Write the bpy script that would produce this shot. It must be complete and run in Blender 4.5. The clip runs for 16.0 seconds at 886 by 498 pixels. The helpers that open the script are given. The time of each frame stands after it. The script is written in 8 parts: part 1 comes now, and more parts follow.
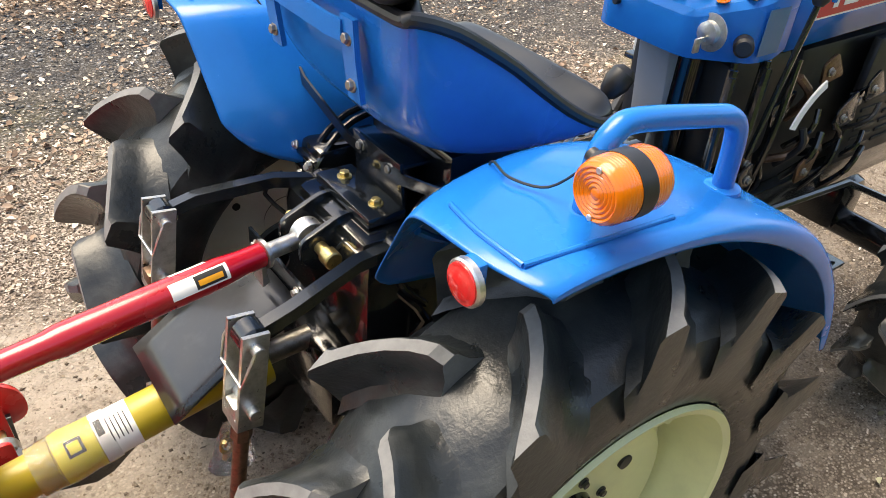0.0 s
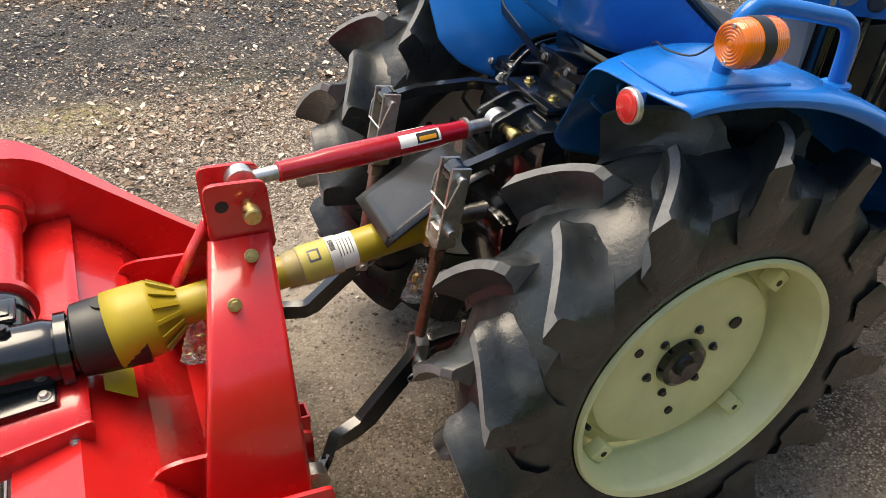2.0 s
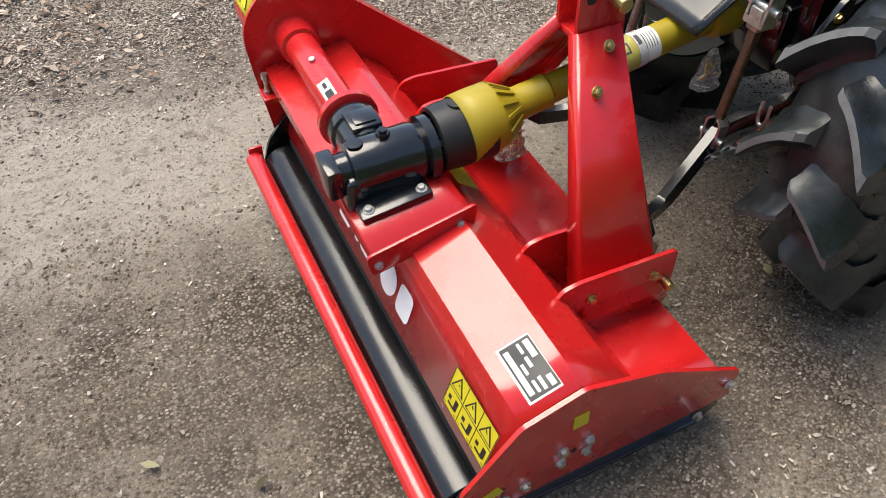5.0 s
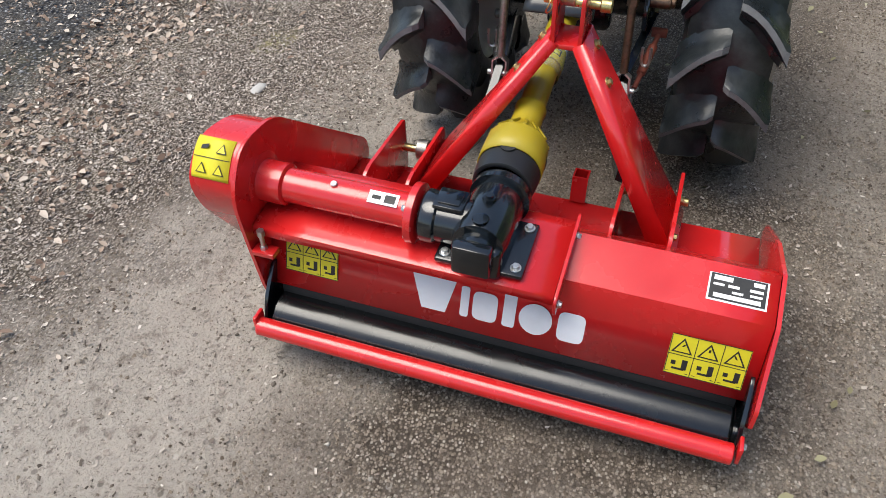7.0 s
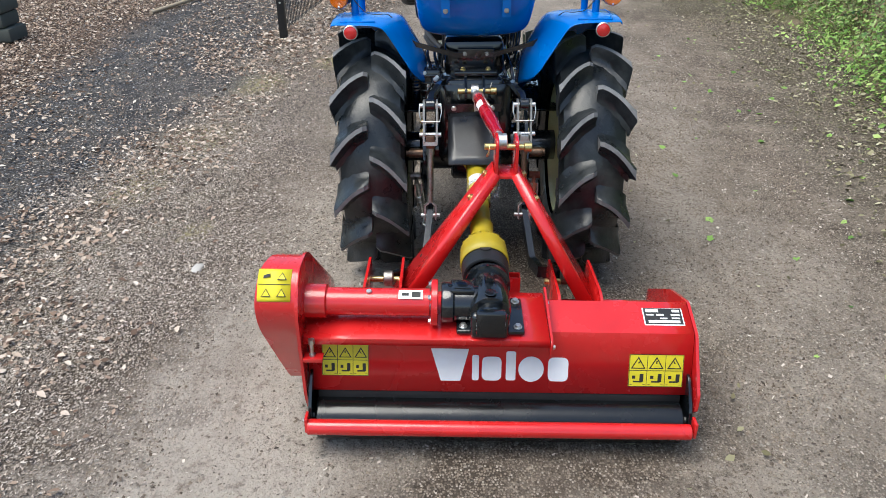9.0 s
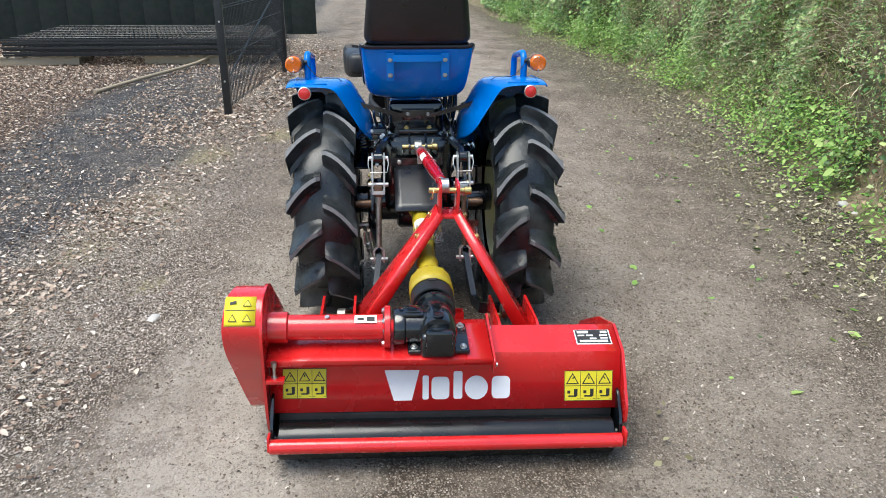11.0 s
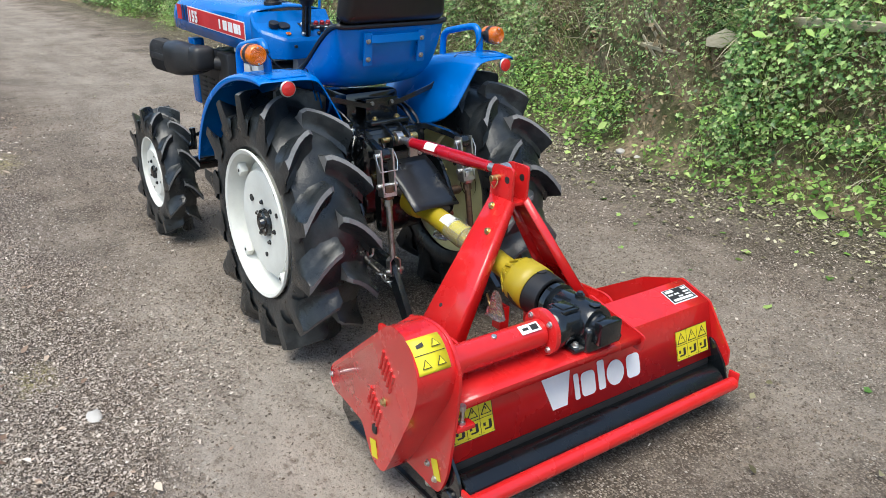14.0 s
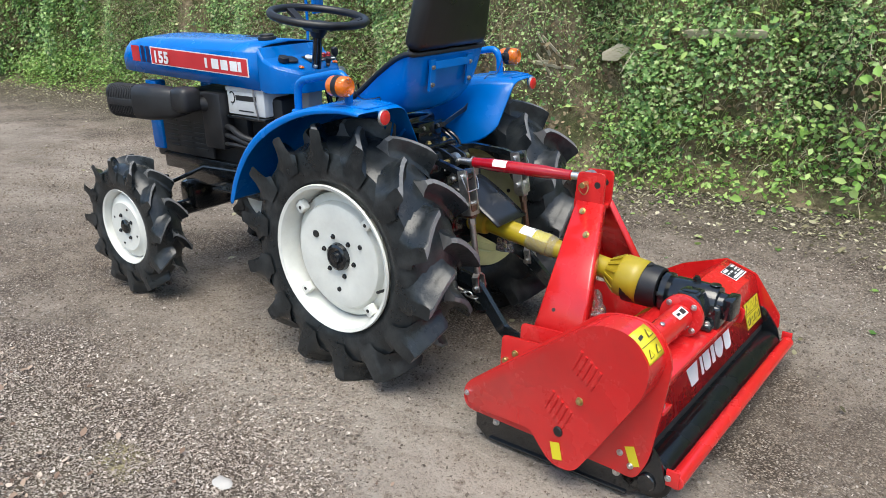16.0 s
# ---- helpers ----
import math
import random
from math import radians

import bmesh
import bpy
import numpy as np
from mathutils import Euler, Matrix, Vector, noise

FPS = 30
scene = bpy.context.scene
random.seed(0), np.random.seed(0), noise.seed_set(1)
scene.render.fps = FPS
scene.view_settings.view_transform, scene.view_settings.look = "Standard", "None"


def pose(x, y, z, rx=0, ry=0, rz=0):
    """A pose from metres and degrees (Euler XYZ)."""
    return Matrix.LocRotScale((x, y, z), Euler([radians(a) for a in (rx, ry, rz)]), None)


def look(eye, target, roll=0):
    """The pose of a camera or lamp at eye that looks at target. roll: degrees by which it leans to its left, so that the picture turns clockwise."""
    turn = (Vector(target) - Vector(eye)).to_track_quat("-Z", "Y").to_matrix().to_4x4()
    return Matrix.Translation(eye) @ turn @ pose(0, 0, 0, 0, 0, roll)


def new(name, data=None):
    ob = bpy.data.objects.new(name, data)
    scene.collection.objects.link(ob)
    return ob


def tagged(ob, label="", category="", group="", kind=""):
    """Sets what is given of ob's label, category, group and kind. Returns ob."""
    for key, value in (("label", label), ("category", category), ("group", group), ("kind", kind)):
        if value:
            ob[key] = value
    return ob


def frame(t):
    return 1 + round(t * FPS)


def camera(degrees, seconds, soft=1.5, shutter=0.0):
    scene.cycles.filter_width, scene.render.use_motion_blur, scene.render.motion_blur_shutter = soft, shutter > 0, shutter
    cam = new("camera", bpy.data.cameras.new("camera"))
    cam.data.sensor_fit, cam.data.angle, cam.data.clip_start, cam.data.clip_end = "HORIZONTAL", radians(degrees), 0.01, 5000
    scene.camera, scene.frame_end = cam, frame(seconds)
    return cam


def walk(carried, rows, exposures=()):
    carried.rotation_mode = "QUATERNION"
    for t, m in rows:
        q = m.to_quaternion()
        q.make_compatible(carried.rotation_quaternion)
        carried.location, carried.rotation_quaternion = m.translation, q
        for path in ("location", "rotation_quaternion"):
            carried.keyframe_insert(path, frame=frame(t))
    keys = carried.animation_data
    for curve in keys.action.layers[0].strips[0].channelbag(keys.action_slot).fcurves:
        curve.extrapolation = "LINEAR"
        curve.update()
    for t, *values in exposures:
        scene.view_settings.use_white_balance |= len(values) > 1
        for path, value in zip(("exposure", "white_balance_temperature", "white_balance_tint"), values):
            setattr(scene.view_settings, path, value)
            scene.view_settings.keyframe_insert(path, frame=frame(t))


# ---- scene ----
cam = camera(60.0, 16.0, soft=0.7)
# x: the tractor's way ahead, y: its left, z: up; the rear axle stands over x = 0
PATH = [
    (0, (-0.573, -0.812, 1.309), (0.317, 0.297, 0.308), 5.3),
    (0.5, (-0.695, -0.819, 1.335), (0.259, 0.292, 0.394), 5.0),
    (1, (-0.738, -0.861, 1.344), (0.197, 0.289, 0.432), 5.1),
    (1.5, (-0.770, -0.961, 1.327), (0.049, 0.259, 0.394), 5.1),
    (2, (-0.827, -1.120, 1.274), (-0.174, 0.164, 0.299), 4.8),
    (2.5, (-0.886, -1.219, 1.250), (-0.389, 0.089, 0.217), 4.4),
    (3, (-0.969, -1.301, 1.234), (-0.587, 0.000, 0.144), 4.0),
    (3.5, (-1.030, -1.374, 1.214), (-0.699, -0.101, 0.075), 3.3),
    (4, (-1.117, -1.386, 1.221), (-0.763, -0.155, 0.043), 2.6),
    (4.5, (-1.252, -1.246, 1.235), (-0.834, -0.068, 0.026), 1.6),
    (4.7, (-1.320, -1.163, 1.247), (-0.859, -0.013, 0.024), 1.2),
    (6.8, (-2.035, -0.401, 1.318), (-0.888, 0.129, 0.121), -3.0),
    (7, (-2.105, -0.323, 1.334), (-0.904, 0.137, 0.161), -2.7),
    (7.5, (-2.249, -0.194, 1.354), (-0.919, 0.117, 0.276), -2.4),
    (8, (-2.435, -0.107, 1.383), (-1.015, 0.073, 0.393), -2.0),
    (8.5, (-2.595, 0.019, 1.400), (-1.111, 0.098, 0.495), -1.3),
    (9, (-2.742, 0.094, 1.422), (-1.199, 0.109, 0.617), -0.8),
    (9.5, (-2.884, 0.059, 1.430), (-1.300, 0.052, 0.709), -0.8),
    (9.7, (-2.939, 0.043, 1.429), (-1.346, 0.029, 0.730), -0.8),
    (11.8, (-3.003, 0.342, 1.36), (-1.165, 0.019, 0.642), 0.6),
    (12, (-2.97, 0.418, 1.366), (-1.146, 0.031, 0.643), 0.7),
    (12.5, (-2.792, 0.609, 1.338), (-1.023, 0.042, 0.597), 0.8),
    (13, (-2.619, 0.835, 1.334), (-0.924, 0.084, 0.584), 0.7),
    (13.5, (-2.481, 1.131, 1.339), (-0.872, 0.209, 0.59), 0.5),
    (14, (-2.303, 1.339, 1.295), (-0.79, 0.261, 0.551), 0.1),
    (14.5, (-2.149, 1.543, 1.301), (-0.723, 0.339, 0.584), 0.1),
    (15, (-2.044, 1.805, 1.307), (-0.711, 0.486, 0.612), -0.3),
    (15.5, (-1.91, 1.958, 1.299), (-0.661, 0.556, 0.61), -0.9),
    (16, (-1.727, 2.056, 1.293), (-0.561, 0.58, 0.613), -1.5),
]
walk(cam, [(t, look(eye, target, roll)) for t, eye, target, roll in PATH],
     exposures=[(0.0, 1.6, 8000, 9), (1.0, 1.36, 8000, 9), (3.0, 1.05, 7500, 9), (4.7, 0.9, 7000, 8), (7.0, 0.65, 6500, 7), (9.5, 0.82, 6300, 5), (12, 0.97, 6300, 4), (14, 0.82, 6400, 5), (16.0, 0.82, 6450, 6)])

# ---- light ----
SUN_UP, SUN_TURN = 68.0, 328.0
world = bpy.data.worlds.new("sky")
scene.world = world
world.use_nodes = True
_n = world.node_tree.nodes
_sky = _n.new("ShaderNodeTexSky")
_sky.sky_type, _sky.sun_disc = "NISHITA", False
_sky.sun_elevation, _sky.sun_rotation = radians(SUN_UP), radians(SUN_TURN)
_sky.air_density, _sky.dust_density, _sky.ozone_density = 1.0, 2.0, 1.0
world.node_tree.links.new(_sky.outputs[0], _n["Background"].inputs[0])
_n["Background"].inputs[1].default_value = 0.15
sun = new("sun", bpy.data.lights.new("sun", "SUN"))
sun.data.energy, sun.data.angle, sun.data.color = 2.3, radians(45.0), (1.0, 0.95, 0.87)
_a, _e = radians(SUN_TURN), radians(SUN_UP)
sun.matrix_world = look((0, 0, 0), (-math.sin(_a) * math.cos(_e), -math.cos(_a) * math.cos(_e), -math.sin(_e)))

# ---- small library ----
PLACE = {}


def thing(name, base, label, category, group="", kind=""):
    ob = new(name)
    ob.empty_display_size = 0.05
    ob.location = base
    PLACE[ob.name] = Vector(base)
    return tagged(ob, label, category, group, kind)


def finish(bm, angle=35):
    me = bpy.data.meshes.new("m")
    bmesh.ops.recalc_face_normals(bm, faces=bm.faces)
    bm.to_mesh(me)
    bm.free()
    me.shade_smooth()
    me.set_sharp_from_angle(angle=radians(angle))
    return me


def part(name, bm, material, parent=None, label="", angle=35):
    """Links a bmesh, built in world coordinates, as one mesh under parent."""
    me = finish(bm, angle)
    me.materials.append(material)
    co = np.empty(len(me.vertices) * 3)
    me.vertices.foreach_get("co", co)
    co = co.reshape(-1, 3)
    c = (co.min(0) + co.max(0)) / 2
    me.vertices.foreach_set("co", (co - c).ravel())
    ob = new(name, me)
    me.name = name
    c = Vector(c)
    PLACE[ob.name] = c
    ob.location = c
    if parent is not None:
        ob.parent = parent
        ob.location = c - PLACE[parent.name]
    if label:
        tagged(ob, label)
    return ob


def shared(name, me, parent, place, axis=(0, 0, 1), spin=0.0, label=""):
    """A part on shared mesh data, its own z along axis."""
    ob = new(name, me)
    PLACE[ob.name] = Vector(place)
    q = Vector(axis).to_track_quat("Z", "Y").to_matrix().to_4x4() @ Matrix.Rotation(spin, 4, "Z")
    ob.parent = parent
    ob.matrix_basis = Matrix.Translation(Vector(place) - PLACE[parent.name]) @ q
    if label:
        tagged(ob, label)
    return ob


def V(*a):
    return Vector(a)


def basis(d):
    d = Vector(d).normalized()
    u = d.orthogonal().normalized()
    if abs(d.z) < 0.99:
        u = V(0, 0, 1).cross(d).normalized()
    return u, d.cross(u)


def ring(bm, c, u, v, r, n):
    return [bm.verts.new(c + r * (math.cos(2 * math.pi * i / n) * u + math.sin(2 * math.pi * i / n) * v)) for i in range(n)]


def skin(bm, a, b, closed=True):
    n = len(a)
    for i in range(n if closed else n - 1):
        j = (i + 1) % n
        bm.faces.new((a[i], a[j], b[j], b[i]))


def box(bm, c, size, rot=None, bevel=0.0, seg=2):
    m = Matrix.Translation(c) @ (rot.to_4x4() if rot else Matrix()) @ Matrix.Diagonal((*size, 1))
    vs = bmesh.ops.create_cube(bm, size=1.0, matrix=m)["verts"]
    if bevel:
        es = list({e for v in vs for e in v.link_edges})
        bmesh.ops.bevel(bm, geom=es, offset=bevel, segments=seg, profile=0.5, affect="EDGES")
    return bm


def cyl(bm, p, q, r, r2=None, n=24, bevel=0.0):
    """A round bar from p to q with softened ends."""
    p, q = Vector(p), Vector(q)
    r2 = r if r2 is None else r2
    d = (q - p).normalized()
    u, v = basis(d)
    if bevel:
        stack = [(p, r - bevel), (p + bevel * d, r), (q - bevel * d, r2), (q, r2 - bevel)]
    else:
        stack = [(p, r), (q, r2)]
    rings = [ring(bm, c, u, v, rr, n) for c, rr in stack]
    for a, b in zip(rings, rings[1:]):
        skin(bm, a, b)
    bm.faces.new(rings[0][::-1])
    bm.faces.new(rings[-1])
    return bm


def lathe(bm, c, axis, prof, n=48, caps=True):
    """Revolves (along, radius) pairs round axis through c."""
    c, d = Vector(c), Vector(axis).normalized()
    u, v = basis(d)
    rings = [ring(bm, c + a * d, u, v, max(r, 1e-4), n) for a, r in prof]
    for a, b in zip(rings, rings[1:]):
        skin(bm, a, b)
    if caps:
        bm.faces.new(rings[0][::-1])
        bm.faces.new(rings[-1])
    return bm


def bezier_path(pts, n=6):
    """A smooth line through the points."""
    P = [Vector(p) for p in pts]
    out = []
    for i in range(len(P) - 1):
        p0, p1, p2, p3 = P[max(i - 1, 0)], P[i], P[i + 1], P[min(i + 2, len(P) - 1)]
        for k in range(n):
            t = k / n
            out.append(0.5 * (2 * p1 + (p2 - p0) * t + (2 * p0 - 5 * p1 + 4 * p2 - p3) * t * t + (3 * p1 - p0 - 3 * p2 + p3) * t ** 3))
    return out + [P[-1]]


def tube(bm, pts, r, n=12, smooth=0, closed=False):
    P = bezier_path(pts, smooth) if smooth else [Vector(p) for p in pts]
    rings, u = [], None
    for i, p in enumerate(P):
        d = (P[min(i + 1, len(P) - 1)] - P[max(i - 1, 0)]).normalized()
        if closed:
            d = (P[(i + 1) % len(P)] - P[i - 1]).normalized()
        u = basis(d)[0] if u is None else (u - u.dot(d) * d).normalized()
        rings.append(ring(bm, p, u, d.cross(u), r, n))
    for a, b in zip(rings, rings[1:]):
        skin(bm, a, b)
    if closed:
        skin(bm, rings[-1], rings[0])
    else:
        bm.faces.new(rings[0][::-1])
        bm.faces.new(rings[-1])
    return bm


def bar(bm, pts, w, h, side=(0, 1, 0), bevel=0.0):
    """A flat bar along pts, w across side, h the other way."""
    P = [Vector(p) for p in pts]
    s = Vector(side)
    rings = []
    for i, p in enumerate(P):
        d = (P[min(i + 1, len(P) - 1)] - P[max(i - 1, 0)]).normalized()
        a = (s - s.dot(d) * d).normalized()
        b = d.cross(a)
        rings.append([bm.verts.new(p + x * a * w / 2 + y * b * h / 2) for x, y in ((-1, -1), (1, -1), (1, 1), (-1, 1))])
    for a, b in zip(rings, rings[1:]):
        skin(bm, a, b)
    bm.faces.new(rings[0][::-1]), bm.faces.new(rings[-1])
    if bevel:
        vs = [v for r in rings for v in r]
        es = [e for e in {e for v in vs for e in v.link_edges} if e.calc_face_angle(0) > 0.5]
        bmesh.ops.bevel(bm, geom=es, offset=bevel, segments=2, profile=0.5, affect="EDGES")
    return bm


def plate(bm, outline, at, thick, axis="y", bevel=0.0):
    """A sheet cut to outline: axis y takes (x, z) pairs, x takes (y, z), z takes (x, y)."""
    def to(p, a):
        return {"y": (p[0], a, p[1]), "x": (a, p[0], p[1]), "z": (p[0], p[1], a)}[axis]
    lo = [bm.verts.new(to(p, at - thick / 2)) for p in outline]
    hi = [bm.verts.new(to(p, at + thick / 2)) for p in outline]
    skin(bm, lo, hi)
    f1, f2 = bm.faces.new(lo[::-1]), bm.faces.new(hi)
    if bevel:
        es = list(f1.edges) + list(f2.edges)
        bmesh.ops.bevel(bm, geom=es, offset=bevel, segments=2, profile=0.5, affect="EDGES")
    return bm


def rounded(pts, r, n=5):
    """A polygon of 2D points with its corners rounded."""
    out = []
    m = len(pts)
    for i in range(m):
        p, a, b = Vector(pts[i]), Vector(pts[i - 1]), Vector(pts[(i + 1) % m])
        u, v = (a - p), (b - p)
        k = min(r, 0.45 * u.length, 0.45 * v.length)
        s, e = p + u.normalized() * k, p + v.normalized() * k
        for j in range(n + 1):
            t = j / n
            q = (1 - t) ** 2 * s + 2 * t * (1 - t) * p + t * t * e
            out.append((q.x, q.y))
    return out


def sheet(bm, grid):
    """A sheet of quads through rows of points."""
    R = [[bm.verts.new(p) for p in row] for row in grid]
    for a, b in zip(R, R[1:]):
        skin(bm, a, b, closed=False)
    return bm


def solid(ob, t, offset=-1.0, bevel=0.0):
    m = ob.modifiers.new("thickness", "SOLIDIFY")
    m.thickness, m.offset = t, offset
    if bevel:
        b = ob.modifiers.new("edge", "BEVEL")
        b.width, b.segments, b.limit_method, b.angle_limit = bevel, 2, "ANGLE", radians(50)
    return ob


def hexbolt(r, h, washer=True):
    bm = bmesh.new()
    if washer:
        cyl(bm, (0, 0, -0.001), (0, 0, 0.0022), r * 1.42, n=20, bevel=0.0006)
    u, v = V(1, 0, 0), V(0, 1, 0)
    a = ring(bm, V(0, 0, 0.002), u, v, r, 6)
    b = ring(bm, V(0, 0, 0.002 + h * 0.86), u, v, r, 6)
    c = ring(bm, V(0, 0, 0.002 + h), u, v, r * 0.86, 6)
    skin(bm, a, b), skin(bm, b, c), bm.faces.new(c)
    cyl(bm, (0, 0, h * 0.9), (0, 0, h * 1.35), r * 0.5, n=12, bevel=0.0008)
    return finish(bm, 30)


def card(bm, o, u, v, w, h, lift=0.0, thick=0.0008):
    """A thin plate lying on a surface: o its centre, u and v along its sides."""
    u, v = Vector(u).normalized(), Vector(v).normalized()
    n = u.cross(v).normalized()
    o = Vector(o) + n * lift
    lo = [bm.verts.new(o + a * u * w / 2 + b * v * h / 2) for a, b in ((-1, -1), (1, -1), (1, 1), (-1, 1))]
    hi = [bm.verts.new(x.co + n * thick) for x in lo]
    skin(bm, lo, hi)
    bm.faces.new(lo[::-1]), bm.faces.new(hi)
    return bm


def tri3(bm, o, u, v, size, lift, thick=0.0005):
    u, v = Vector(u).normalized(), Vector(v).normalized()
    n = u.cross(v).normalized()
    o = Vector(o) + n * lift
    k = [(-0.5, -0.43), (0.5, -0.43), (0, 0.43)]
    lo = [bm.verts.new(o + a * u * size + b * v * size) for a, b in k]
    hi = [bm.verts.new(x.co + n * thick) for x in lo]
    skin(bm, lo, hi)
    bm.faces.new(lo[::-1]), bm.faces.new(hi)
    return bm


def cloud(name, verts, faces, material, label="", category="", kind="stuff", smooth=False):
    """One mesh out of arrays, for what nobody could count."""
    me = bpy.data.meshes.new(name)
    verts, faces = np.asarray(verts, dtype=np.float32), np.asarray(faces, dtype=np.int32)
    k = faces.shape[1]
    me.vertices.add(len(verts))
    me.vertices.foreach_set("co", verts.ravel())
    me.loops.add(faces.size)
    me.loops.foreach_set("vertex_index", faces.ravel())
    me.polygons.add(len(faces))
    me.polygons.foreach_set("loop_start", np.arange(0, faces.size, k, dtype=np.int32))
    me.update(calc_edges=True)
    me.validate()
    if smooth:
        me.shade_smooth()
    me.materials.append(material)
    return tagged(new(name, me), label, category, "", kind)


# ---- materials ----
class Mat:
    """A node material put together step by step."""

    def __init__(self, name, color=(0.5, 0.5, 0.5), rough=0.5, metal=0.0, coat=0.0, spec=0.5):
        self.m = bpy.data.materials.new(name)
        self.m.use_nodes = True
        self.t = self.m.node_tree
        self.b = self.t.nodes["Principled BSDF"]
        self.set("Base Color", (*color, 1)), self.set("Roughness", rough), self.set("Metallic", metal)
        self.set("Coat Weight", coat), self.set("Specular IOR Level", spec), self.set("Coat Roughness", 0.06)
        self.co = None

    def set(self, key, value):
        self.b.inputs[key].default_value = value

    def node(self, kind, **kw):
        n = self.t.nodes.new(kind)
        for k, v in kw.items():
            n.inputs[k.replace("_", " ")].default_value = v
        return n

    def link(self, a, b):
        self.t.links.new(a, b)

    def where(self):
        if self.co is None:
            g = self.t.nodes.new("ShaderNodeNewGeometry")
            self.co = g.outputs["Position"]
        return self.co

    def noise(self, scale, detail=4.0, rough=0.55, stretch=None):
        n = self.node("ShaderNodeTexNoise", Scale=scale, Detail=detail, Roughness=rough)
        src = self.where()
        if stretch:
            mp = self.t.nodes.new("ShaderNodeMapping")
            mp.inputs["Scale"].default_value = stretch
            self.link(src, mp.inputs[0])
            src = mp.outputs[0]
        self.link(src, n.inputs["Vector"])
        return n.outputs["Fac"]

    def voronoi(self, scale, out="Color", jitter=1.0):
        n = self.node("ShaderNodeTexVoronoi", Scale=scale, Randomness=jitter)
        self.link(self.where(), n.inputs["Vector"])
        return n.outputs[out]

    def ramp(self, fac, stops):
        r = self.t.nodes.new("ShaderNodeValToRGB")
        e = r.color_ramp.elements
        while len(e) < len(stops):
            e.new(0.5)
        for x, (p, c) in zip(e, stops):
            x.position = p
            x.color = (*c, 1) if not isinstance(c, (int, float)) else (c, c, c, 1)
        self.link(fac, r.inputs[0])
        return r.outputs[0]

    def mix(self, fac, a, b, how="MIX"):
        x = self.t.nodes.new("ShaderNodeMix")
        x.data_type, x.blend_type = "RGBA", how
        for i, v in ((0, fac), (6, a), (7, b)):
            if hasattr(v, "links"):
                self.link(v, x.inputs[i])
            elif isinstance(v, (int, float)):
                x.inputs[i].default_value = v if i == 0 else (v, v, v, 1)
            else:
                x.inputs[i].default_value = (*v, 1)
        return x.outputs[2]

    def math(self, how, a, b=0.0):
        x = self.t.nodes.new("ShaderNodeMath")
        x.operation = how
        for i, v in ((0, a), (1, b)):
            if hasattr(v, "links"):
                self.link(v, x.inputs[i])
            else:
                x.inputs[i].default_value = v
        return x.outputs[0]

    def to(self, key, out):
        self.link(out, self.b.inputs[key])
        return self

    def bump(self, fac, strength=0.2, dist=0.002):
        n = self.node("ShaderNodeBump", Strength=strength, Distance=dist)
        self.link(fac, n.inputs["Height"])
        old = self.b.inputs["Normal"].links
        if old:
            self.link(old[0].from_socket, n.inputs["Normal"])
        self.link(n.outputs[0], self.b.inputs["Normal"])
        return self


def paint(name, color, rough=0.28, coat=0.35, dust=0.25, dusty=(0.3, 0.26, 0.2), spec=0.5):
    m = Mat(name, color, rough, 0.0, coat, spec)
    grain, stain = m.noise(260, 3), m.noise(9, 5)
    c = m.mix(m.ramp(stain, [(0.35, 0.0), (0.75, 1.0)]), tuple(0.9 * x for x in color), tuple(min(1, 1.08 * x) for x in color))
    c = m.mix(m.math("MULTIPLY", m.ramp(m.noise(34, 6, 0.7), [(0.5, 0.0), (0.8, 1.0)]), dust), c, dusty)
    m.to("Base Color", c)
    m.to("Roughness", m.ramp(stain, [(0.3, rough * 0.8), (0.7, min(1, rough * 1.5))]))
    m.bump(grain, 0.05, 0.0006).bump(m.noise(14, 2), 0.05, 0.004)
    return m.m


def metal(name, color, rough=0.35, wear=0.5, grime=(0.05, 0.045, 0.04)):
    m = Mat(name, color, rough, 1.0)
    n = m.noise(60, 6, 0.65)
    m.to("Base Color", m.mix(m.math("MULTIPLY", m.ramp(n, [(0.45, 0.0), (0.75, 1.0)]), wear), color, grime))
    m.to("Roughness", m.ramp(m.noise(120, 4), [(0.3, rough * 0.75), (0.7, min(1, rough * 1.5))]))
    m.bump(m.noise(400, 3), 0.08, 0.0005)
    return m.m


RED = paint("red_paint", (0.56, 0.014, 0.015), 0.22, 0.5, 0.02)
DEEP_RED = paint("deep_red_paint", (0.36, 0.004, 0.012), 0.22, 0.5, 0.05)
BLUE = paint("blue_paint", (0.0004, 0.14, 0.50), 0.2, 0.12, 0.004, spec=0.3)
# the blue cast of these blacks stands in for reflected sky
BLACK_PAINT = paint("black_paint", (0.006, 0.008, 0.010), 0.16, 0.5, 0.08, (0.05, 0.045, 0.04))
CAST = paint("black_casting", (0.004, 0.005, 0.006), 0.14, 0.6, 0.06, (0.03, 0.03, 0.03))
RIM_WHITE = paint("white_wheel_paint", (0.72, 0.72, 0.66), 0.35, 0.2, 0.12)
RIM_CREAM = paint("cream_wheel_paint", (0.66, 0.66, 0.36), 0.35, 0.2, 0.12)
YELLOW = paint("olive_yellow_plastic", (0.36, 0.27, 0.012), 0.38, 0.1, 0.1)
ROLLER_BLACK = paint("black_roller_paint", (0.004, 0.005, 0.006), 0.22, 0.15, 0.05, (0.03, 0.03, 0.03))
BLACK_PLASTIC = paint("black_plastic", (0.010, 0.010, 0.011), 0.4, 0.0, 0.1, (0.05, 0.05, 0.05))
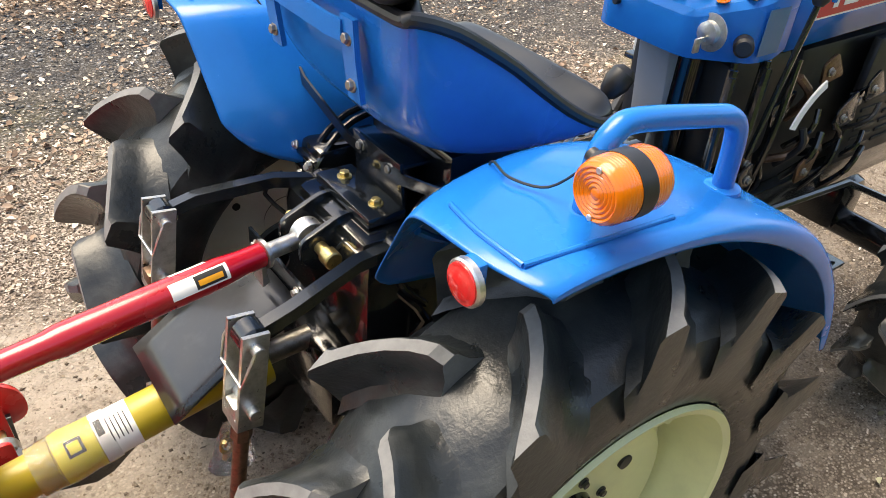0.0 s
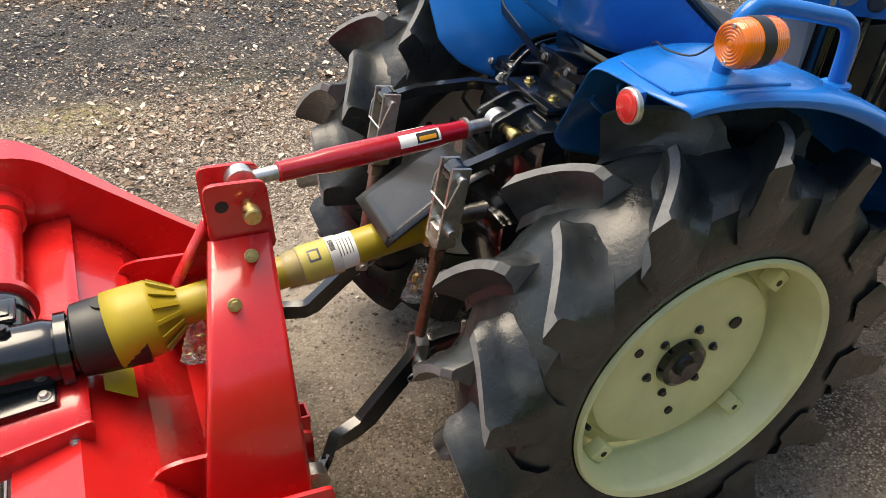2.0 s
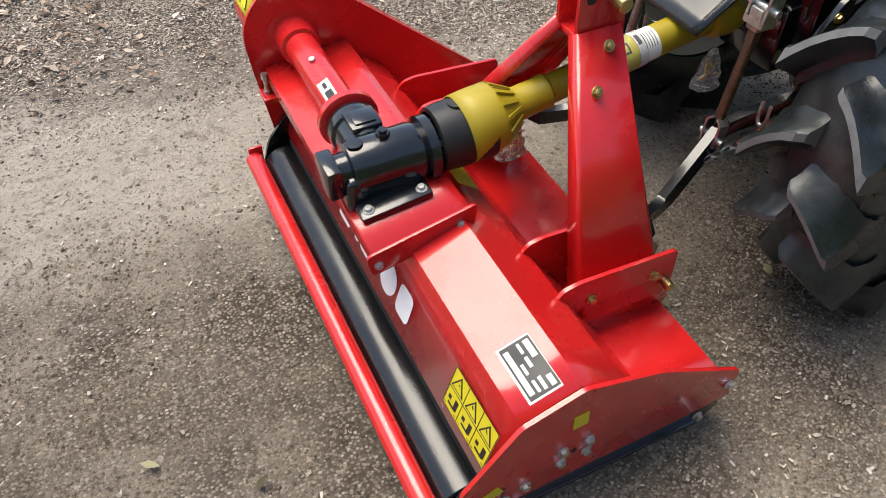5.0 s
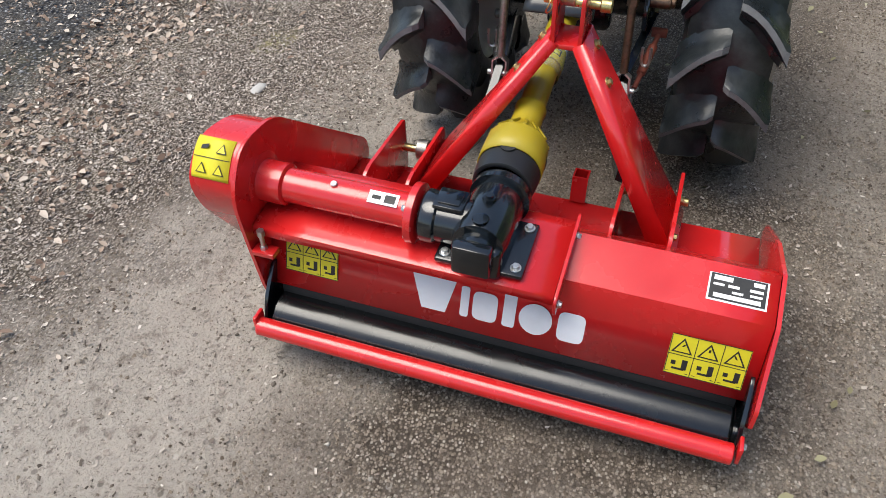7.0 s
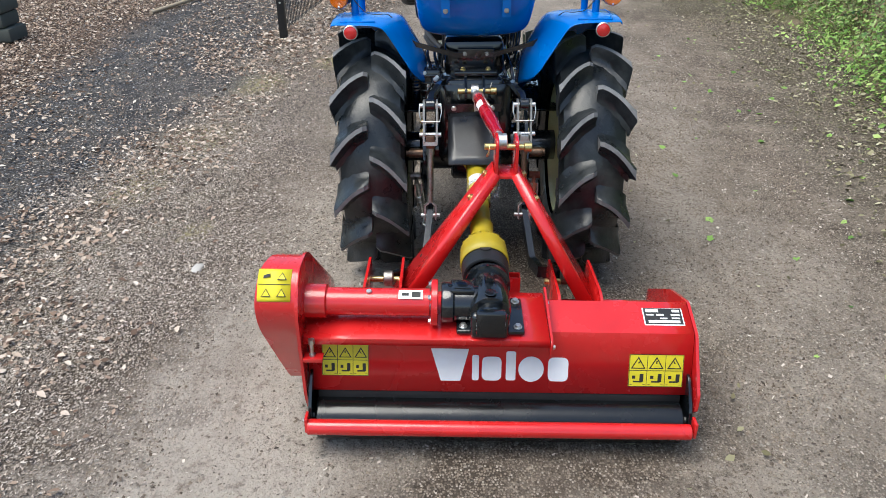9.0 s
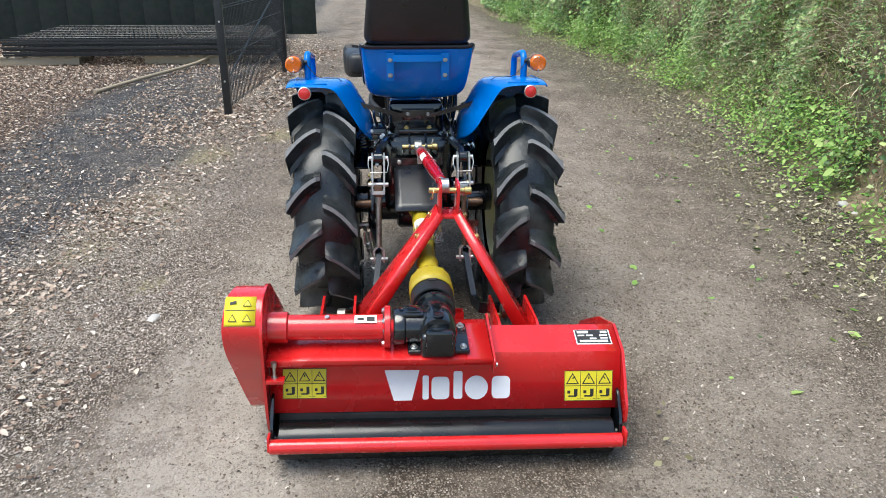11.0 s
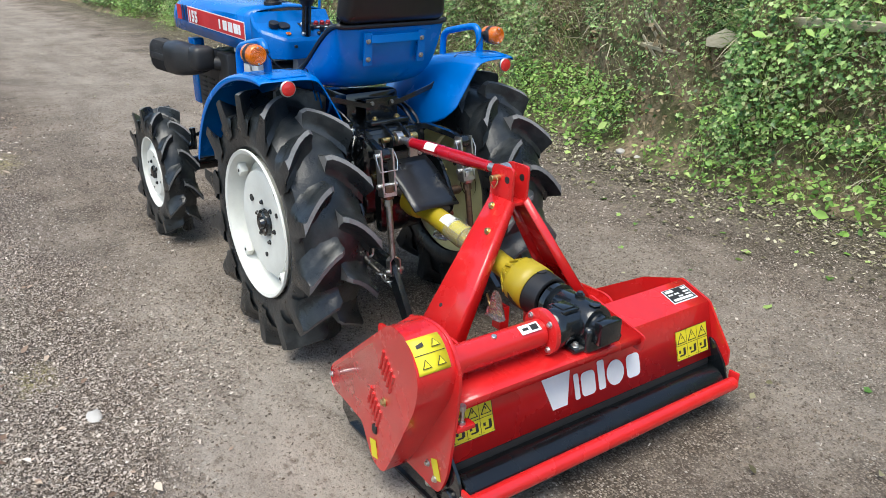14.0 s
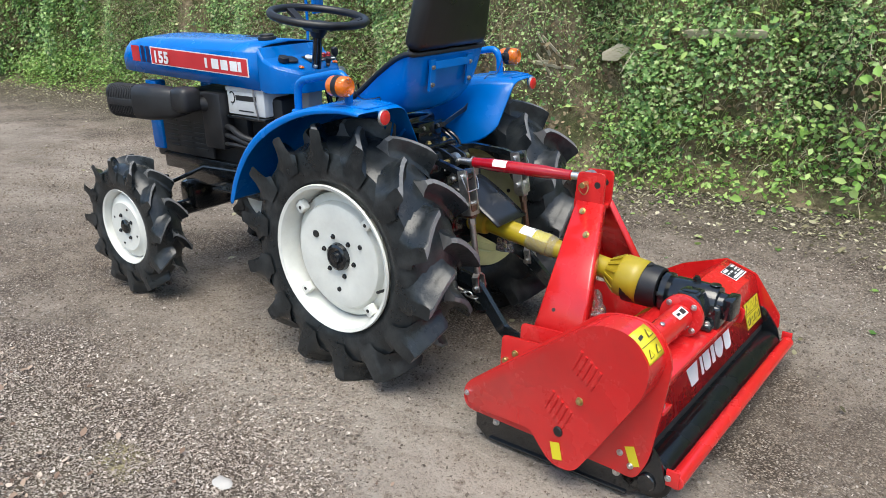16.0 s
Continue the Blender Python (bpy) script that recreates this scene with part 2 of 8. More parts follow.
SOOTY = paint("sooty_black_plastic", (0.016, 0.016, 0.017), 0.4, 0.0, 0.3, (0.06, 0.058, 0.056))
# extra dark and matt: the shade under the deck is in this colour
SHADED_FLAP = paint("shaded_flap_black", (0.006, 0.006, 0.007), 0.8, 0.0, 0.1, (0.03, 0.03, 0.03))
RUST = paint("rusty_red_steel", (0.25, 0.06, 0.035), 0.6, 0.0, 0.4, (0.12, 0.07, 0.05))
ZINC = metal("zinc_plate", (0.62, 0.62, 0.6), 0.35, 0.45)
BRASSY = metal("yellow_zinc", (0.6, 0.47, 0.2), 0.32, 0.4)
STEEL = metal("worn_steel", (0.35, 0.33, 0.3), 0.4, 0.6)
BROWN_STEEL = metal("brown_toned_steel", (0.2, 0.13, 0.09), 0.45, 0.6)
GREY_SHEET = paint("grey_black_rubber_sheet", (0.010, 0.011, 0.013), 0.3, 0.3, 0.35, (0.05, 0.05, 0.053))
VINYL = paint("black_vinyl", (0.010, 0.010, 0.011), 0.32, 0.0, 0.1, (0.05, 0.05, 0.05))
DECAL_YELLOW = paint("yellow_label", (0.66, 0.56, 0.02), 0.4, 0.0, 0.05)
# print, and solid discs or strips painted for the shade inside holes and slots
PRINT_HOLE_BLACK = paint("black_print_and_holes", (0.015, 0.015, 0.015), 0.5, 0.0, 0.05)
DECAL_WHITE = paint("white_print", (0.78, 0.78, 0.76), 0.45, 0.0, 0.08)
DECAL_RED = paint("red_print", (0.55, 0.03, 0.035), 0.4, 0.1, 0.05)
DECAL_NAVY = paint("navy_print", (0.01, 0.015, 0.08), 0.4, 0.1, 0.05)
SILVER_PRINT = paint("silver_print", (0.74, 0.75, 0.77), 0.35, 0.1, 0.05)
BATTERY = paint("grey_white_plastic", (0.62, 0.63, 0.62), 0.45, 0.0, 0.15)
ORANGE_PRINT = paint("orange_print", (0.7, 0.3, 0.01), 0.45, 0.0, 0.05)


def lens_mat(name, color):
    m = Mat(name, color, 0.12, 0.0, 0.6)
    m.set("Transmission Weight", 0.25)
    m.set("Subsurface Weight", 0.0)
    w = m.node("ShaderNodeTexWave", Scale=90.0)
    m.link(m.where(), w.inputs["Vector"])
    m.bump(w.outputs["Fac"], 0.35, 0.002)
    return m.m


AMBER = lens_mat("amber_lens", (0.88, 0.19, 0.003))
RED_LENS = lens_mat("red_lens", (0.75, 0.03, 0.03))


def rubber():
    m = Mat("tyre_rubber", (0.012, 0.012, 0.013), 0.35, 0.0, 0.1, 0.38)
    stain = m.noise(11, 6, 0.62)
    dust = m.math("MULTIPLY", m.ramp(stain, [(0.47, 0.0), (0.7, 1.0)]), 0.38)
    # blue-teal in the rubber is sky reflection put into the colour; the film is dust
    m.to("Base Color", m.mix(dust, m.mix(m.noise(3, 3), (0.009, 0.0115, 0.013), (0.016, 0.0195, 0.0215)), (0.095, 0.10, 0.10)))
    m.to("Roughness", m.ramp(stain, [(0.35, 0.24), (0.7, 0.46)]))
    m.set("Coat Roughness", 0.25)
    m.set("Coat Weight", 0.15)
    m.bump(m.noise(180, 5), 0.15, 0.001).bump(m.noise(22, 5, 0.65), 0.45, 0.006)
    return m.m


RUBBER = rubber()


def worn_rubber():
    m = Mat("dusty_lug_rubber", (0.13, 0.125, 0.115), 0.75)
    n = m.noise(45, 6, 0.65)
    m.to("Base Color", m.mix(n, (0.07, 0.071, 0.072), (0.21, 0.212, 0.213)))
    m.bump(m.noise(300, 4), 0.3, 0.001)
    return m.m


LUG_DUST = worn_rubber()


def bag_mat():
    m = Mat("clear_plastic_bag", (0.9, 0.9, 0.9), 0.12)
    m.set("Transmission Weight", 0.9), m.set("IOR", 1.25)
    m.bump(m.noise(60, 4), 0.8, 0.01)
    return m.m


BAG = bag_mat()


def ground_mat():
    m = Mat("gravel_track", (0.2, 0.17, 0.14), 0.95, 0.0, 0.0, 0.15)
    big, mid, lump, fine, dust = m.noise(0.9, 5, 0.6), m.noise(4.2, 6, 0.65), m.noise(26, 5, 0.7), m.noise(85, 5, 0.7), m.noise(320, 4, 0.7)
    streak = m.noise(2.6, 5, 0.6, (0.35, 1.6, 1.0))

    def grains(scale, size, stretch=None):
        """Separate pebbles: a mask that is 1 on each, and each one's own grey. Most gaps get a dark colour for shade.
        """
        n = m.node("ShaderNodeTexVoronoi", Scale=scale, Randomness=1.0)
        src = m.where()
        if stretch:
            mp = m.t.nodes.new("ShaderNodeMapping")
            mp.inputs["Scale"].default_value = stretch
            m.link(src, mp.inputs[0])
            src = mp.outputs[0]
        m.link(src, n.inputs["Vector"])
        bw = m.t.nodes.new("ShaderNodeSeparateColor")
        m.link(n.outputs["Color"], bw.inputs[0])
        return m.ramp(n.outputs["Distance"], [(size * 0.7, 1.0), (size, 0.0)]), bw.outputs[0], bw.outputs[1]

    def band(v, a, b):
        n = m.node("ShaderNodeMapRange")
        m.link(v, n.inputs[0])
        n.inputs[1].default_value, n.inputs[2].default_value = a, b
        return n.outputs[0]

    def mul(*a):
        out = a[0]
        for k in a[1:]:
            out = m.math("MULTIPLY", out, k)
        return out

    sep = m.t.nodes.new("ShaderNodeSeparateXYZ")
    m.link(m.where(), sep.inputs[0])
    x, y = sep.outputs[0], sep.outputs[1]
    wob = m.math("ADD", mul(m.math("SUBTRACT", big, 0.5), 1.3), mul(m.math("SUBTRACT", mid, 0.5), 0.8))
    yy = m.math("ADD", y, wob)
    # trodden earth with dust and a few pebbles; pits darkened as their small shadows
    earth = m.ramp(mid, [(0.3, (0.15, 0.12, 0.094)), (0.5, (0.235, 0.19, 0.15)), (0.7, (0.33, 0.275, 0.22))])
    earth = m.mix(m.ramp(streak, [(0.4, 0.0), (0.62, 0.55)]), earth, (0.385, 0.33, 0.27))
    earth = m.mix(m.ramp(lump, [(0.36, 0.85), (0.46, 0.0)]), earth, (0.085, 0.065, 0.048))
    earth = m.mix(m.ramp(fine, [(0.38, 0.85), (0.46, 0.0)]), earth, (0.07, 0.054, 0.041))
    earth = m.mix(m.ramp(dust, [(0.53, 0.0), (0.64, 0.55)]), earth, (0.52, 0.455, 0.385))
    on, grey, pick = grains(125, 0.55, (1.0, 1.25, 1.0))
    crumbs = m.mix(on, (0.06, 0.046, 0.035), m.ramp(grey, [(0.0, (0.10, 0.078, 0.06)), (0.5, (0.23, 0.187, 0.147)), (0.88, (0.35, 0.298, 0.242)), (1.0, (0.54, 0.485, 0.41))]))
    earth = m.mix(m.ramp(m.noise(1.9, 5, 0.65), [(0.4, 0.2), (0.6, 0.9)]), earth, crumbs)
    # pale dust in the wheel lines
    soft = m.mix(m.ramp(fine, [(0.34, 0.8), (0.43, 0.0)]), m.mix(mid, (0.34, 0.292, 0.243), (0.52, 0.46, 0.39)), (0.12, 0.096, 0.075))
    soft = m.mix(m.ramp(lump, [(0.33, 0.7), (0.46, 0.0)]), soft, (0.17, 0.136, 0.108))
    aside = mul(band(x, -0.3, -1.4), 0.3)
    left = mul(band(m.math("ABSOLUTE", m.math("SUBTRACT", m.math("ADD", y, mul(wob, 0.35)), m.math("ADD", aside, 0.48))), 0.55, 0.3), m.math("MAXIMUM", mul(band(x, 1.6, 0.2), 0.8), band(x, -0.5, -0.9)))
    right = mul(band(m.math("ABSOLUTE", m.math("ADD", m.math("ADD", y, mul(wob, 0.5)), 1.05)), 0.5, 0.15), 0.4)
    far = mul(band(m.math("ABSOLUTE", m.math("ADD", m.math("ADD", y, mul(wob, 0.6)), 0.35)), 1.0, 0.3), mul(band(x, 1.8, 3.5), 0.4))
    rut = m.math("MAXIMUM", m.math("MAXIMUM", left, right), far)
    c = m.mix(mul(rut, m.ramp(streak, [(0.3, 0.45), (0.55, 1.0)])), earth, soft)
    # trampled chips and plant debris
    on, grey, pick = grains(95, 0.55, (1.0, 1.7, 1.0))
    chips = m.ramp(grey, [(0.0, (0.16, 0.128, 0.104)), (0.5, (0.33, 0.275, 0.228)), (0.9, (0.48, 0.415, 0.355)), (1.0, (0.6, 0.54, 0.47))])
    chips = m.mix(on, (0.085, 0.067, 0.054), chips)
    chips = m.mix(m.ramp(lump, [(0.33, 0.5), (0.46, 0.0)]), chips, (0.09, 0.07, 0.056))
    chips = m.mix(mul(band(yy, 1.1, 1.35), m.ramp(mid, [(0.42, 0.0), (0.56, 0.6)])), chips, m.mix(on, (0.14, 0.115, 0.08), (0.5, 0.445, 0.36)))
    mulch = mul(band(m.math("SUBTRACT", yy, aside), 0.75, 1.0), m.ramp(mid, [(0.3, 0.6), (0.5, 1.0)]))
    c = m.mix(mulch, c, chips)
    # stray pebbles everywhere, pale or dark
    on, grey, pick = grains(48, 0.36)
    c = m.mix(mul(on, m.ramp(pick, [(0.9, 0.0), (0.92, 0.7)])), c, m.ramp(grey, [(0.0, (0.09, 0.075, 0.062)), (0.5, (0.27, 0.235, 0.2)), (1.0, (0.52, 0.475, 0.415))]))
    # yellowish moss in spots
    moss = m.mix(m.ramp(fine, [(0.38, 0.0), (0.58, 1.0)]), (0.15, 0.125, 0.06), (0.44, 0.385, 0.20))
    spot = None
    for px, py, r in ((2.5, 1.42, 0.34), (1.3, 1.46, 0.36), (0.68, 1.62, 0.3), (0.17, 1.18, 0.12), (-0.26, 2.05, 0.3), (-0.9, 1.75, 0.3), (3.1, 0.95, 0.3)):
        dx, dy = m.math("SUBTRACT", x, px), m.math("SUBTRACT", y, py)
        d = m.math("SQRT", m.math("ADD", mul(dx, dx), mul(mul(dy, dy), 2.2)))
        k = band(m.math("ADD", d, mul(m.math("SUBTRACT", mid, 0.5), 0.5)), r, 0.35 * r)
        spot = k if spot is None else m.math("MAXIMUM", spot, k)
    c = m.mix(mul(spot, m.ramp(lump, [(0.4, 0.15), (0.56, 0.85)])), c, moss)
    # dark chippings, then leaf mould
    on, grey, pick = grains(75, 0.5)
    dark = m.mix(on, (0.028, 0.029, 0.032), m.ramp(grey, [(0.0, (0.045, 0.046, 0.05)), (0.6, (0.105, 0.107, 0.113)), (0.88, (0.2, 0.2, 0.2)), (1.0, (0.44, 0.42, 0.39))]))
    yard = m.math("ADD", m.math("ADD", y, mul(wob, 0.45)), mul(band(x, 0.2, 2.2), 0.28))
    c = m.mix(mul(band(yard, 1.72, 1.98), m.ramp(mid, [(0.35, 0.95), (0.66, 0.65)])), c, dark)
    on, grey, pick = grains(60, 0.6)
    mould = m.mix(on, (0.035, 0.024, 0.017), m.ramp(grey, [(0.0, (0.06, 0.04, 0.03)), (0.5, (0.17, 0.115, 0.085)), (1.0, (0.46, 0.37, 0.29))]))
    c = m.mix(band(yard, 3.0, 3.4), c, mould)
    # verge below the bank
    on, grey, pick = grains(70, 0.55, (1.0, 1.8, 1.0))
    verge = m.mix(on, (0.05, 0.043, 0.028), m.ramp(grey, [(0.0, (0.08, 0.066, 0.044)), (0.6, (0.19, 0.162, 0.112)), (1.0, (0.42, 0.37, 0.28))]))
    c = m.mix(mul(band(yy, -1.7, -2.25), 0.85), c, verge)
    m.to("Base Color", c)
    m.bump(mid, 0.5, 0.03).bump(lump, 1.0, 0.02).bump(fine, 1.0, 0.011).bump(dust, 0.5, 0.003)
    return m.m


GROUND = ground_mat()


def island_mat(name, stops, rough=0.6, spec=0.3, bump=0.0, transmit=0.0):
    m = Mat(name, stops[0][1], rough, 0.0, 0.0, spec)
    g = m.t.nodes.new("ShaderNodeNewGeometry")
    c = m.ramp(g.outputs["Random Per Island"], stops)
    c = m.mix(m.math("MULTIPLY", m.noise(40, 4), 0.5), c, (0.03, 0.03, 0.02), "MIX") if bump else c
    m.to("Base Color", c)
    if transmit:
        m.set("Transmission Weight", 0.0)
        m.set("Subsurface Weight", 0.0)
        tr = m.t.nodes.new("ShaderNodeBsdfTranslucent")
        m.link(c, tr.inputs[0])
        mx = m.t.nodes.new("ShaderNodeMixShader")
        mx.inputs[0].default_value = transmit
        out = m.t.nodes["Material Output"]
        m.link(m.b.outputs[0], mx.inputs[1]), m.link(tr.outputs[0], mx.inputs[2]), m.link(mx.outputs[0], out.inputs[0])
    return m.m


STONES = island_mat("loose_stones", [(0.0, (0.07, 0.056, 0.045)), (0.4, (0.18, 0.147, 0.118)), (0.9, (0.29, 0.247, 0.2)), (1.0, (0.48, 0.43, 0.365))], 0.9, 0.15)
CRUMBS = island_mat("earth_crumbs", [(0.0, (0.075, 0.058, 0.044)), (0.5, (0.17, 0.136, 0.106)), (1.0, (0.275, 0.23, 0.182))], 0.95, 0.1)
DARK_STONES = island_mat("dark_chippings", [(0.0, (0.02, 0.021, 0.024)), (0.6, (0.075, 0.077, 0.083)), (0.85, (0.18, 0.18, 0.185)), (1.0, (0.42, 0.41, 0.4))], 0.8, 0.3)
# leaf tones raised to stand in for dappled sun on the yard
DEAD_LEAVES = island_mat("dead_leaves", [(0.0, (0.075, 0.05, 0.037)), (0.25, (0.21, 0.14, 0.10)), (0.55, (0.4, 0.3, 0.225)), (0.85, (0.58, 0.48, 0.385)), (1.0, (0.72, 0.64, 0.55))], 0.75, 0.25, 0.0, 0.15)
IVY = island_mat("ivy_leaves", [(0.0, (0.035, 0.085, 0.028)), (0.25, (0.11, 0.23, 0.06)), (0.6, (0.27, 0.45, 0.135)), (0.88, (0.5, 0.66, 0.26)), (1.0, (0.58, 0.57, 0.33))], 0.36, 0.5, 0.0, 0.35)
WEED = island_mat("weed_leaves", [(0.0, (0.08, 0.18, 0.035)), (0.5, (0.25, 0.44, 0.09)), (1.0, (0.48, 0.62, 0.2))], 0.45, 0.4, 0.0, 0.3)
GRASS = island_mat("grass_blades", [(0.0, (0.07, 0.13, 0.03)), (0.45, (0.25, 0.36, 0.09)), (0.75, (0.48, 0.5, 0.22)), (1.0, (0.7, 0.63, 0.42))], 0.55, 0.35, 0.0, 0.3)
SCRAPS = island_mat("verge_scraps", [(0.0, (0.06, 0.055, 0.03)), (0.35, (0.19, 0.17, 0.095)), (0.7, (0.35, 0.33, 0.2)), (1.0, (0.55, 0.52, 0.36))], 0.8, 0.2, 0.0, 0.15)
BANK_LEAVES = island_mat("brown_bank_leaves", [(0.0, (0.07, 0.045, 0.025)), (0.5, (0.22, 0.155, 0.09)), (1.0, (0.42, 0.33, 0.2))], 0.8, 0.2, 0.0, 0.15)
STRAW = island_mat("dry_stalks", [(0.0, (0.2, 0.15, 0.09)), (0.6, (0.42, 0.35, 0.23)), (1.0, (0.68, 0.6, 0.45))], 0.7, 0.2)


def soil_mat():
    m = Mat("bank_soil", (0.1, 0.07, 0.045), 0.95, 0.0, 0.0, 0.2)
    n, f = m.noise(4, 6, 0.65), m.noise(30, 6, 0.7)
    c = m.mix(m.ramp(n, [(0.4, 0.0), (0.62, 1.0)]), (0.10, 0.11, 0.045), (0.3, 0.23, 0.155))
    m.to("Base Color", m.mix(m.ramp(f, [(0.35, 0.7), (0.6, 0.0)]), c, (0.025, 0.02, 0.012)))
    m.bump(n, 0.5, 0.08).bump(f, 0.6, 0.02)
    return m.m


SOIL = soil_mat()


def wood_mat():
    m = Mat("weathered_wood", (0.33, 0.26, 0.17), 0.8)
    m.to("Base Color", m.mix(m.noise(30, 5, 0.6, (1, 8, 8)), (0.18, 0.13, 0.08), (0.5, 0.42, 0.3)))
    m.bump(m.noise(90, 5), 0.3, 0.002)
    return m.m


WOOD = wood_mat()


def pale_wood_mat():
    m = Mat("bleached_wood", (0.5, 0.45, 0.33), 0.85)
    m.to("Base Color", m.mix(m.noise(24, 5, 0.65, (1, 6, 6)), (0.26, 0.23, 0.14), (0.62, 0.56, 0.42)))
    m.bump(m.noise(90, 5), 0.4, 0.003)
    return m.m


PALE_WOOD = pale_wood_mat()
CHIPS = island_mat("mulch_chips", [(0.0, (0.06, 0.047, 0.038)), (0.25, (0.2, 0.162, 0.133)), (0.7, (0.37, 0.312, 0.26)), (0.95, (0.52, 0.455, 0.39)), (1.0, (0.66, 0.6, 0.52))], 0.9, 0.15)
CONCRETE = paint("old_concrete", (0.07, 0.075, 0.065), 0.9, 0.0, 0.5, (0.04, 0.05, 0.03))
FENCE_BLACK = paint("black_fence_coating", (0.012, 0.013, 0.014), 0.45, 0.1, 0.15, (0.05, 0.05, 0.05))
# dark olive boards, near black because their deep shade is in the colour
SHADED_WALL = paint("shaded_green_boards", (0.016, 0.022, 0.017), 0.8, 0.0, 0.5, (0.03, 0.035, 0.025))
GREY_PIPE = paint("grey_pipe", (0.3, 0.31, 0.32), 0.5, 0.0, 0.3)

M10, M8, M6 = hexbolt(0.0078, 0.007), hexbolt(0.0062, 0.0055), hexbolt(0.005, 0.0045)
for _m in (M10, M8, M6):
    _m.materials.append(ZINC)
Y10 = M10.copy()
Y10.materials[0] = BRASSY
Y8 = M8.copy()
Y8.materials[0] = BRASSY
K8 = M8.copy()
K8.materials[0] = STEEL


def bolts(parent, me, axis, places, name="bolt"):
    for i, p in enumerate(places):
        shared(name, me, parent, p, axis, 0.7 * i)


# ---- ground and surroundings ----
RNG = np.random.default_rng(7)


def bank_foot(x):
    """Where the bank's foot runs, as y over x."""
    return -2.62 - 0.14 * np.clip(x - 0.6, 0, 4.4) + 0.08 * np.clip(x - 6.5, 0, 9) + 0.05 * np.sin(1.3 * x + 0.6) + 0.035 * np.sin(3.1 * x) + 0.05 * np.clip(-0.8 - x, 0, 4)


def relief(x, y):
    return 0.006 * np.sin(2.1 * x + 0.7) * np.sin(1.7 * y) + 0.004 * np.sin(5.3 * x) * np.sin(4.1 * y + 1.0) - 0.006 - 0.027 * np.clip(0.45 - y, 0, 1)


def build_ground():
    def axis(lo, hi, step, far):
        near = np.arange(lo, hi + 1e-6, step)
        out = [far * k for k in (0.03, 0.08, 0.2, 0.5, 1.0)]
        return np.concatenate([-np.array(out[::-1]) + lo, near, np.array(out) + hi])
    xs, ys = axis(-4, 12, 0.1, 1500), axis(-4, 7, 0.1, 1500)
    X, Y = np.meshgrid(xs, ys, indexing="ij")
    near = (np.abs(X) < 20) & (np.abs(Y) < 20)
    Z = np.where(near, relief(X, Y) + RNG.normal(0, 0.0012, X.shape), -0.035)
    n, k = X.shape
    i = np.arange(n * k).reshape(n, k)
    F = np.stack([i[:-1, :-1], i[1:, :-1], i[1:, 1:], i[:-1, 1:]], -1).reshape(-1, 4)
    cloud("ground", np.stack([X, Y, Z], -1).reshape(-1, 3), F, GROUND, "compacted brown gravel track with leaf litter and dark chippings beside it", "ground", "structure", True)


build_ground()


def scatter_stones(name, n, xr, yr, size, material, label, keep=None):
    """Small irregular stones, eight faces each, half sunk."""
    x, y = RNG.uniform(*xr, n), RNG.uniform(*yr, n)
    if keep is not None:
        k = keep(x, y)
        x, y = x[k], y[k]
    n = len(x)
    s = size[0] * (size[1] / size[0]) ** (RNG.random(n) ** 2.2)
    octa = np.array([[1, 0, 0], [0, 1, 0], [-1, 0, 0], [0, -1, 0], [0, 0, 1], [0, 0, -1]], float)
    f = np.array([[0, 1, 4], [1, 2, 4], [2, 3, 4], [3, 0, 4], [1, 0, 5], [2, 1, 5], [3, 2, 5], [0, 3, 5]])
    v = octa[None] * RNG.uniform(0.6, 1.25, (n, 6, 1)) + RNG.normal(0, 0.16, (n, 6, 3))
    v[:, :, 2] *= 0.62
    a = RNG.uniform(0, 6.28, n)
    c, d = np.cos(a)[:, None], np.sin(a)[:, None]
    px, py = v[:, :, 0] * c - v[:, :, 1] * d, v[:, :, 0] * d + v[:, :, 1] * c
    P = np.stack([px * s[:, None] + x[:, None], py * s[:, None] + y[:, None], v[:, :, 2] * s[:, None] + (relief(x, y) + 0.12 * s)[:, None]], -1)
    F = (f[None] + 6 * np.arange(n)[:, None, None]).reshape(-1, 3)
    cloud(name, P.reshape(-1, 3), F, material, label, "gravel")


def on_track(x, y):
    return (y > bank_foot(x) - 0.1) & (RNG.random(len(x)) < np.clip(0.16 + 0.3 * np.abs(y + 0.2) + 0.15 * np.sin(1.9 * x + y) * np.sin(2.7 * y), 0.05, 1))


scatter_stones("gravel", 90000, (-2.6, 3.2), (-2.9, 1.8), (0.0018, 0.0075), STONES, "fine tan and grey gravel lying on the track", on_track)
scatter_stones("gravel", 16000, (2.0, 10.0), (-3.0, 1.6), (0.003, 0.013), STONES, "fine tan and grey gravel lying on the track", on_track)
scatter_stones("chippings", 60000, (-2.2, 7.5), (0.9, 4.2), (0.0025, 0.013), DARK_STONES, "dark grey stone chippings beside the track", lambda x, y: RNG.random(len(x)) < np.clip((y + 0.3 * np.sin(2 * x) + 0.2 * np.sin(5.1 * x + 2 * y) - 1.7) * 1.4, 0.0, 1) * np.where(y > 3, 0.4, 1))


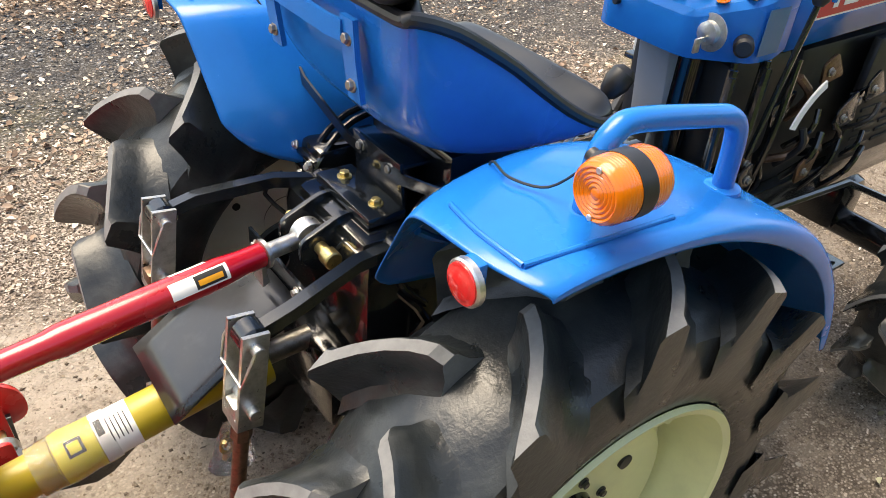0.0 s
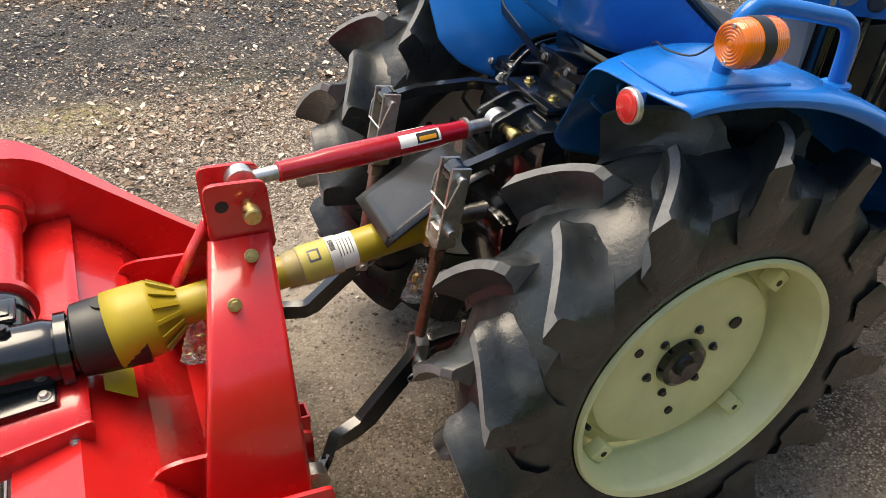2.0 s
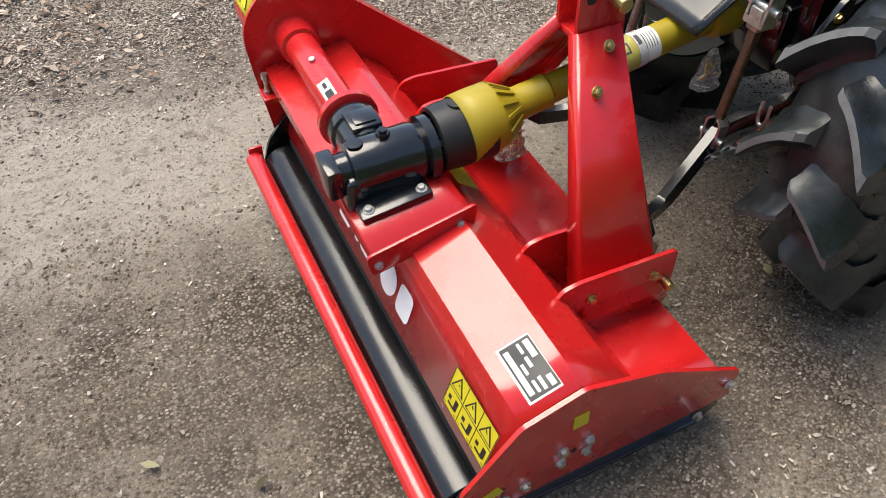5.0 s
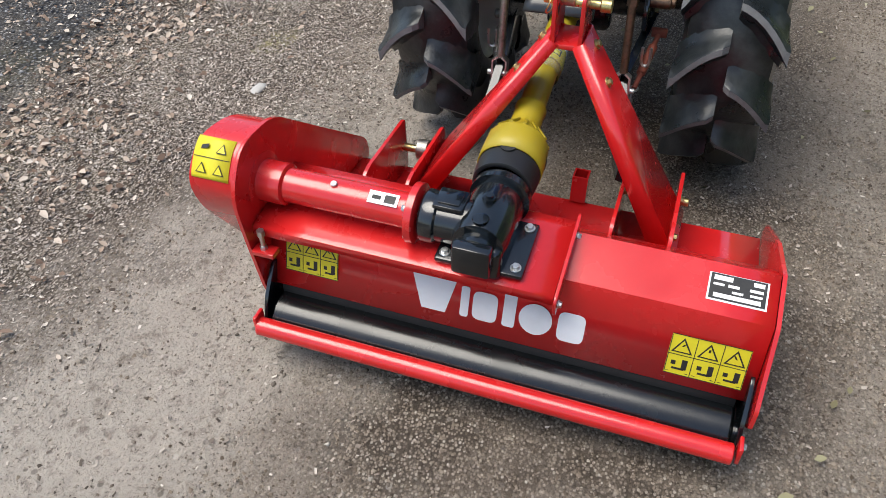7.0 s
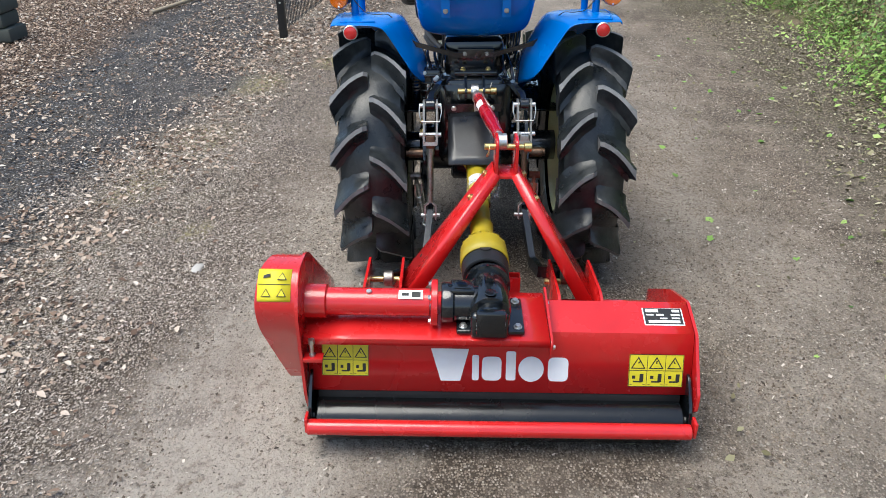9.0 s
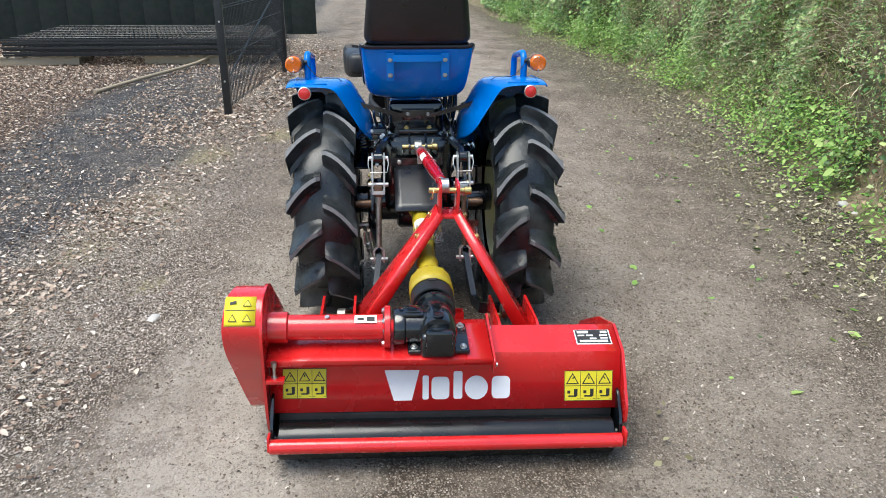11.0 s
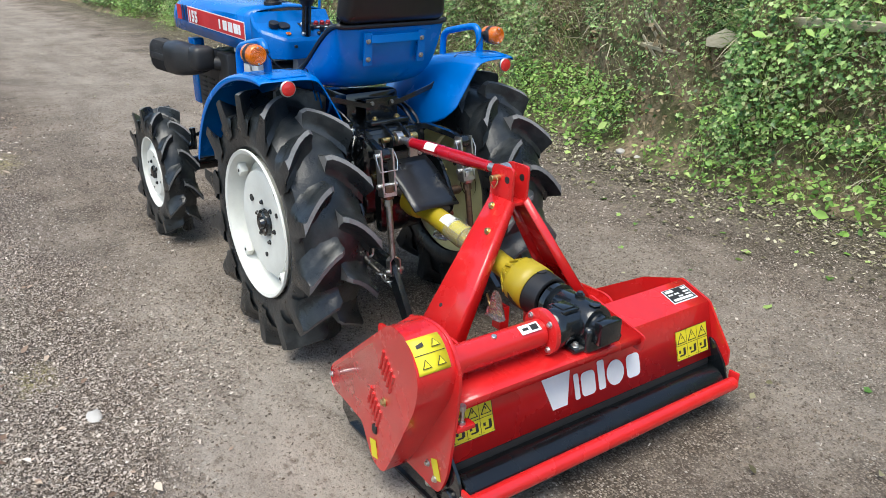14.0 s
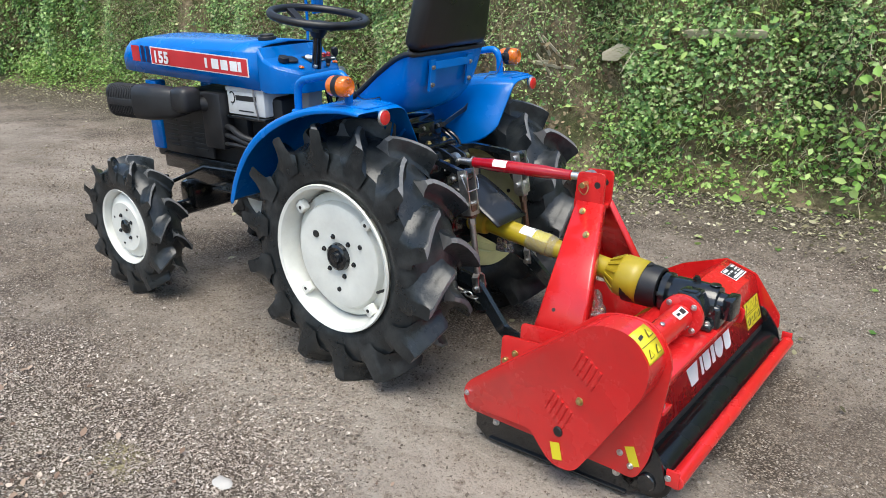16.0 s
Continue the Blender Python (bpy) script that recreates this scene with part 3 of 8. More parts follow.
def scatter_crumbs(n, xr, yr, size, keep):
    """Low crumbs of earth and grit, four faces each."""
    x, y = RNG.uniform(*xr, n), RNG.uniform(*yr, n)
    k = keep(x, y)
    x, y = x[k], y[k]
    n = len(x)
    s = size[0] * (size[1] / size[0]) ** (RNG.random(n) ** 2.0)
    a = RNG.uniform(0, 6.28, n)[:, None] + np.array([0, 1.57, 3.14, 4.71])[None] + RNG.normal(0, 0.25, (n, 4))
    r = s[:, None] * RNG.uniform(0.6, 1.3, (n, 4))
    z = relief(x, y)
    base = np.stack([x[:, None] + r * np.cos(a), y[:, None] + r * np.sin(a), np.repeat((z - 0.002)[:, None], 4, 1)], -1)
    top = np.stack([x + s * RNG.normal(0, 0.3, n), y + s * RNG.normal(0, 0.3, n), z + s * RNG.uniform(0.5, 0.95, n)], -1)
    P = np.concatenate([base, top[:, None]], 1)
    f = np.array([[0, 1, 4], [1, 2, 4], [2, 3, 4], [3, 0, 4]])
    F = (f[None] + 5 * np.arange(n)[:, None, None]).reshape(-1, 3)
    cloud("earth_crumbs", P.reshape(-1, 3), F, CRUMBS, "brown crumbs of earth and grit on the track", "gravel")


def crumbly(x, y):
    rut = np.exp(-((y - 0.5 - 0.3 * np.clip((-0.3 - x) / 1.1, 0, 1)) / 0.33) ** 2) * (x < 1.2) * np.where(x < -0.6, 1.6, 1.0)
    return (y > bank_foot(x)) & (RNG.random(len(x)) < np.clip(0.55 + 0.45 * np.sin(2.3 * x + 0.8 * y) * np.sin(3.1 * y - x) - 0.5 * rut, 0.06, 1))


scatter_crumbs(150000, (-2.3, 1.2), (-1.6, 1.1), (0.0022, 0.0075), crumbly)
scatter_crumbs(45000, (1.2, 5.0), (-2.6, 1.2), (0.004, 0.011), crumbly)


def leaf_cloud(name, P, N, size, material, label, category, shape="oval", curl=0.25, droop=0.0, up=None):
    """Single leaves: a midrib and two bent halves each. P places, N the way they face."""
    n = len(P)
    N = N / np.linalg.norm(N, axis=1, keepdims=True)
    r = RNG.normal(0, 1, (n, 3)) if up is None else up + RNG.normal(0, 0.5, (n, 3))
    U = np.cross(N, r)
    U /= np.linalg.norm(U, axis=1, keepdims=True) + 1e-9
    W = np.cross(N, U)
    out = {"lobed": [(-0.3, 0), (-0.44, 0.33), (-0.1, 0.25), (0.08, 0.5), (0.25, 0.21), (0.68, 0), (0.25, -0.21), (0.08, -0.5), (-0.1, -0.25), (-0.44, -0.33)],
           "oval": [(-0.5, 0), (-0.15, 0.3), (0.2, 0.24), (0.55, 0), (0.2, -0.24), (-0.15, -0.3)],
           "ivy": [(-0.3, 0), (-0.5, 0.36), (0.1, 0.5), (0.66, 0), (0.1, -0.5), (-0.5, -0.36)]}[shape]
    k = np.array(out)
    s = size[0] + (size[1] - size[0]) * RNG.random(n) ** 1.6
    c = curl * RNG.normal(0.6, 0.7, n)
    V_ = P[:, None] + s[:, None, None] * (k[None, :, 0, None] * W[:, None] + k[None, :, 1, None] * U[:, None] + (np.abs(k[None, :, 1]) * c[:, None] - droop * k[None, :, 0] ** 2)[..., None] * N[:, None])
    f = np.array([[0, 5, 4, 3, 2, 1], [0, 9, 8, 7, 6, 5]] if shape == "lobed" else [[0, 3, 2, 1], [0, 5, 4, 3]])
    F = (f[None] + len(k) * np.arange(n)[:, None, None]).reshape(-1, f.shape[1])
    cloud(name, V_.reshape(-1, 3), F, material, label, category)


def litter(n, xr, yr, size, keep, label, material=None):
    x, y = RNG.uniform(*xr, n), RNG.uniform(*yr, n)
    k = keep(x, y)
    x, y = x[k], y[k]
    P = np.stack([x, y, relief(x, y) + RNG.uniform(0.002, 0.02, len(x))], -1)
    N = np.stack([RNG.normal(0, 0.35, len(x)), RNG.normal(0, 0.35, len(x)), np.ones(len(x))], -1)
    leaf_cloud("leaf_litter", P, N, size, material or DEAD_LEAVES, label, "leaves", "oval", 0.5)


litter(90000, (-3, 9.5), (1.2, 6.5), (0.010, 0.042), lambda x, y: RNG.random(len(x)) < np.clip(0.02 + (y - 2.45 + 0.35 * np.sin(1.1 * x)) * 1.0, 0.04, 1), "dry brown fallen leaves covering the ground")
litter(40000, (-2.5, 11), (-3.2, 0.0), (0.007, 0.036), lambda x, y: RNG.random(len(x)) < np.clip(1.0 - 1.0 * (y - bank_foot(x) - 0.1), 0.01, 1), "scattered fallen leaves and twigs along the bank's foot", SCRAPS)
litter(2600, (-2.0, 6.0), (-2.8, -0.6), (0.018, 0.05), lambda x, y: RNG.random(len(x)) < np.clip(0.9 - 1.1 * (y - bank_foot(x) - 0.05), 0.01, 1), "larger pale fallen leaves along the bank's foot", SCRAPS)
litter(9000, (-1.6, 3.0), (0.7, 2.4), (0.007, 0.02), lambda x, y: RNG.random(len(x)) < np.clip(0.05 + (y - 1.2) * 0.9 * (0.6 + 0.4 * np.sin(3.1 * x + 1.7 * y)), 0.02, 1), "small pale leaf flakes strewn over the gravel")
litter(24000, (-1.8, 3.8), (0.95, 2.9), (0.010, 0.036), lambda x, y: RNG.random(len(x)) < np.clip(1.7 * (y - 1.0), 0, 1) * np.where(y > 1.95 + 0.15 * np.sin(2.2 * x), 0.14, 1.0) * np.clip(0.5 + 0.6 * np.sin(2.7 * x + 1.1 * y) * np.sin(3.9 * y - x) + 0.3 * np.sin(7 * x), 0.06, 1), "pale and brown leaf fragments strewn beside the track")
litter(11000, (2.2, 8.6), (0.5, 2.0), (0.016, 0.055), lambda x, y: RNG.random(len(x)) < np.clip(1.1 - 2.6 * np.abs(y - 1.22 - 0.12 * np.sin(2.1 * x)) + 0.35 * np.sin(3 * x) * np.sin(7 * y), 0, 1) * np.clip((x - 2.6) * 0.8, 0, 1), "curled brown leaves heaped along the fence")
litter(9000, (-2.6, 8.0), (-3.4, -1.6), (0.010, 0.034), lambda x, y: RNG.random(len(x)) < np.clip(0.75 - 1.0 * (y - bank_foot(x)), 0.02, 1), "pale dry leaf scraps along the verge", SCRAPS)
litter(14000, (3.2, 10.0), (0.3, 2.6), (0.012, 0.036), lambda x, y: RNG.random(len(x)) < np.clip((y - 0.5) * 0.9, 0, 1), "brown fallen leaves drifted along the fence")


def scatter_chips(n, xr, yr, keep):
    """Flat slivers of bark, leaf and stalk lying about."""
    x, y = RNG.uniform(*xr, n), RNG.uniform(*yr, n)
    k = keep(x, y)
    x, y = x[k], y[k]
    n = len(x)
    L = 0.0016 + 0.0055 * RNG.random(n) ** 2.5
    w = L * RNG.uniform(0.2, 0.7, n)
    a = RNG.uniform(0, 6.28, n)
    u = np.stack([np.cos(a), np.sin(a), RNG.normal(0, 0.3, n)], -1)
    v = np.stack([-np.sin(a), np.cos(a), RNG.normal(0, 0.3, n)], -1)
    c = np.stack([x, y, relief(x, y) + RNG.uniform(0.002, 0.006, n)], -1)
    q = [c + sa * L[:, None] * u + sb * w[:, None] * v for sa, sb in ((-1, -0.6), (0.7, -1), (1, 0.7), (-0.8, 1))]
    F = np.arange(4 * n).reshape(n, 4)
    cloud("mulch", np.stack(q, 1).reshape(-1, 3), F, CHIPS, "fine brown bark chips and plant debris on the track", "mulch")


scatter_chips(300000, (-2.2, 2.2), (0.4, 2.3), lambda x, y: RNG.random(len(x)) < np.clip((y - 0.62 - 0.3 * np.clip(-0.3 - x, 0, 1) + 0.2 * np.sin(2.3 * x + 1.0) + 0.12 * np.sin(7 * x + 3 * y)) * 2.2, 0.02, 1) * np.clip(0.75 + 0.4 * np.sin(4.1 * x + 2.2 * y), 0.3, 1) * np.clip((1.95 + 0.2 * np.sin(3 * x) - y) * 3, 0.08, 1))
scatter_chips(260000, (-2.6, 4.5), (-2.9, 2.6), lambda x, y: (y > bank_foot(x)) & (RNG.random(len(x)) < (1 - 0.75 * np.exp(-((y - 0.72) / 0.35) ** 2) * (x < 0.3)) * np.clip(0.10 + 0.9 * np.clip(y - 0.35, 0, 1) + 0.8 * np.clip(-0.5 - y, 0, 1) + 0.25 * np.sin(3 * x) * np.sin(2.3 * y), 0.05, 1) * np.clip((1.95 + 0.2 * np.sin(3 * x) - y) * 3, 0.08, 1)))


def bank_surface(x, h):
    """The bank's face at x, h up its slope (0 to 1)."""
    foot = bank_foot(x)
    lean = 0.35 * h + 0.12 * np.sin(2.2 * x + 3 * h) * h + 0.9 * np.clip(h - 0.55, 0, 1) ** 1.5
    bulge = 0.10 * np.sin(5.1 * x + 1.0) * np.sin(6 * h) + 0.07 * np.sin(9.7 * x - 5 * h)
    return foot - 0.08 - lean + 0.26 * np.exp(-h / 0.035) + bulge * np.clip(4 * h, 0, 1), 2.3 * h ** 0.9 - 0.07


def build_bank():
    xs, hs = np.arange(-6, 34.01, 0.15), np.linspace(0, 1, 40)
    X, H = np.meshgrid(xs, hs, indexing="ij")
    Y, Z = bank_surface(X, H)
    far = np.stack([X[:, -1], Y[:, -1] - 12, Z[:, -1] + 2.5], -1)
    P = np.concatenate([np.stack([X, Y, Z], -1), far[:, None]], 1)
    n, k = P.shape[:2]
    i = np.arange(n * k).reshape(n, k)
    F = np.stack([i[:-1, :-1], i[:-1, 1:], i[1:, 1:], i[1:, :-1]], -1).reshape(-1, 4)
    cloud("bank", P.reshape(-1, 3), F, SOIL, "steep earth bank beside the track, overgrown with ivy and grass", "bank", "structure", True)


build_bank()


def bank_points(n, xr, hr, bias=1.0):
    x = RNG.uniform(*xr, n)
    h = hr[0] + (hr[1] - hr[0]) * RNG.random(n) ** bias
    y, z = bank_surface(x, h)
    y2, z2 = bank_surface(x, h + 0.01)
    N = np.stack([np.zeros(n), (z2 - z), -(y2 - y)], -1)
    N /= np.linalg.norm(N, axis=1, keepdims=True)
    return x, h, np.stack([x, y, z], -1), N


def patch(P, scale, seed):
    """Soft clumps between 0 and 1."""
    a = np.sin(P[:, 0] * scale + seed) + np.sin(P[:, 2] * scale * 1.3 + 2.1 * seed + P[:, 0]) + np.sin((P[:, 0] + P[:, 2]) * scale * 0.7 + 0.5 * seed)
    return np.clip(0.5 + a / 4, 0, 1)


def barren(P):
    """Where the bank's soil lies open."""
    spots = ((0.92, 0.24, 0.33, 0.24), (1.05, 0.75, 0.13, 0.11), (3.1, 0.22, 0.45, 0.22), (-0.15, 0.16, 0.3, 0.1), (0.58, 0.56, 0.17, 0.10), (-0.25, 0.45, 0.2, 0.12), (1.7, 0.55, 0.25, 0.2), (-0.9, 0.6, 0.2, 0.1))
    return np.clip(1.25 * sum(np.exp(-((P[:, 0] - a) / w) ** 2 - ((P[:, 2] - b) / k) ** 2) for a, b, w, k in spots), 0, 0.97)


def grow_bank():
    def clumps(P, scale, seed):
        return np.clip(0.25 + 0.9 * patch(P, scale, seed) + 0.45 * (patch(P, scale * 3.7, seed + 1.3) - 0.5), 0, 1)

    up = np.array([0, 0.12, 0.75])
    x, h, P, N = bank_points(190000, (-3.2, 8), (0.03, 1.0), 0.85)
    keep = RNG.random(len(P)) < np.clip(2.1 * clumps(P, 2.6, 0.4) - 0.85, 0.03, 1) * (1 - barren(P)) * np.where(P[:, 0] > 0.3, 0.55, 0.8)
    P, N = P[keep], N[keep]
    P = P + N * (RNG.random((len(P), 1)) ** 0.8) * (0.03 + 0.19 * clumps(P, 4.3, 2.2))[:, None]
    leaf_cloud("ivy", P, N + RNG.normal(0, 0.5, P.shape) + up, (0.012, 0.040), IVY, "glossy green lobed ivy covering the bank", "ivy", "lobed", 0.3, 0.2)
    x, h, P, N = bank_points(90000, (-3.2, 8), (0.02, 1.0), 0.9)
    keep = RNG.random(len(P)) < np.clip(1.8 * clumps(P, 3.1, 4.4) - 0.75, 0.03, 1) * (1 - barren(P))
    P, N = P[keep], N[keep]
    P = P + N * RNG.uniform(0.0, 0.17, (len(P), 1))
    leaf_cloud("small_weeds", P, N + RNG.normal(0, 0.5, P.shape) + up, (0.008, 0.026), IVY, "small-leaved green weeds growing through the ivy", "weeds", "oval", 0.3, 0.2)
    x, h, P, N = bank_points(60000, (8, 17), (0.03, 1.0), 0.85)
    P = P + N * RNG.uniform(0.0, 0.2, (len(P), 1))
    leaf_cloud("ivy", P, N + RNG.normal(0, 0.5, P.shape) + up, (0.016, 0.055), IVY, "green ivy and weeds on the farther bank", "ivy", "ivy", 0.3, 0.2)
    x, h, P, N = bank_points(42000, (-3.2, 14), (0.0, 0.16), 1.0)
    keep = RNG.random(len(P)) < np.clip(1.9 * clumps(P, 3.3, 2.4) - 0.7, 0.10, 1) * (1 - barren(P))
    P, N = P[keep], N[keep]
    P = P + np.stack([RNG.normal(0, 0.03, len(P)), RNG.uniform(-0.05, 0.45, len(P)) * RNG.random(len(P)), RNG.uniform(0, 0.11, len(P))], -1)
    leaf_cloud("weeds", P, RNG.normal(0, 0.45, P.shape) + np.array([0, 0.35, 0.9]), (0.012, 0.042), WEED, "bright green low weeds at the bank's foot", "weeds", "oval", 0.25, 0.2)

    x, h, P, N = bank_points(34000, (-2.5, 8), (0.02, 0.75), 1.0)
    keep = RNG.random(len(P)) < 0.14 + 0.22 * barren(P)
    P, N = P[keep], N[keep]
    P = P + N * RNG.uniform(0.0, 0.12, (len(P), 1))
    leaf_cloud("dead_leaves", P, N + RNG.normal(0, 0.6, P.shape), (0.012, 0.045), BANK_LEAVES, "brown dead leaves caught on the bank's bare soil", "leaves", "oval", 0.5)

    # broad-leaved plants: leaves in tufts on short stems
    for cx, cz, n in ((-0.95, 0.20, 46), (-0.78, 0.36, 34), (-1.2, 0.3, 40), (-0.3, 0.12, 10), (0.1, 0.85, 12), (-0.45, 1.05, 26), (-1.6, 0.25, 40), (1.45, 0.12, 30), (-0.62, 0.08, 16), (-1.0, 0.75, 18)):
        x = cx + RNG.normal(0, 0.11, n)
        h = np.clip((cz + 0.07 + RNG.normal(0, 0.09, n)) / 2.3, 0.01, 1) ** (1 / 0.9)
        y, z = bank_surface(x, h)
        P = np.stack([x, y + RNG.uniform(0.08, 0.24, n), z + 0.02], -1)
        leaf_cloud("broad_weeds", P, RNG.normal(0, 0.35, (n, 3)) + np.array([0, 0.5, 0.85]), (0.04, 0.085), WEED, "tuft of broad light green leaves low on the bank", "weeds", "oval", 0.25, 0.25)

    def blades(name, n, hr, length, material, label, sag, seed):
        x, h, P, N = bank_points(n, (-2.5, 16), hr)
        keep = RNG.random(n) < np.clip(2.0 * patch(P, 2.2, seed) - 0.5, 0.08, 1) * (1 - 0.9 * barren(P))
        P, N = P[keep], N[keep]
        n = len(P)
        L = RNG.uniform(*length, n)[:, None]
        d = 0.55 * N + np.array([0, 0.15, 0.8]) + RNG.normal(0, 0.5, (n, 3))
        d /= np.linalg.norm(d, axis=1, keepdims=True)
        s = np.cross(d, RNG.normal(0, 1, (n, 3)))
        s /= np.linalg.norm(s, axis=1, keepdims=True)
        w = RNG.uniform(0.0010, 0.0028, n)[:, None]
        g = np.array([0, 0.25, -1.0]) * sag
        pts = [P - 0.03 * d, P + 0.4 * L * d + 0.06 * L * g, P + 0.75 * L * d + 0.3 * L * g, P + L * d + 0.62 * L * g]
        V_ = np.stack([pts[0] - w * s, pts[0] + w * s, pts[1] - w * s, pts[1] + w * s, pts[2] - 0.7 * w * s, pts[2] + 0.7 * w * s, pts[3] - 0.1 * w * s, pts[3] + 0.1 * w * s], 1)
        f = np.array([[0, 1, 3, 2], [2, 3, 5, 4], [4, 5, 7, 6]])
        F = (f[None] + 8 * np.arange(n)[:, None, None]).reshape(-1, 4)
        cloud(name, V_.reshape(-1, 3), F, material, label, "grass")

    blades("grass", 80000, (0.02, 1.0), (0.06, 0.24), GRASS, "long green and straw-coloured grass hanging on the bank", 0.55, 1.7)
    blades("dry_stalks", 80000, (0.03, 0.97), (0.06, 0.26), STRAW, "pale dry grass stalks and bramble stems on the bank", 0.85, 3.9)


grow_bank()


def loose_stone(name, c, s, material, label):
    bm = bmesh.new()
    bmesh.ops.create_icosphere(bm, subdivisions=2, radius=1.0)
    for v in bm.verts:
        k = 1 + 0.35 * noise.noise(v.co * 1.7 + Vector(c) * 9)
        v.co = Vector((v.co.x * s[0] * k, v.co.y * s[1] * k, v.co.z * s[2] * k)) + Vector(c)
    return tagged(part(name, bm, material, None, label, 60), label, "stone")


PALE = paint("pale_stone", (0.42, 0.4, 0.37), 0.9, 0.0, 0.3)
loose_stone("stone", (-0.16, 1.065, 0.002), (0.036, 0.022, 0.009), PALE, "pale flat stone lying on the track")
for _x, _y, _sx, _sy in ((0.92, -2.56, 0.07, 0.04), (0.80, -2.60, 0.05, 0.045), (1.02, -2.66, 0.06, 0.035), (0.70, -2.52, 0.035, 0.03), (1.12, -2.57, 0.04, 0.03)):
    loose_stone("stone", (_x, _y, -0.018), (_sx, _sy, 0.02), PALE, "pale broken stone at the foot of the bank")


def bank_wood():
    """Old boards and a broken branch lodged in the bank."""
    r = Matrix.Rotation(radians(1.2), 3, "Y") @ Matrix.Rotation(radians(-16), 3, "X")
    y = float(bank_surface(np.array([-0.13]), np.array([0.36]))[0][0])
    bm = bmesh.new()
    box(bm, (-0.13, y + 0.09, 0.90), (0.5, 0.022, 0.05), r, 0.004)
    tagged(part("board", bm, PALE_WOOD, None), "weathered grey board lodged among the ivy", "board")
    y = float(bank_surface(np.array([0.55]), np.array([0.3]))[0][0])
    bm = bmesh.new()
    plate(bm, [(-0.10, -0.02), (-0.03, 0.05), (0.09, 0.045), (0.11, 0.0), (0.02, -0.05)], 0.0, 0.006, "y", 0.0015)
    for v in bm.verts:
        v.co = Matrix.Rotation(radians(28), 3, "Y") @ v.co + V(0.55, y + 0.13 + 0.2 * v.co.x, 0.765)
    tagged(part("bark_slab", bm, PALE_WOOD, None), "pale slab of bark caught in the ivy", "bark")
    rng = random.Random(5)
    br = thing("broken_branch", (1.04, y + 0.1, 0.68), "pale splintered branch lying on the bank", "branch")
    for k in range(7):
        bm = bmesh.new()
        c = V(1.04 + rng.uniform(-0.1, 0.1), y + 0.08, 0.74 + rng.uniform(-0.1, 0.08))
        d = V(rng.uniform(0.4, 1.0), 0.1, rng.uniform(-0.2, 0.9)).normalized() * rng.uniform(0.06, 0.13)
        bar(bm, [c - d, c + V(0, 0.015, 0.01), c + d], 0.022, 0.008, (0, 0.3, 1), 0.002)
        part("splinter", bm, PALE_WOOD, br)


bank_wood()


def green_bits():
    n = 170
    x = RNG.uniform(-2.6, 4.0, n)
    y = bank_foot(x) + 0.15 + 1.5 * RNG.random(n) ** 1.7
    P = np.stack([x, y, relief(x, y) + 0.006], -1)
    leaf_cloud("fallen_green_leaves", P, RNG.normal(0, 0.25, P.shape) + np.array([0, 0, 1.0]), (0.015, 0.045), WEED, "a few torn green leaves lying on the track", "leaves", "ivy", 0.3, 0.1)


green_bits()


# ---- fence, stacked panels and things behind it ----
def fence():
    f = thing("fence", (3.9, 1.49, 0), "black weld-mesh fence with square posts", "fence")
    posts = [(3.9, 1.49), (6.4, 1.27), (8.9, 1.75)]
    for x, y in posts:
        bm = bmesh.new()
        box(bm, (x, y, 0.74), (0.062, 0.062, 1.52), None, 0.004)
        box(bm, (x, y, 1.505), (0.068, 0.068, 0.012), None, 0.003)
        part("post", bm, FENCE_BLACK, f)
    for (x0, y0), (x1, y1) in zip(posts, posts[1:]):
        bm = bmesh.new()
        n = int(math.hypot(x1 - x0, y1 - y0) / 0.05)
        for i in range(1, n):
            t = i / n
            x, y = x0 + (x1 - x0) * t, y0 + (y1 - y0) * t
            box(bm, (x, y, 0.76), (0.005, 0.005, 1.4))
        for z in (0.08, 0.28, 0.30, 0.50, 0.70, 0.9, 0.92, 1.12, 1.32, 1.44):
            tube(bm, [(x0, y0, z), (x1, y1, z)], 0.0035, 6)
        part("mesh_panel", bm, FENCE_BLACK, f, "black coated weld-mesh panel")
    bm = bmesh.new()
    tube(bm, [(3.92, 1.49, 0.28), (6.4, 1.27, 1.0)], 0.009, 8)
    part("brace", bm, FENCE_BLACK, f)
    bolts(f, M8, (-1, 0.2, 0), [(3.868, 1.49, z) for z in (0.3, 0.8, 1.2)])


fence()


def panel_stack():
    s = thing("panel_stack", (8.0, 3.3, 0), "stack of black mesh fence panels lying on pallets", "fence panels")
    for i in range(7):
        bm = bmesh.new()
        z = 0.13 + 0.03 * i
        o = 0.03 * math.sin(3.7 * i)
        for k in range(54):
            tube(bm, [(7.15 + o, 1.52 + 0.06 * k, z), (9.0 + o, 1.57 + 0.06 * k, z)], 0.0045, 5)
        for k in range(9):
            tube(bm, [(7.15 + o + 0.23 * k, 1.5, z + 0.007), (7.15 + o + 0.23 * k, 4.78, z + 0.007)], 0.0045, 5)
        box(bm, (7.14 + o, 3.15, z), (0.02, 3.3, 0.024))
        part("mesh_panel", bm, FENCE_BLACK, s)


panel_stack()


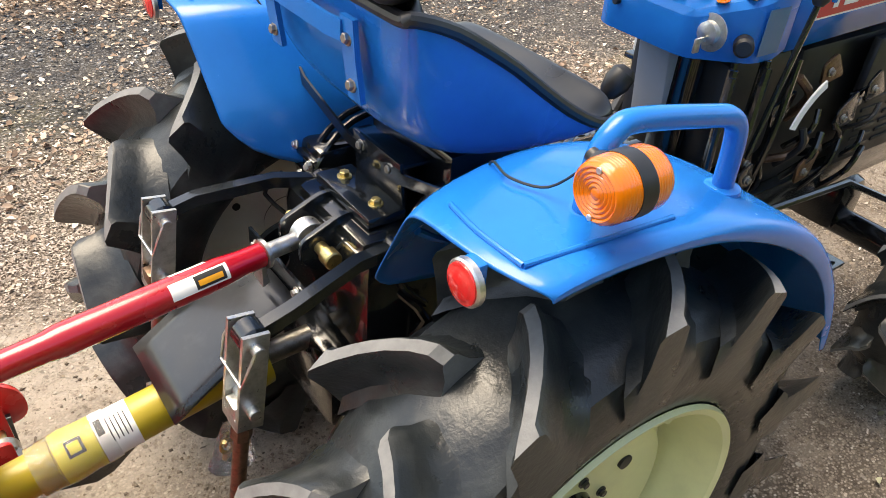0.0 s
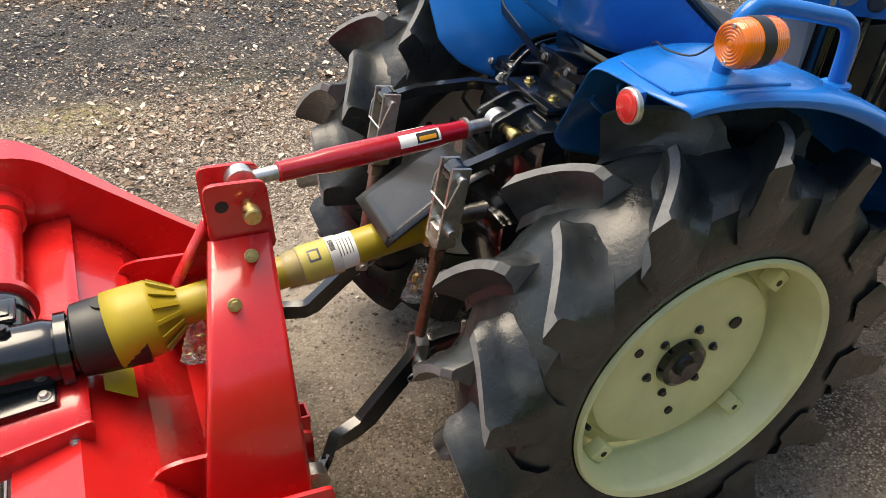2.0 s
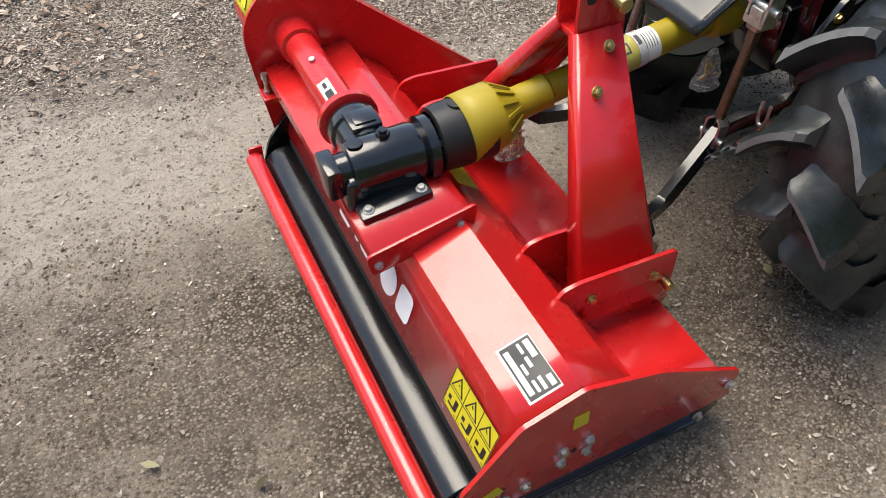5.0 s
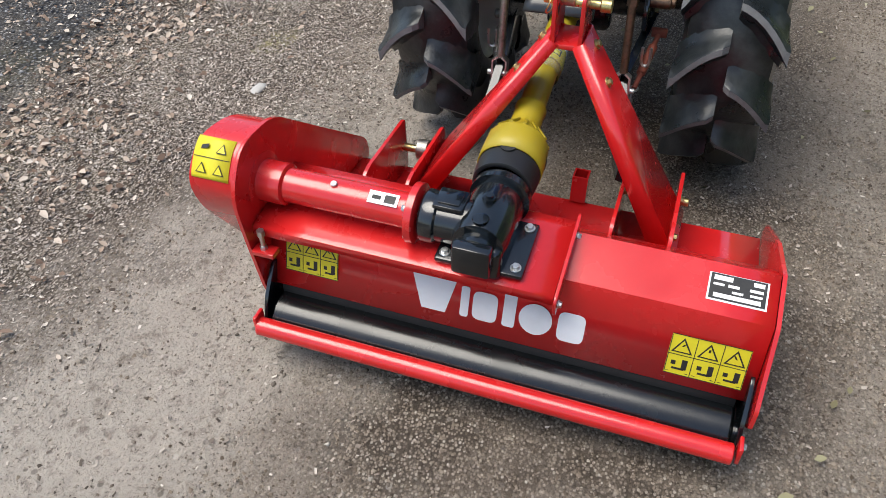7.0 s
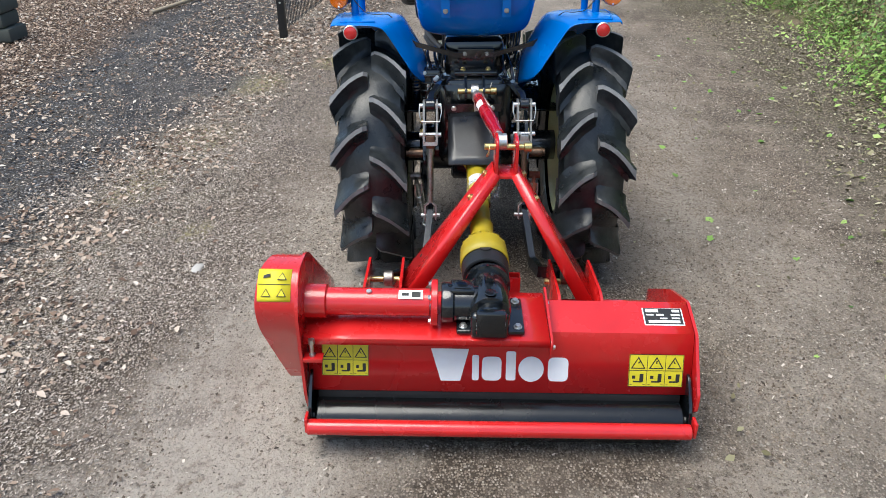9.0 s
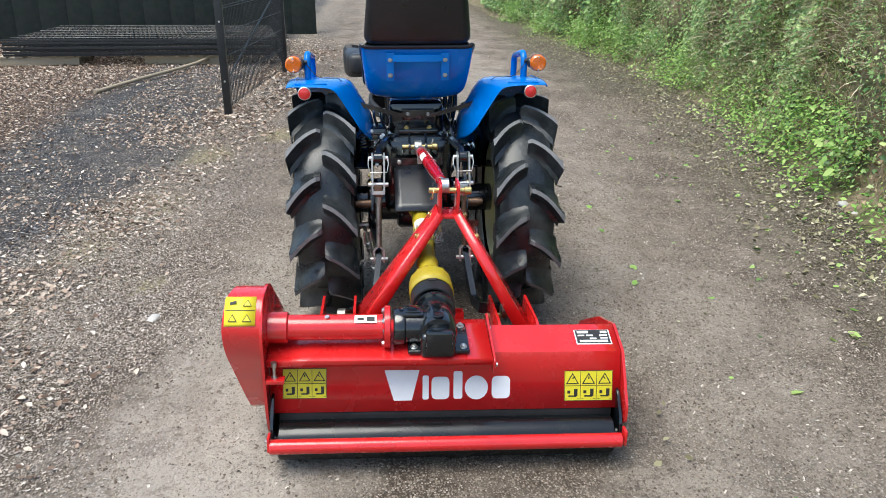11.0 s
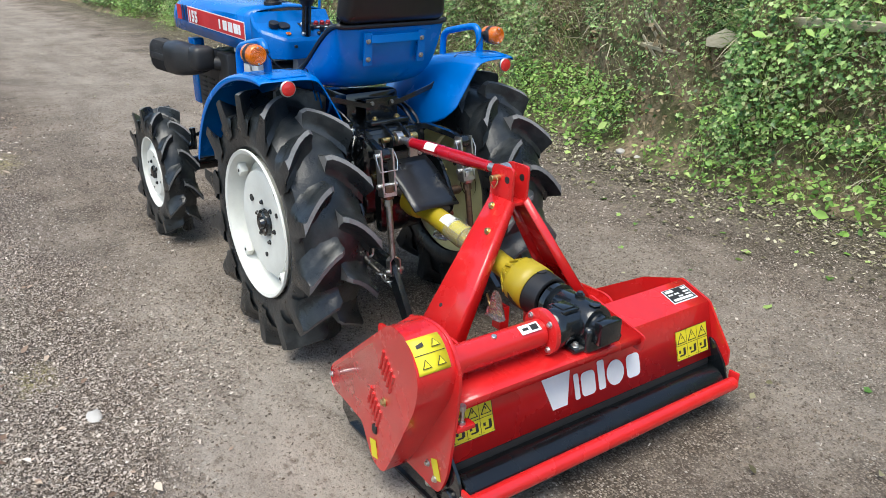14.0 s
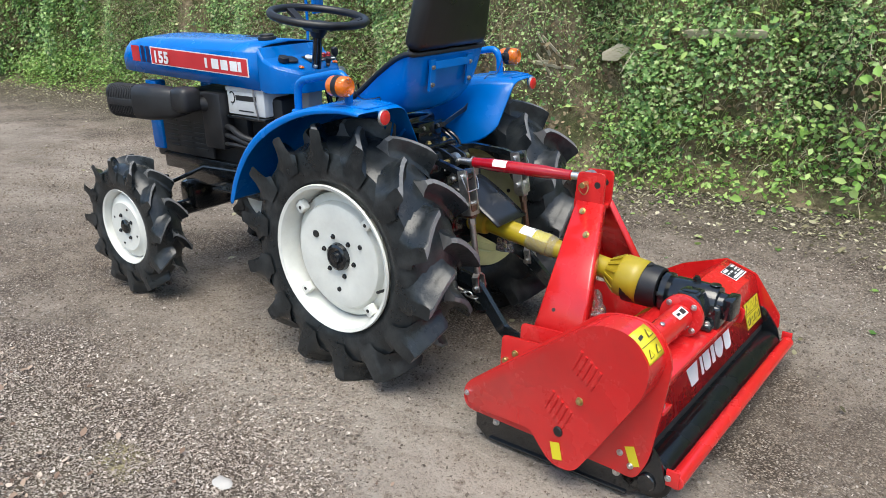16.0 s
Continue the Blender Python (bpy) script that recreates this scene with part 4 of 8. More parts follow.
def pallet(x, y, turn):
    p = thing("pallet", (x, y, 0), "grey weathered wooden pallet under the stacked panels", "pallet", "pallets under the panels")
    r = Matrix.Rotation(radians(turn), 3, "Z")
    for i in range(5):
        bm = bmesh.new()
        box(bm, Vector((x, y, 0.105)) + r @ Vector((0, -0.4 + 0.2 * i, 0)), (1.1, 0.1, 0.02), r, 0.003)
        part("board", bm, WOOD, p)
    for i in range(3):
        bm = bmesh.new()
        box(bm, Vector((x, y, 0.046)) + r @ Vector((-0.48 + 0.48 * i, 0, 0)), (0.09, 1.0, 0.095), r, 0.004)
        part("block", bm, WOOD, p)


pallet(7.7, 4.45, 3)
pallet(7.75, 2.6, -4)


def pole():
    bm = bmesh.new()
    tube(bm, [(5.05, 3.02, 0.022), (5.9, 2.78, 0.03), (6.9, 2.42, 0.05), (7.7, 2.2, 0.12)], 0.02, 12, 3)
    tagged(part("wooden_pole", bm, WOOD, None, ""), "long pale wooden pole lying on the chippings", "pole")


pole()


def pipe():
    bm = bmesh.new()
    tube(bm, [(-1.6, 4.35, 0.03), (0.2, 4.55, 0.035), (1.6, 4.8, 0.035)], 0.03, 14, 2)
    tagged(part("pipe", bm, GREY_PIPE, None), "long grey pipe lying on the fallen leaves", "pipe")


pipe()


def block_stack():
    b = thing("plastic_block", (3.95, 3.95, 0), "weathered grey moulded block standing among leaves", "block")
    for i, (w, h) in enumerate(((0.42, 0.12), (0.34, 0.12), (0.38, 0.12))):
        bm = bmesh.new()
        box(bm, (3.98, 4.0, 0.06 + 0.12 * i), (0.3, w, h - 0.006), None, 0.02)
        part("block_tier", bm, CONCRETE, b)


block_stack()


def back_wall():
    w = thing("wall_back", (10.4, 5.6, 0), "tall dark green boarded wall behind the stacked panels, coloured for deep shade", "wall", "", "structure")
    r = Matrix.Rotation(radians(8), 3, "Z")
    for i in range(22):
        bm = bmesh.new()
        box(bm, V(10.4, 5.6, 1.2) + r @ V(0.008 * (i % 2), -4.2 + 0.4 * i, 0), (0.04, 0.408, 2.5 + 0.03 * math.sin(3 * i)), r, 0.004)
        part("board", bm, SHADED_WALL, w)


back_wall()
# ---- the flail mower ----
MY0, MY1 = -0.556, 0.475      # its side plates
mower = thing("flail_mower", (-0.87, -0.05, 0), "bright red flail mower with black roller and gearbox standing on gravel", "flail mower")


def build_mower():
    m = mower
    # shell
    prof = [(-0.598, 0.09), (-0.598, 0.132), (-0.757, 0.14), (-0.84, 0.258), (-0.945, 0.337), (-1.046, 0.302), (-1.094, 0.14)]
    bm = bmesh.new()
    P = []
    for i, p in enumerate(prof):
        P.append(p)
    sheet(bm, [[(x, y, z) for y in np.linspace(MY0 + 0.006, MY1 - 0.006, 12)] for x, z in P])
    es = [e for e in bm.edges if len(e.link_faces) == 2 and e.calc_face_angle(0) > 0.15]
    bmesh.ops.bevel(bm, geom=es, offset=0.003, segments=2, profile=0.5, affect="EDGES")
    shell = part("deck", bm, RED, m, "red folded sheet-steel deck", 8)
    solid(shell, 0.004, 0.0)
    # right side plate
    out = rounded([(-0.588, 0.09), (-0.590, 0.172), (-0.79, 0.290), (-0.943, 0.340), (-1.05, 0.304), (-1.144, 0.172), (-1.146, 0.125), (-1.09, 0.066)], 0.009)
    bm = bmesh.new()
    plate(bm, out, MY0, 0.008, "y", 0.0015)
    rp = part("side_plate", bm, RED, m)
    bolts(rp, M10, (0, -1, 0), [(-0.605, MY0 - 0.005, 0.137), (-0.912, MY0 - 0.005, 0.178), (-0.962, MY0 - 0.005, 0.176), (-0.912, MY0 - 0.005, 0.142), (-0.962, MY0 - 0.005, 0.140),
                                (-1.026, MY0 - 0.005, 0.112), (-1.063, MY0 - 0.005, 0.092)])
    # holes are black discs laid on the plate, their inner shade as colour
    for x, z, r in ((-1.068, 0.11, 0.004), (-1.068, 0.122, 0.004), (-1.068, 0.134, 0.004), (-0.937, 0.159, 0.006)):
        bm = bmesh.new()
        cyl(bm, (x, MY0 - 0.0052, z), (x, MY0 - 0.0045, z), r, n=12)
        part("drill_hole", bm, PRINT_HOLE_BLACK, rp)
    # left side plate, higher, carrying the belt drive
    lout = rounded([(-0.55, 0.088), (-0.55, 0.165), (-0.975, 0.500), (-1.10, 0.507), (-1.158, 0.425), (-1.145, 0.31), (-1.118, 0.13), (-1.085, 0.062), (-1.03, 0.07)], 0.045)
    bm = bmesh.new()
    plate(bm, lout, MY1, 0.008, "y", 0.0015)
    lp = part("side_plate", bm, RED, m)
    bolts(lp, M8, (0, 1, 0), [(-1.042, MY1 + 0.005, 0.128), (-1.072, MY1 + 0.005, 0.10)])
    # belt cover
    def face(x):
        """How far out the cover's sloping face lies at x."""
        return 0.482 + 0.074 * (-0.552 - x) / 0.448

    cout = rounded([(-0.553, 0.100), (-0.553, 0.166), (-0.99, 0.500), (-1.092, 0.503), (-1.145, 0.432), (-1.128, 0.355), (-1.00, 0.145), (-0.945, 0.062), (-0.872, 0.055), (-0.825, 0.10), (-0.80, 0.128)], 0.05, 7)
    bm = bmesh.new()
    plate(bm, cout, (MY1 + 0.004 + 0.566) / 2, 0.566 - MY1 - 0.004, "y", 0.005)
    for v in bm.verts:
        if v.co.y > 0.52:
            v.co.y += face(v.co.x) - 0.566
    cover = part("belt_cover", bm, RED, m)
    # louvres pressed in the cover
    for cx, cz, n in ((-0.985, 0.365, 5), (-0.905, 0.225, 5)):
        for i in range(n):
            k = (i - (n - 1) / 2) * 0.016
            bm = bmesh.new()
            a = V(cx - 0.7 * k - 0.02, 0.5675, cz - 0.9 * k + 0.026)
            b = V(cx - 0.7 * k + 0.024, 0.5675, cz - 0.9 * k - 0.026)
            a, b = V(cx + k * 0.9, face(cx + k * 0.9), cz + k * 0.55 + 0.03), V(cx + k * 0.9 + 0.028, face(cx + k * 0.9 + 0.028), cz + k * 0.55 - 0.028)
            tube(bm, [a, b], 0.005, 8)
            part("louvre", bm, RED, cover)
    bolts(cover, Y10, (0.2, 1, 0), [(-0.957, face(-0.957) + 0.001, 0.277)])
    bolts(cover, M8, (0.2, 1, 0), [(-0.565, face(-0.565) + 0.001, 0.142)])
    bm = bmesh.new()
    cyl(bm, (-0.895, face(-0.895) - 0.002, 0.163), (-0.894, face(-0.895) + 0.005, 0.163), 0.014, n=24, bevel=0.002)
    part("rubber_plug", bm, BLACK_PLASTIC, cover)
    for cx, cz, sx, sz, a, yy, owner in ((-0.892, 0.105, 0.028, 0.05, 12, face(-0.892) + 0.0035, cover), (-1.075, 0.128, 0.026, 0.055, 20, MY1 + 0.0045, lp)):
        bm = bmesh.new()
        c, s = math.cos(radians(a)), math.sin(radians(a))
        card(bm, (cx, yy, cz), (-c, 0, s), (s, 0, c), sx, sz)
        part("marker_sticker", bm, DECAL_YELLOW, owner, "plain yellow sticker")
    for cx, cz, sx, sz, a in ((-0.94, 0.255, 0.028, 0.038, 4), (-1.10, 0.127, 0.06, 0.028, 28)):
        bm = bmesh.new()
        c, s = math.cos(radians(a)), math.sin(radians(a))
        card(bm, (cx, MY0 - 0.0045, cz), (c, 0, s), (-s, 0, c), sx, sz)
        part("marker_sticker", bm, DECAL_YELLOW, rp, "plain yellow sticker")
    # warning label over the cover's rounded back
    bm = bmesh.new()
    arc = sorted((p for p in cout if p[1] > 0.428 and p[0] < -1.03), key=lambda p: math.atan2(p[1] - 0.42, -p[0] - 1.02))
    run = [V(p[0], 0, p[1]) for p in arc]
    gone = [sum((b - a).length for a, b in zip(run[:i], run[1:i + 1])) for i in range(len(run))]

    def on_arc(d):
        """Place, upward and outward direction at d along the label from its lower edge."""
        n = next((i for i in range(1, len(run) - 1) if gone[i] >= d), len(run) - 1)
        up = (run[n] - run[n - 1]).normalized()
        out = V(-up.z, 0, up.x)
        return run[n - 1] + up * (d - gone[n - 1]) + out * 0.0015, up, out

    low, tall = 0.004, 0.084
    rows_ = [on_arc(low + tall * f / 12) for f in range(13)]
    sheet(bm, [[(p.x, y, p.z) for y in (0.490, 0.572)] for p, _, _ in rows_])
    lab = part("warning_label", bm, DECAL_YELLOW, cover, "yellow warning label with black pictograms")
    solid(lab, 0.0008, 0.0)
    # two rows of small signs, ruled off from one another
    for f in (0.74, 0.26):
        p, up_, out_ = on_arc(low + tall * f)
        for dy, tri_ in ((-0.019, True), (0.019, f < 0.5)):
            o_ = V(p.x, 0.531 + dy, p.z) + out_ * 0.002
            bm = bmesh.new()
            if tri_:
                tri3(bm, o_, (0, -1, 0), up_, 0.024, 0.0)
                sign = part("pictogram", bm, PRINT_HOLE_BLACK, lab)
                bm = bmesh.new()
                tri3(bm, o_ - up_ * 0.001, (0, -1, 0), up_, 0.018, 0.0008)
                part("triangle_fill", bm, DECAL_YELLOW, sign)
            else:
                card(bm, o_, (0, -1, 0.3), up_, 0.018, 0.009, 0.0, 0.0005)
                part("pictogram", bm, PRINT_HOLE_BLACK, lab)
    p, up_, out_ = on_arc(low + tall * 0.5)
    bm = bmesh.new()
    card(bm, V(p.x, 0.531, p.z) + out_ * 0.0012, (0, -1, 0), up_, 0.078, 0.0014, 0.0, 0.0005)
    part("label_rule", bm, PRINT_HOLE_BLACK, lab)
    # skids
    for y, s in ((MY0 + 0.010, -1), (MY1 - 0.010, 1)):
        bm = bmesh.new()
        plate(bm, [(-0.583, 0.125), (-0.583, 0.032), (-0.62, 0.002), (-1.055, 0.002), (-1.10, 0.03), (-1.10, 0.085), (-0.9, 0.11)], y - s * 0.006, 0.012, "y", 0.002)
        box(bm, (-0.845, y - s * 0.02, 0.006), (0.43, 0.05, 0.008), None, 0.002)
        sk = part("skid", bm, BLACK_PAINT, m, "black painted skid shoe", 30)
        bolts(sk, M10, (0, s, 0), [(-0.655, y + s * (0.016 if s < 0 else 0.001), 0.068), (-1.03, y + s * (0.016 if s < 0 else 0.001), 0.058)])
    # roller and its arms
    bm = bmesh.new()
    cyl(bm, (-1.112, MY0 + 0.03, 0.062), (-1.112, MY1 - 0.03, 0.062), 0.058, n=48, bevel=0.003)
    cyl(bm, (-1.112, MY0 + 0.012, 0.062), (-1.112, MY1 - 0.012, 0.062), 0.018, n=20)
    part("roller", bm, ROLLER_BLACK, m, "black steel rear roller")
    for y, s in ((MY0 + 0.014, -1), (MY1 - 0.014, 1)):
        bm = bmesh.new()
        plate(bm, rounded([(-1.02, 0.09), (-1.05, 0.19), (-1.09, 0.2), (-1.145, 0.13), (-1.165, 0.06), (-1.12, 0.022), (-1.06, 0.03)], 0.02), y, 0.008, "y", 0.0012)
        cyl(bm, (-1.112, y + s * 0.012, 0.062), (-1.112, y - s * 0.01, 0.062), 0.024, n=20, bevel=0.003)
        part("roller_bracket", bm, BLACK_PAINT, m)
        bm = bmesh.new()
        box(bm, (-1.178, y + s * 0.004, 0.098), (0.034, 0.008, 0.046), None, 0.002)
        tab = part("bar_bracket", bm, RED, m)
        bolts(tab, M8, (0, s, 0), [(-1.168, y + s * 0.009, 0.098)])
    bm = bmesh.new()
    cyl(bm, (-1.184, MY0 + 0.02, 0.088), (-1.184, MY1 - 0.012, 0.088), 0.021, n=28, bevel=0.002)
    part("guard_bar", bm, RED, m, "red round rear guard bar")
    # dark sheet filling the shaded gap between deck and roller
    bm = bmesh.new()
    sheet(bm, [[(x, y, z) for y in np.linspace(MY0 + 0.03, MY1 - 0.03, 10)] for x, z in ((-1.088, 0.15), (-1.097, 0.13), (-1.092, 0.07), (-1.07, 0.03))])
    solid(part("shaded_flap", bm, SHADED_FLAP, m, "black inner flap above the roller, coloured for the shade under the deck"), 0.004)
    # gearbox shelf with turned-down lip
    bm = bmesh.new()
    y0, y1 = -0.158, MY1 - 0.006
    sheet(bm, [[(x, y, z) for y in np.linspace(y0, y1, 6)] for x, z in ((-0.925, 0.350), (-0.95, 0.347), (-1.112, 0.327), (-1.121, 0.323), (-1.124, 0.306))])
    solid(part("gearbox_shelf", bm, RED, m), 0.005)
    bm = bmesh.new()
    plate(bm, rounded([(-0.918, 0.372), (-0.925, 0.318), (-1.125, 0.275), (-1.135, 0.325)], 0.014), -0.163, 0.006, "y", 0.001)
    fin = part("stiffener_plate", bm, RED, m)
    bolts(fin, M8, (0, -1, 0), [(-0.952, -0.167, 0.334), (-1.112, -0.167, 0.30)])
    # small bolt post on the left end of the shelf
    bm = bmesh.new()
    box(bm, (-1.128, 0.445, 0.268), (0.03, 0.05, 0.012), None, 0.002)
    ear = part("stop_lug", bm, RED, m)
    bm = bmesh.new()
    cyl(bm, (-1.128, 0.448, 0.262), (-1.128, 0.448, 0.318), 0.005, n=12)
    cyl(bm, (-1.128, 0.448, 0.31), (-1.128, 0.448, 0.324), 0.0085, n=6)
    cyl(bm, (-1.128, 0.448, 0.274), (-1.128, 0.448, 0.281), 0.0085, n=6)
    part("stop_bolt", bm, ZINC, ear)
    # gearbox
    gx, gy, gz = -1.04, -0.004, 0.388
    bm = bmesh.new()
    lathe(bm, (-1.125, gy, gz), (1, 0, 0), [(0, 0.030), (0.002, 0.034), (0.022, 0.036), (0.024, 0.050), (0.034, 0.054), (0.15, 0.056), (0.165, 0.051), (0.168, 0.062), (0.186, 0.062), (0.189, 0.046), (0.235, 0.046)], 40)
    box(bm, (-1.135, gy, gz), (0.03, 0.074, 0.064), None, 0.006)
    box(bm, (gx - 0.005, gy, gz - 0.028), (0.15, 0.1, 0.075), None, 0.014, 3)
    gb = part("gearbox", bm, BLACK_PAINT, m, "glossy black cast gearbox", 40)
    bm = bmesh.new()
    lathe(bm, (gx - 0.005, gy + 0.03, gz), (0, 1, 0), [(0, 0.047), (0.06, 0.047), (0.064, 0.052), (0.088, 0.054), (0.094, 0.05)], 40)
    box(bm, (gx - 0.002, gy + 0.07, gz + 0.046), (0.06, 0.06, 0.012), None, 0.004)
    box(bm, (gx - 0.002, gy + 0.07, gz + 0.0535), (0.042, 0.042, 0.004), None, 0.0015)
    part("side_housing", bm, BLACK_PAINT, gb, "", 40)
    bm = bmesh.new()
    cyl(bm, (gx + 0.01, gy, gz + 0.05), (gx + 0.01, gy, gz + 0.064), 0.013, n=6)
    cyl(bm, (gx + 0.01, gy, gz + 0.06), (gx + 0.01, gy, gz + 0.07), 0.008, n=12)
    part("filler_cap", bm, BLACK_PAINT, gb)
    bm = bmesh.new()
    lathe(bm, (gx - 0.045, gy, gz + 0.056), (0, 0, 1), [(0, 0.016), (0.0015, 0.015), (0.002, 0.011)], 24)
    part("cast_boss", bm, BLACK_PAINT, gb)
    bm = bmesh.new()
    box(bm, (gx, gy - 0.003, 0.346), (0.14, 0.175, 0.014), Matrix.Rotation(radians(-7), 3, "Y"), 0.005)
    foot = part("mounting_foot", bm, BLACK_PAINT, gb)
    up = Matrix.Rotation(radians(-7), 3, "Y") @ V(0, 0, 1)
    bolts(foot, M10, up, [(gx + dx, gy - 0.003 + dy, 0.353 + 0.12 * dx) for dx in (-0.052, 0.052) for dy in (-0.07, 0.07)])
    for i in range(3):
        bm = bmesh.new()
        a = radians(-50 + 65 * i)
        box(bm, (-0.915, gy + 0.05 * math.sin(a), gz + 0.05 * math.cos(a)), (0.05, 0.012, 0.006), Matrix.Rotation(-a, 3, "X"), 0.001)
        part("guard_clip", bm, BLACK_PLASTIC, gb)
    # drive tube to the belt side
    bm = bmesh.new()
    cyl(bm, (gx - 0.005, 0.150, gz), (gx - 0.005, MY1 - 0.004, gz), 0.036, n=36)
    lathe(bm, (gx - 0.005, 0.412, gz), (0, 1, 0), [(0, 0.037), (0.004, 0.044), (0.055, 0.045), (0.058, 0.06), (0.06, 0.06)], 36)
    dt = part("drive_tube", bm, RED, m)
    bm = bmesh.new()
    lathe(bm, (gx - 0.005, 0.128, gz), (0, 1, 0), [(0, 0.058), (0.002, 0.061), (0.016, 0.061), (0.018, 0.058)], 40)
    fl = part("flange", bm, RED, dt)
    bolts(fl, M8, (0, 1, 0), [(gx - 0.005 + 0.049 * math.sin(a), 0.146, gz + 0.049 * math.cos(a)) for a in (0.8, 2.37, 3.94, 5.5)])
    bm = bmesh.new()
    ang = radians(28)
    card(bm, (gx - 0.005 - 0.0365 * math.sin(ang), 0.198, gz + 0.0365 * math.cos(ang)), (0, -1, 0), (math.cos(ang), 0, math.sin(ang)), 0.062, 0.026, 0.0, 0.0012)
    tl = part("arrow_label", bm, DECAL_WHITE, dt, "white label with a black arrow")
    bm = bmesh.new()
    o = V(gx - 0.005 - 0.0365 * math.sin(ang), 0.198, gz + 0.0365 * math.cos(ang))
    card(bm, o + V(0, -0.014, 0), (0, -1, 0), (math.cos(ang), 0, math.sin(ang)), 0.022, 0.016, 0.0013, 0.0005)
    card(bm, o + V(0, 0.014, 0), (0, -1, 0), (math.cos(ang), 0, math.sin(ang)), 0.018, 0.008, 0.0013, 0.0005)
    part("arrow_print", bm, PRINT_HOLE_BLACK, tl)
    bm = bmesh.new()
    cyl(bm, (gx - 0.005 - 0.010, 0.305, gz + 0.034), (gx - 0.005 - 0.0115, 0.305, gz + 0.040), 0.007, n=16, bevel=0.001)
    part("grease_plug", bm, ZINC, dt)
    # headstock: two channel legs, cheek plates at the top
    for y_top, y_base, s in ((-0.025, 0.222, 1), (-0.095, -0.318, -1)):
        bm = bmesh.new()
        rows = []
        for t in (-0.2, 1.0):
            y = y_base + (y_top - y_base) * t
            z = 0.262 + (0.615 - 0.262) * t
            xr, xf = -0.785 + (-0.708 + 0.785) * t, -0.622 + (-0.618 + 0.622) * t
            d = 0.034 + (0.02 - 0.034) * t
            rows.append([(xr, y - s * d, z - 0.6 * d), (xr, y, z), (xf, y, z), (xf, y - s * d, z - 0.6 * d)])
        sheet(bm, rows)
        es = [e for e in bm.edges if len(e.link_faces) == 2]
        bmesh.ops.bevel(bm, geom=es, offset=0.006, segments=3, profile=0.5, affect="EDGES")
        leg = part("headstock_leg", bm, RED, m, "", 25)
        solid(leg, 0.006, 0.0)
        ax = V(0, s * 0.353, abs(y_top - y_base)).normalized()
        for x, t in ((-0.652, 0.93), (-0.69, 0.76)):
            y = y_base + (y_top - y_base) * t + s * 0.004
            bolts(leg, Y10, ax, [(x, y, 0.262 + 0.353 * t)])
        for x, t in ((-0.668, 0.17),) if s > 0 else ():
            bm = bmesh.new()
            y = y_base + (y_top - y_base) * t
            c = V(x, y, 0.262 + 0.353 * t)
            cyl(bm, c, c + ax * 0.0042, 0.006, n=12)
            part("drill_hole", bm, PRINT_HOLE_BLACK, leg)
    for y in (-0.032, -0.088):
        bm = bmesh.new()
        plate(bm, rounded([(-0.706, 0.585), (-0.712, 0.71), (-0.618, 0.708), (-0.606, 0.58)], 0.016), y, 0.008, "y", 0.0015)
        ck = part("cheek_plate", bm, RED, m)
        bm = bmesh.new()
        for d in (-1, 1):
            cyl(bm, (-0.686, y + d * 0.0043, 0.672), (-0.686, y + d * 0.0035, 0.672), 0.0105, n=20)
        part("pin_hole", bm, PRINT_HOLE_BLACK, ck)
    bm = bmesh.new()
    box(bm, (-0.66, -0.06, 0.60), (0.09, 0.05, 0.012), None, 0.003)
    part("cross_tie", bm, RED, m)
    bm = bmesh.new()
    cyl(bm, (-0.648, -0.128, 0.672), (-0.648, 0.002, 0.672), 0.0095, n=20, bevel=0.001)
    cyl(bm, (-0.648, -0.135, 0.672), (-0.648, -0.112, 0.672), 0.0135, n=20, bevel=0.002)
    pin = part("top_link_pin", bm, BRASSY, m, "yellow zinc-plated hitch pin")
    bm = bmesh.new()
    tube(bm, [(-0.648 + 0.016 * math.cos(a), -0.009 + 0.004 * math.sin(2 * a), 0.672 - 0.012 + 0.018 * math.sin(a)) for a in np.linspace(0, 6.28, 22)[:-1]], 0.0018, 6, 0, True)
    part("linch_pin_ring", bm, BRASSY, pin)
    # lower hitch brackets on the deck
    for y, owner in ((-0.345, 1), (-0.222, 0), (0.24, 0), (0.345, 1)):
        bm = bmesh.new()
        plate(bm, rounded([(-0.585, 0.128), (-0.593, 0.281), (-0.812, 0.291), (-0.84, 0.285), (-0.856, 0.268), (-0.845, 0.235), (-0.755, 0.134)], 0.012), y, 0.008, "y", 0.0015)
        br = part("hitch_bracket", bm, RED, m)
        if owner:
            s = -1 if y < 0 else 1
            bolts(br, Y10, (0, s, 0), [(-0.64, y + s * 0.005, 0.234)] + ([(-0.778, y - 0.005, 0.236)] if s < 0 else []))
    for y0_, y1_ in ((-0.372, -0.21), (0.225, 0.36)):
        bm = bmesh.new()
        cyl(bm, (-0.608, y0_, 0.205), (-0.608, y1_, 0.205), 0.010, n=20, bevel=0.0015)
        part("lower_pin", bm, BRASSY, m)
    # the small square socket on the front edge
    bm = bmesh.new()
    for dx, dy, sx, sy in ((-0.017, 0, 0.004, 0.038), (0.017, 0, 0.004, 0.038), (0, -0.017, 0.03, 0.004), (0, 0.017, 0.03, 0.004)):
        box(bm, (-0.59 + dx, -0.115 + dy, 0.178), (sx, sy, 0.075))
    part("square_socket", bm, RED, m)
    # prints on the back
    A, B = V(-1.0475, 0, 0.3), V(-1.094, 0, 0.14)
    down = (B - A).normalized()
    nb = V(-1, 0, 0) - V(-1, 0, 0).dot(down) * down
    nb.normalize()
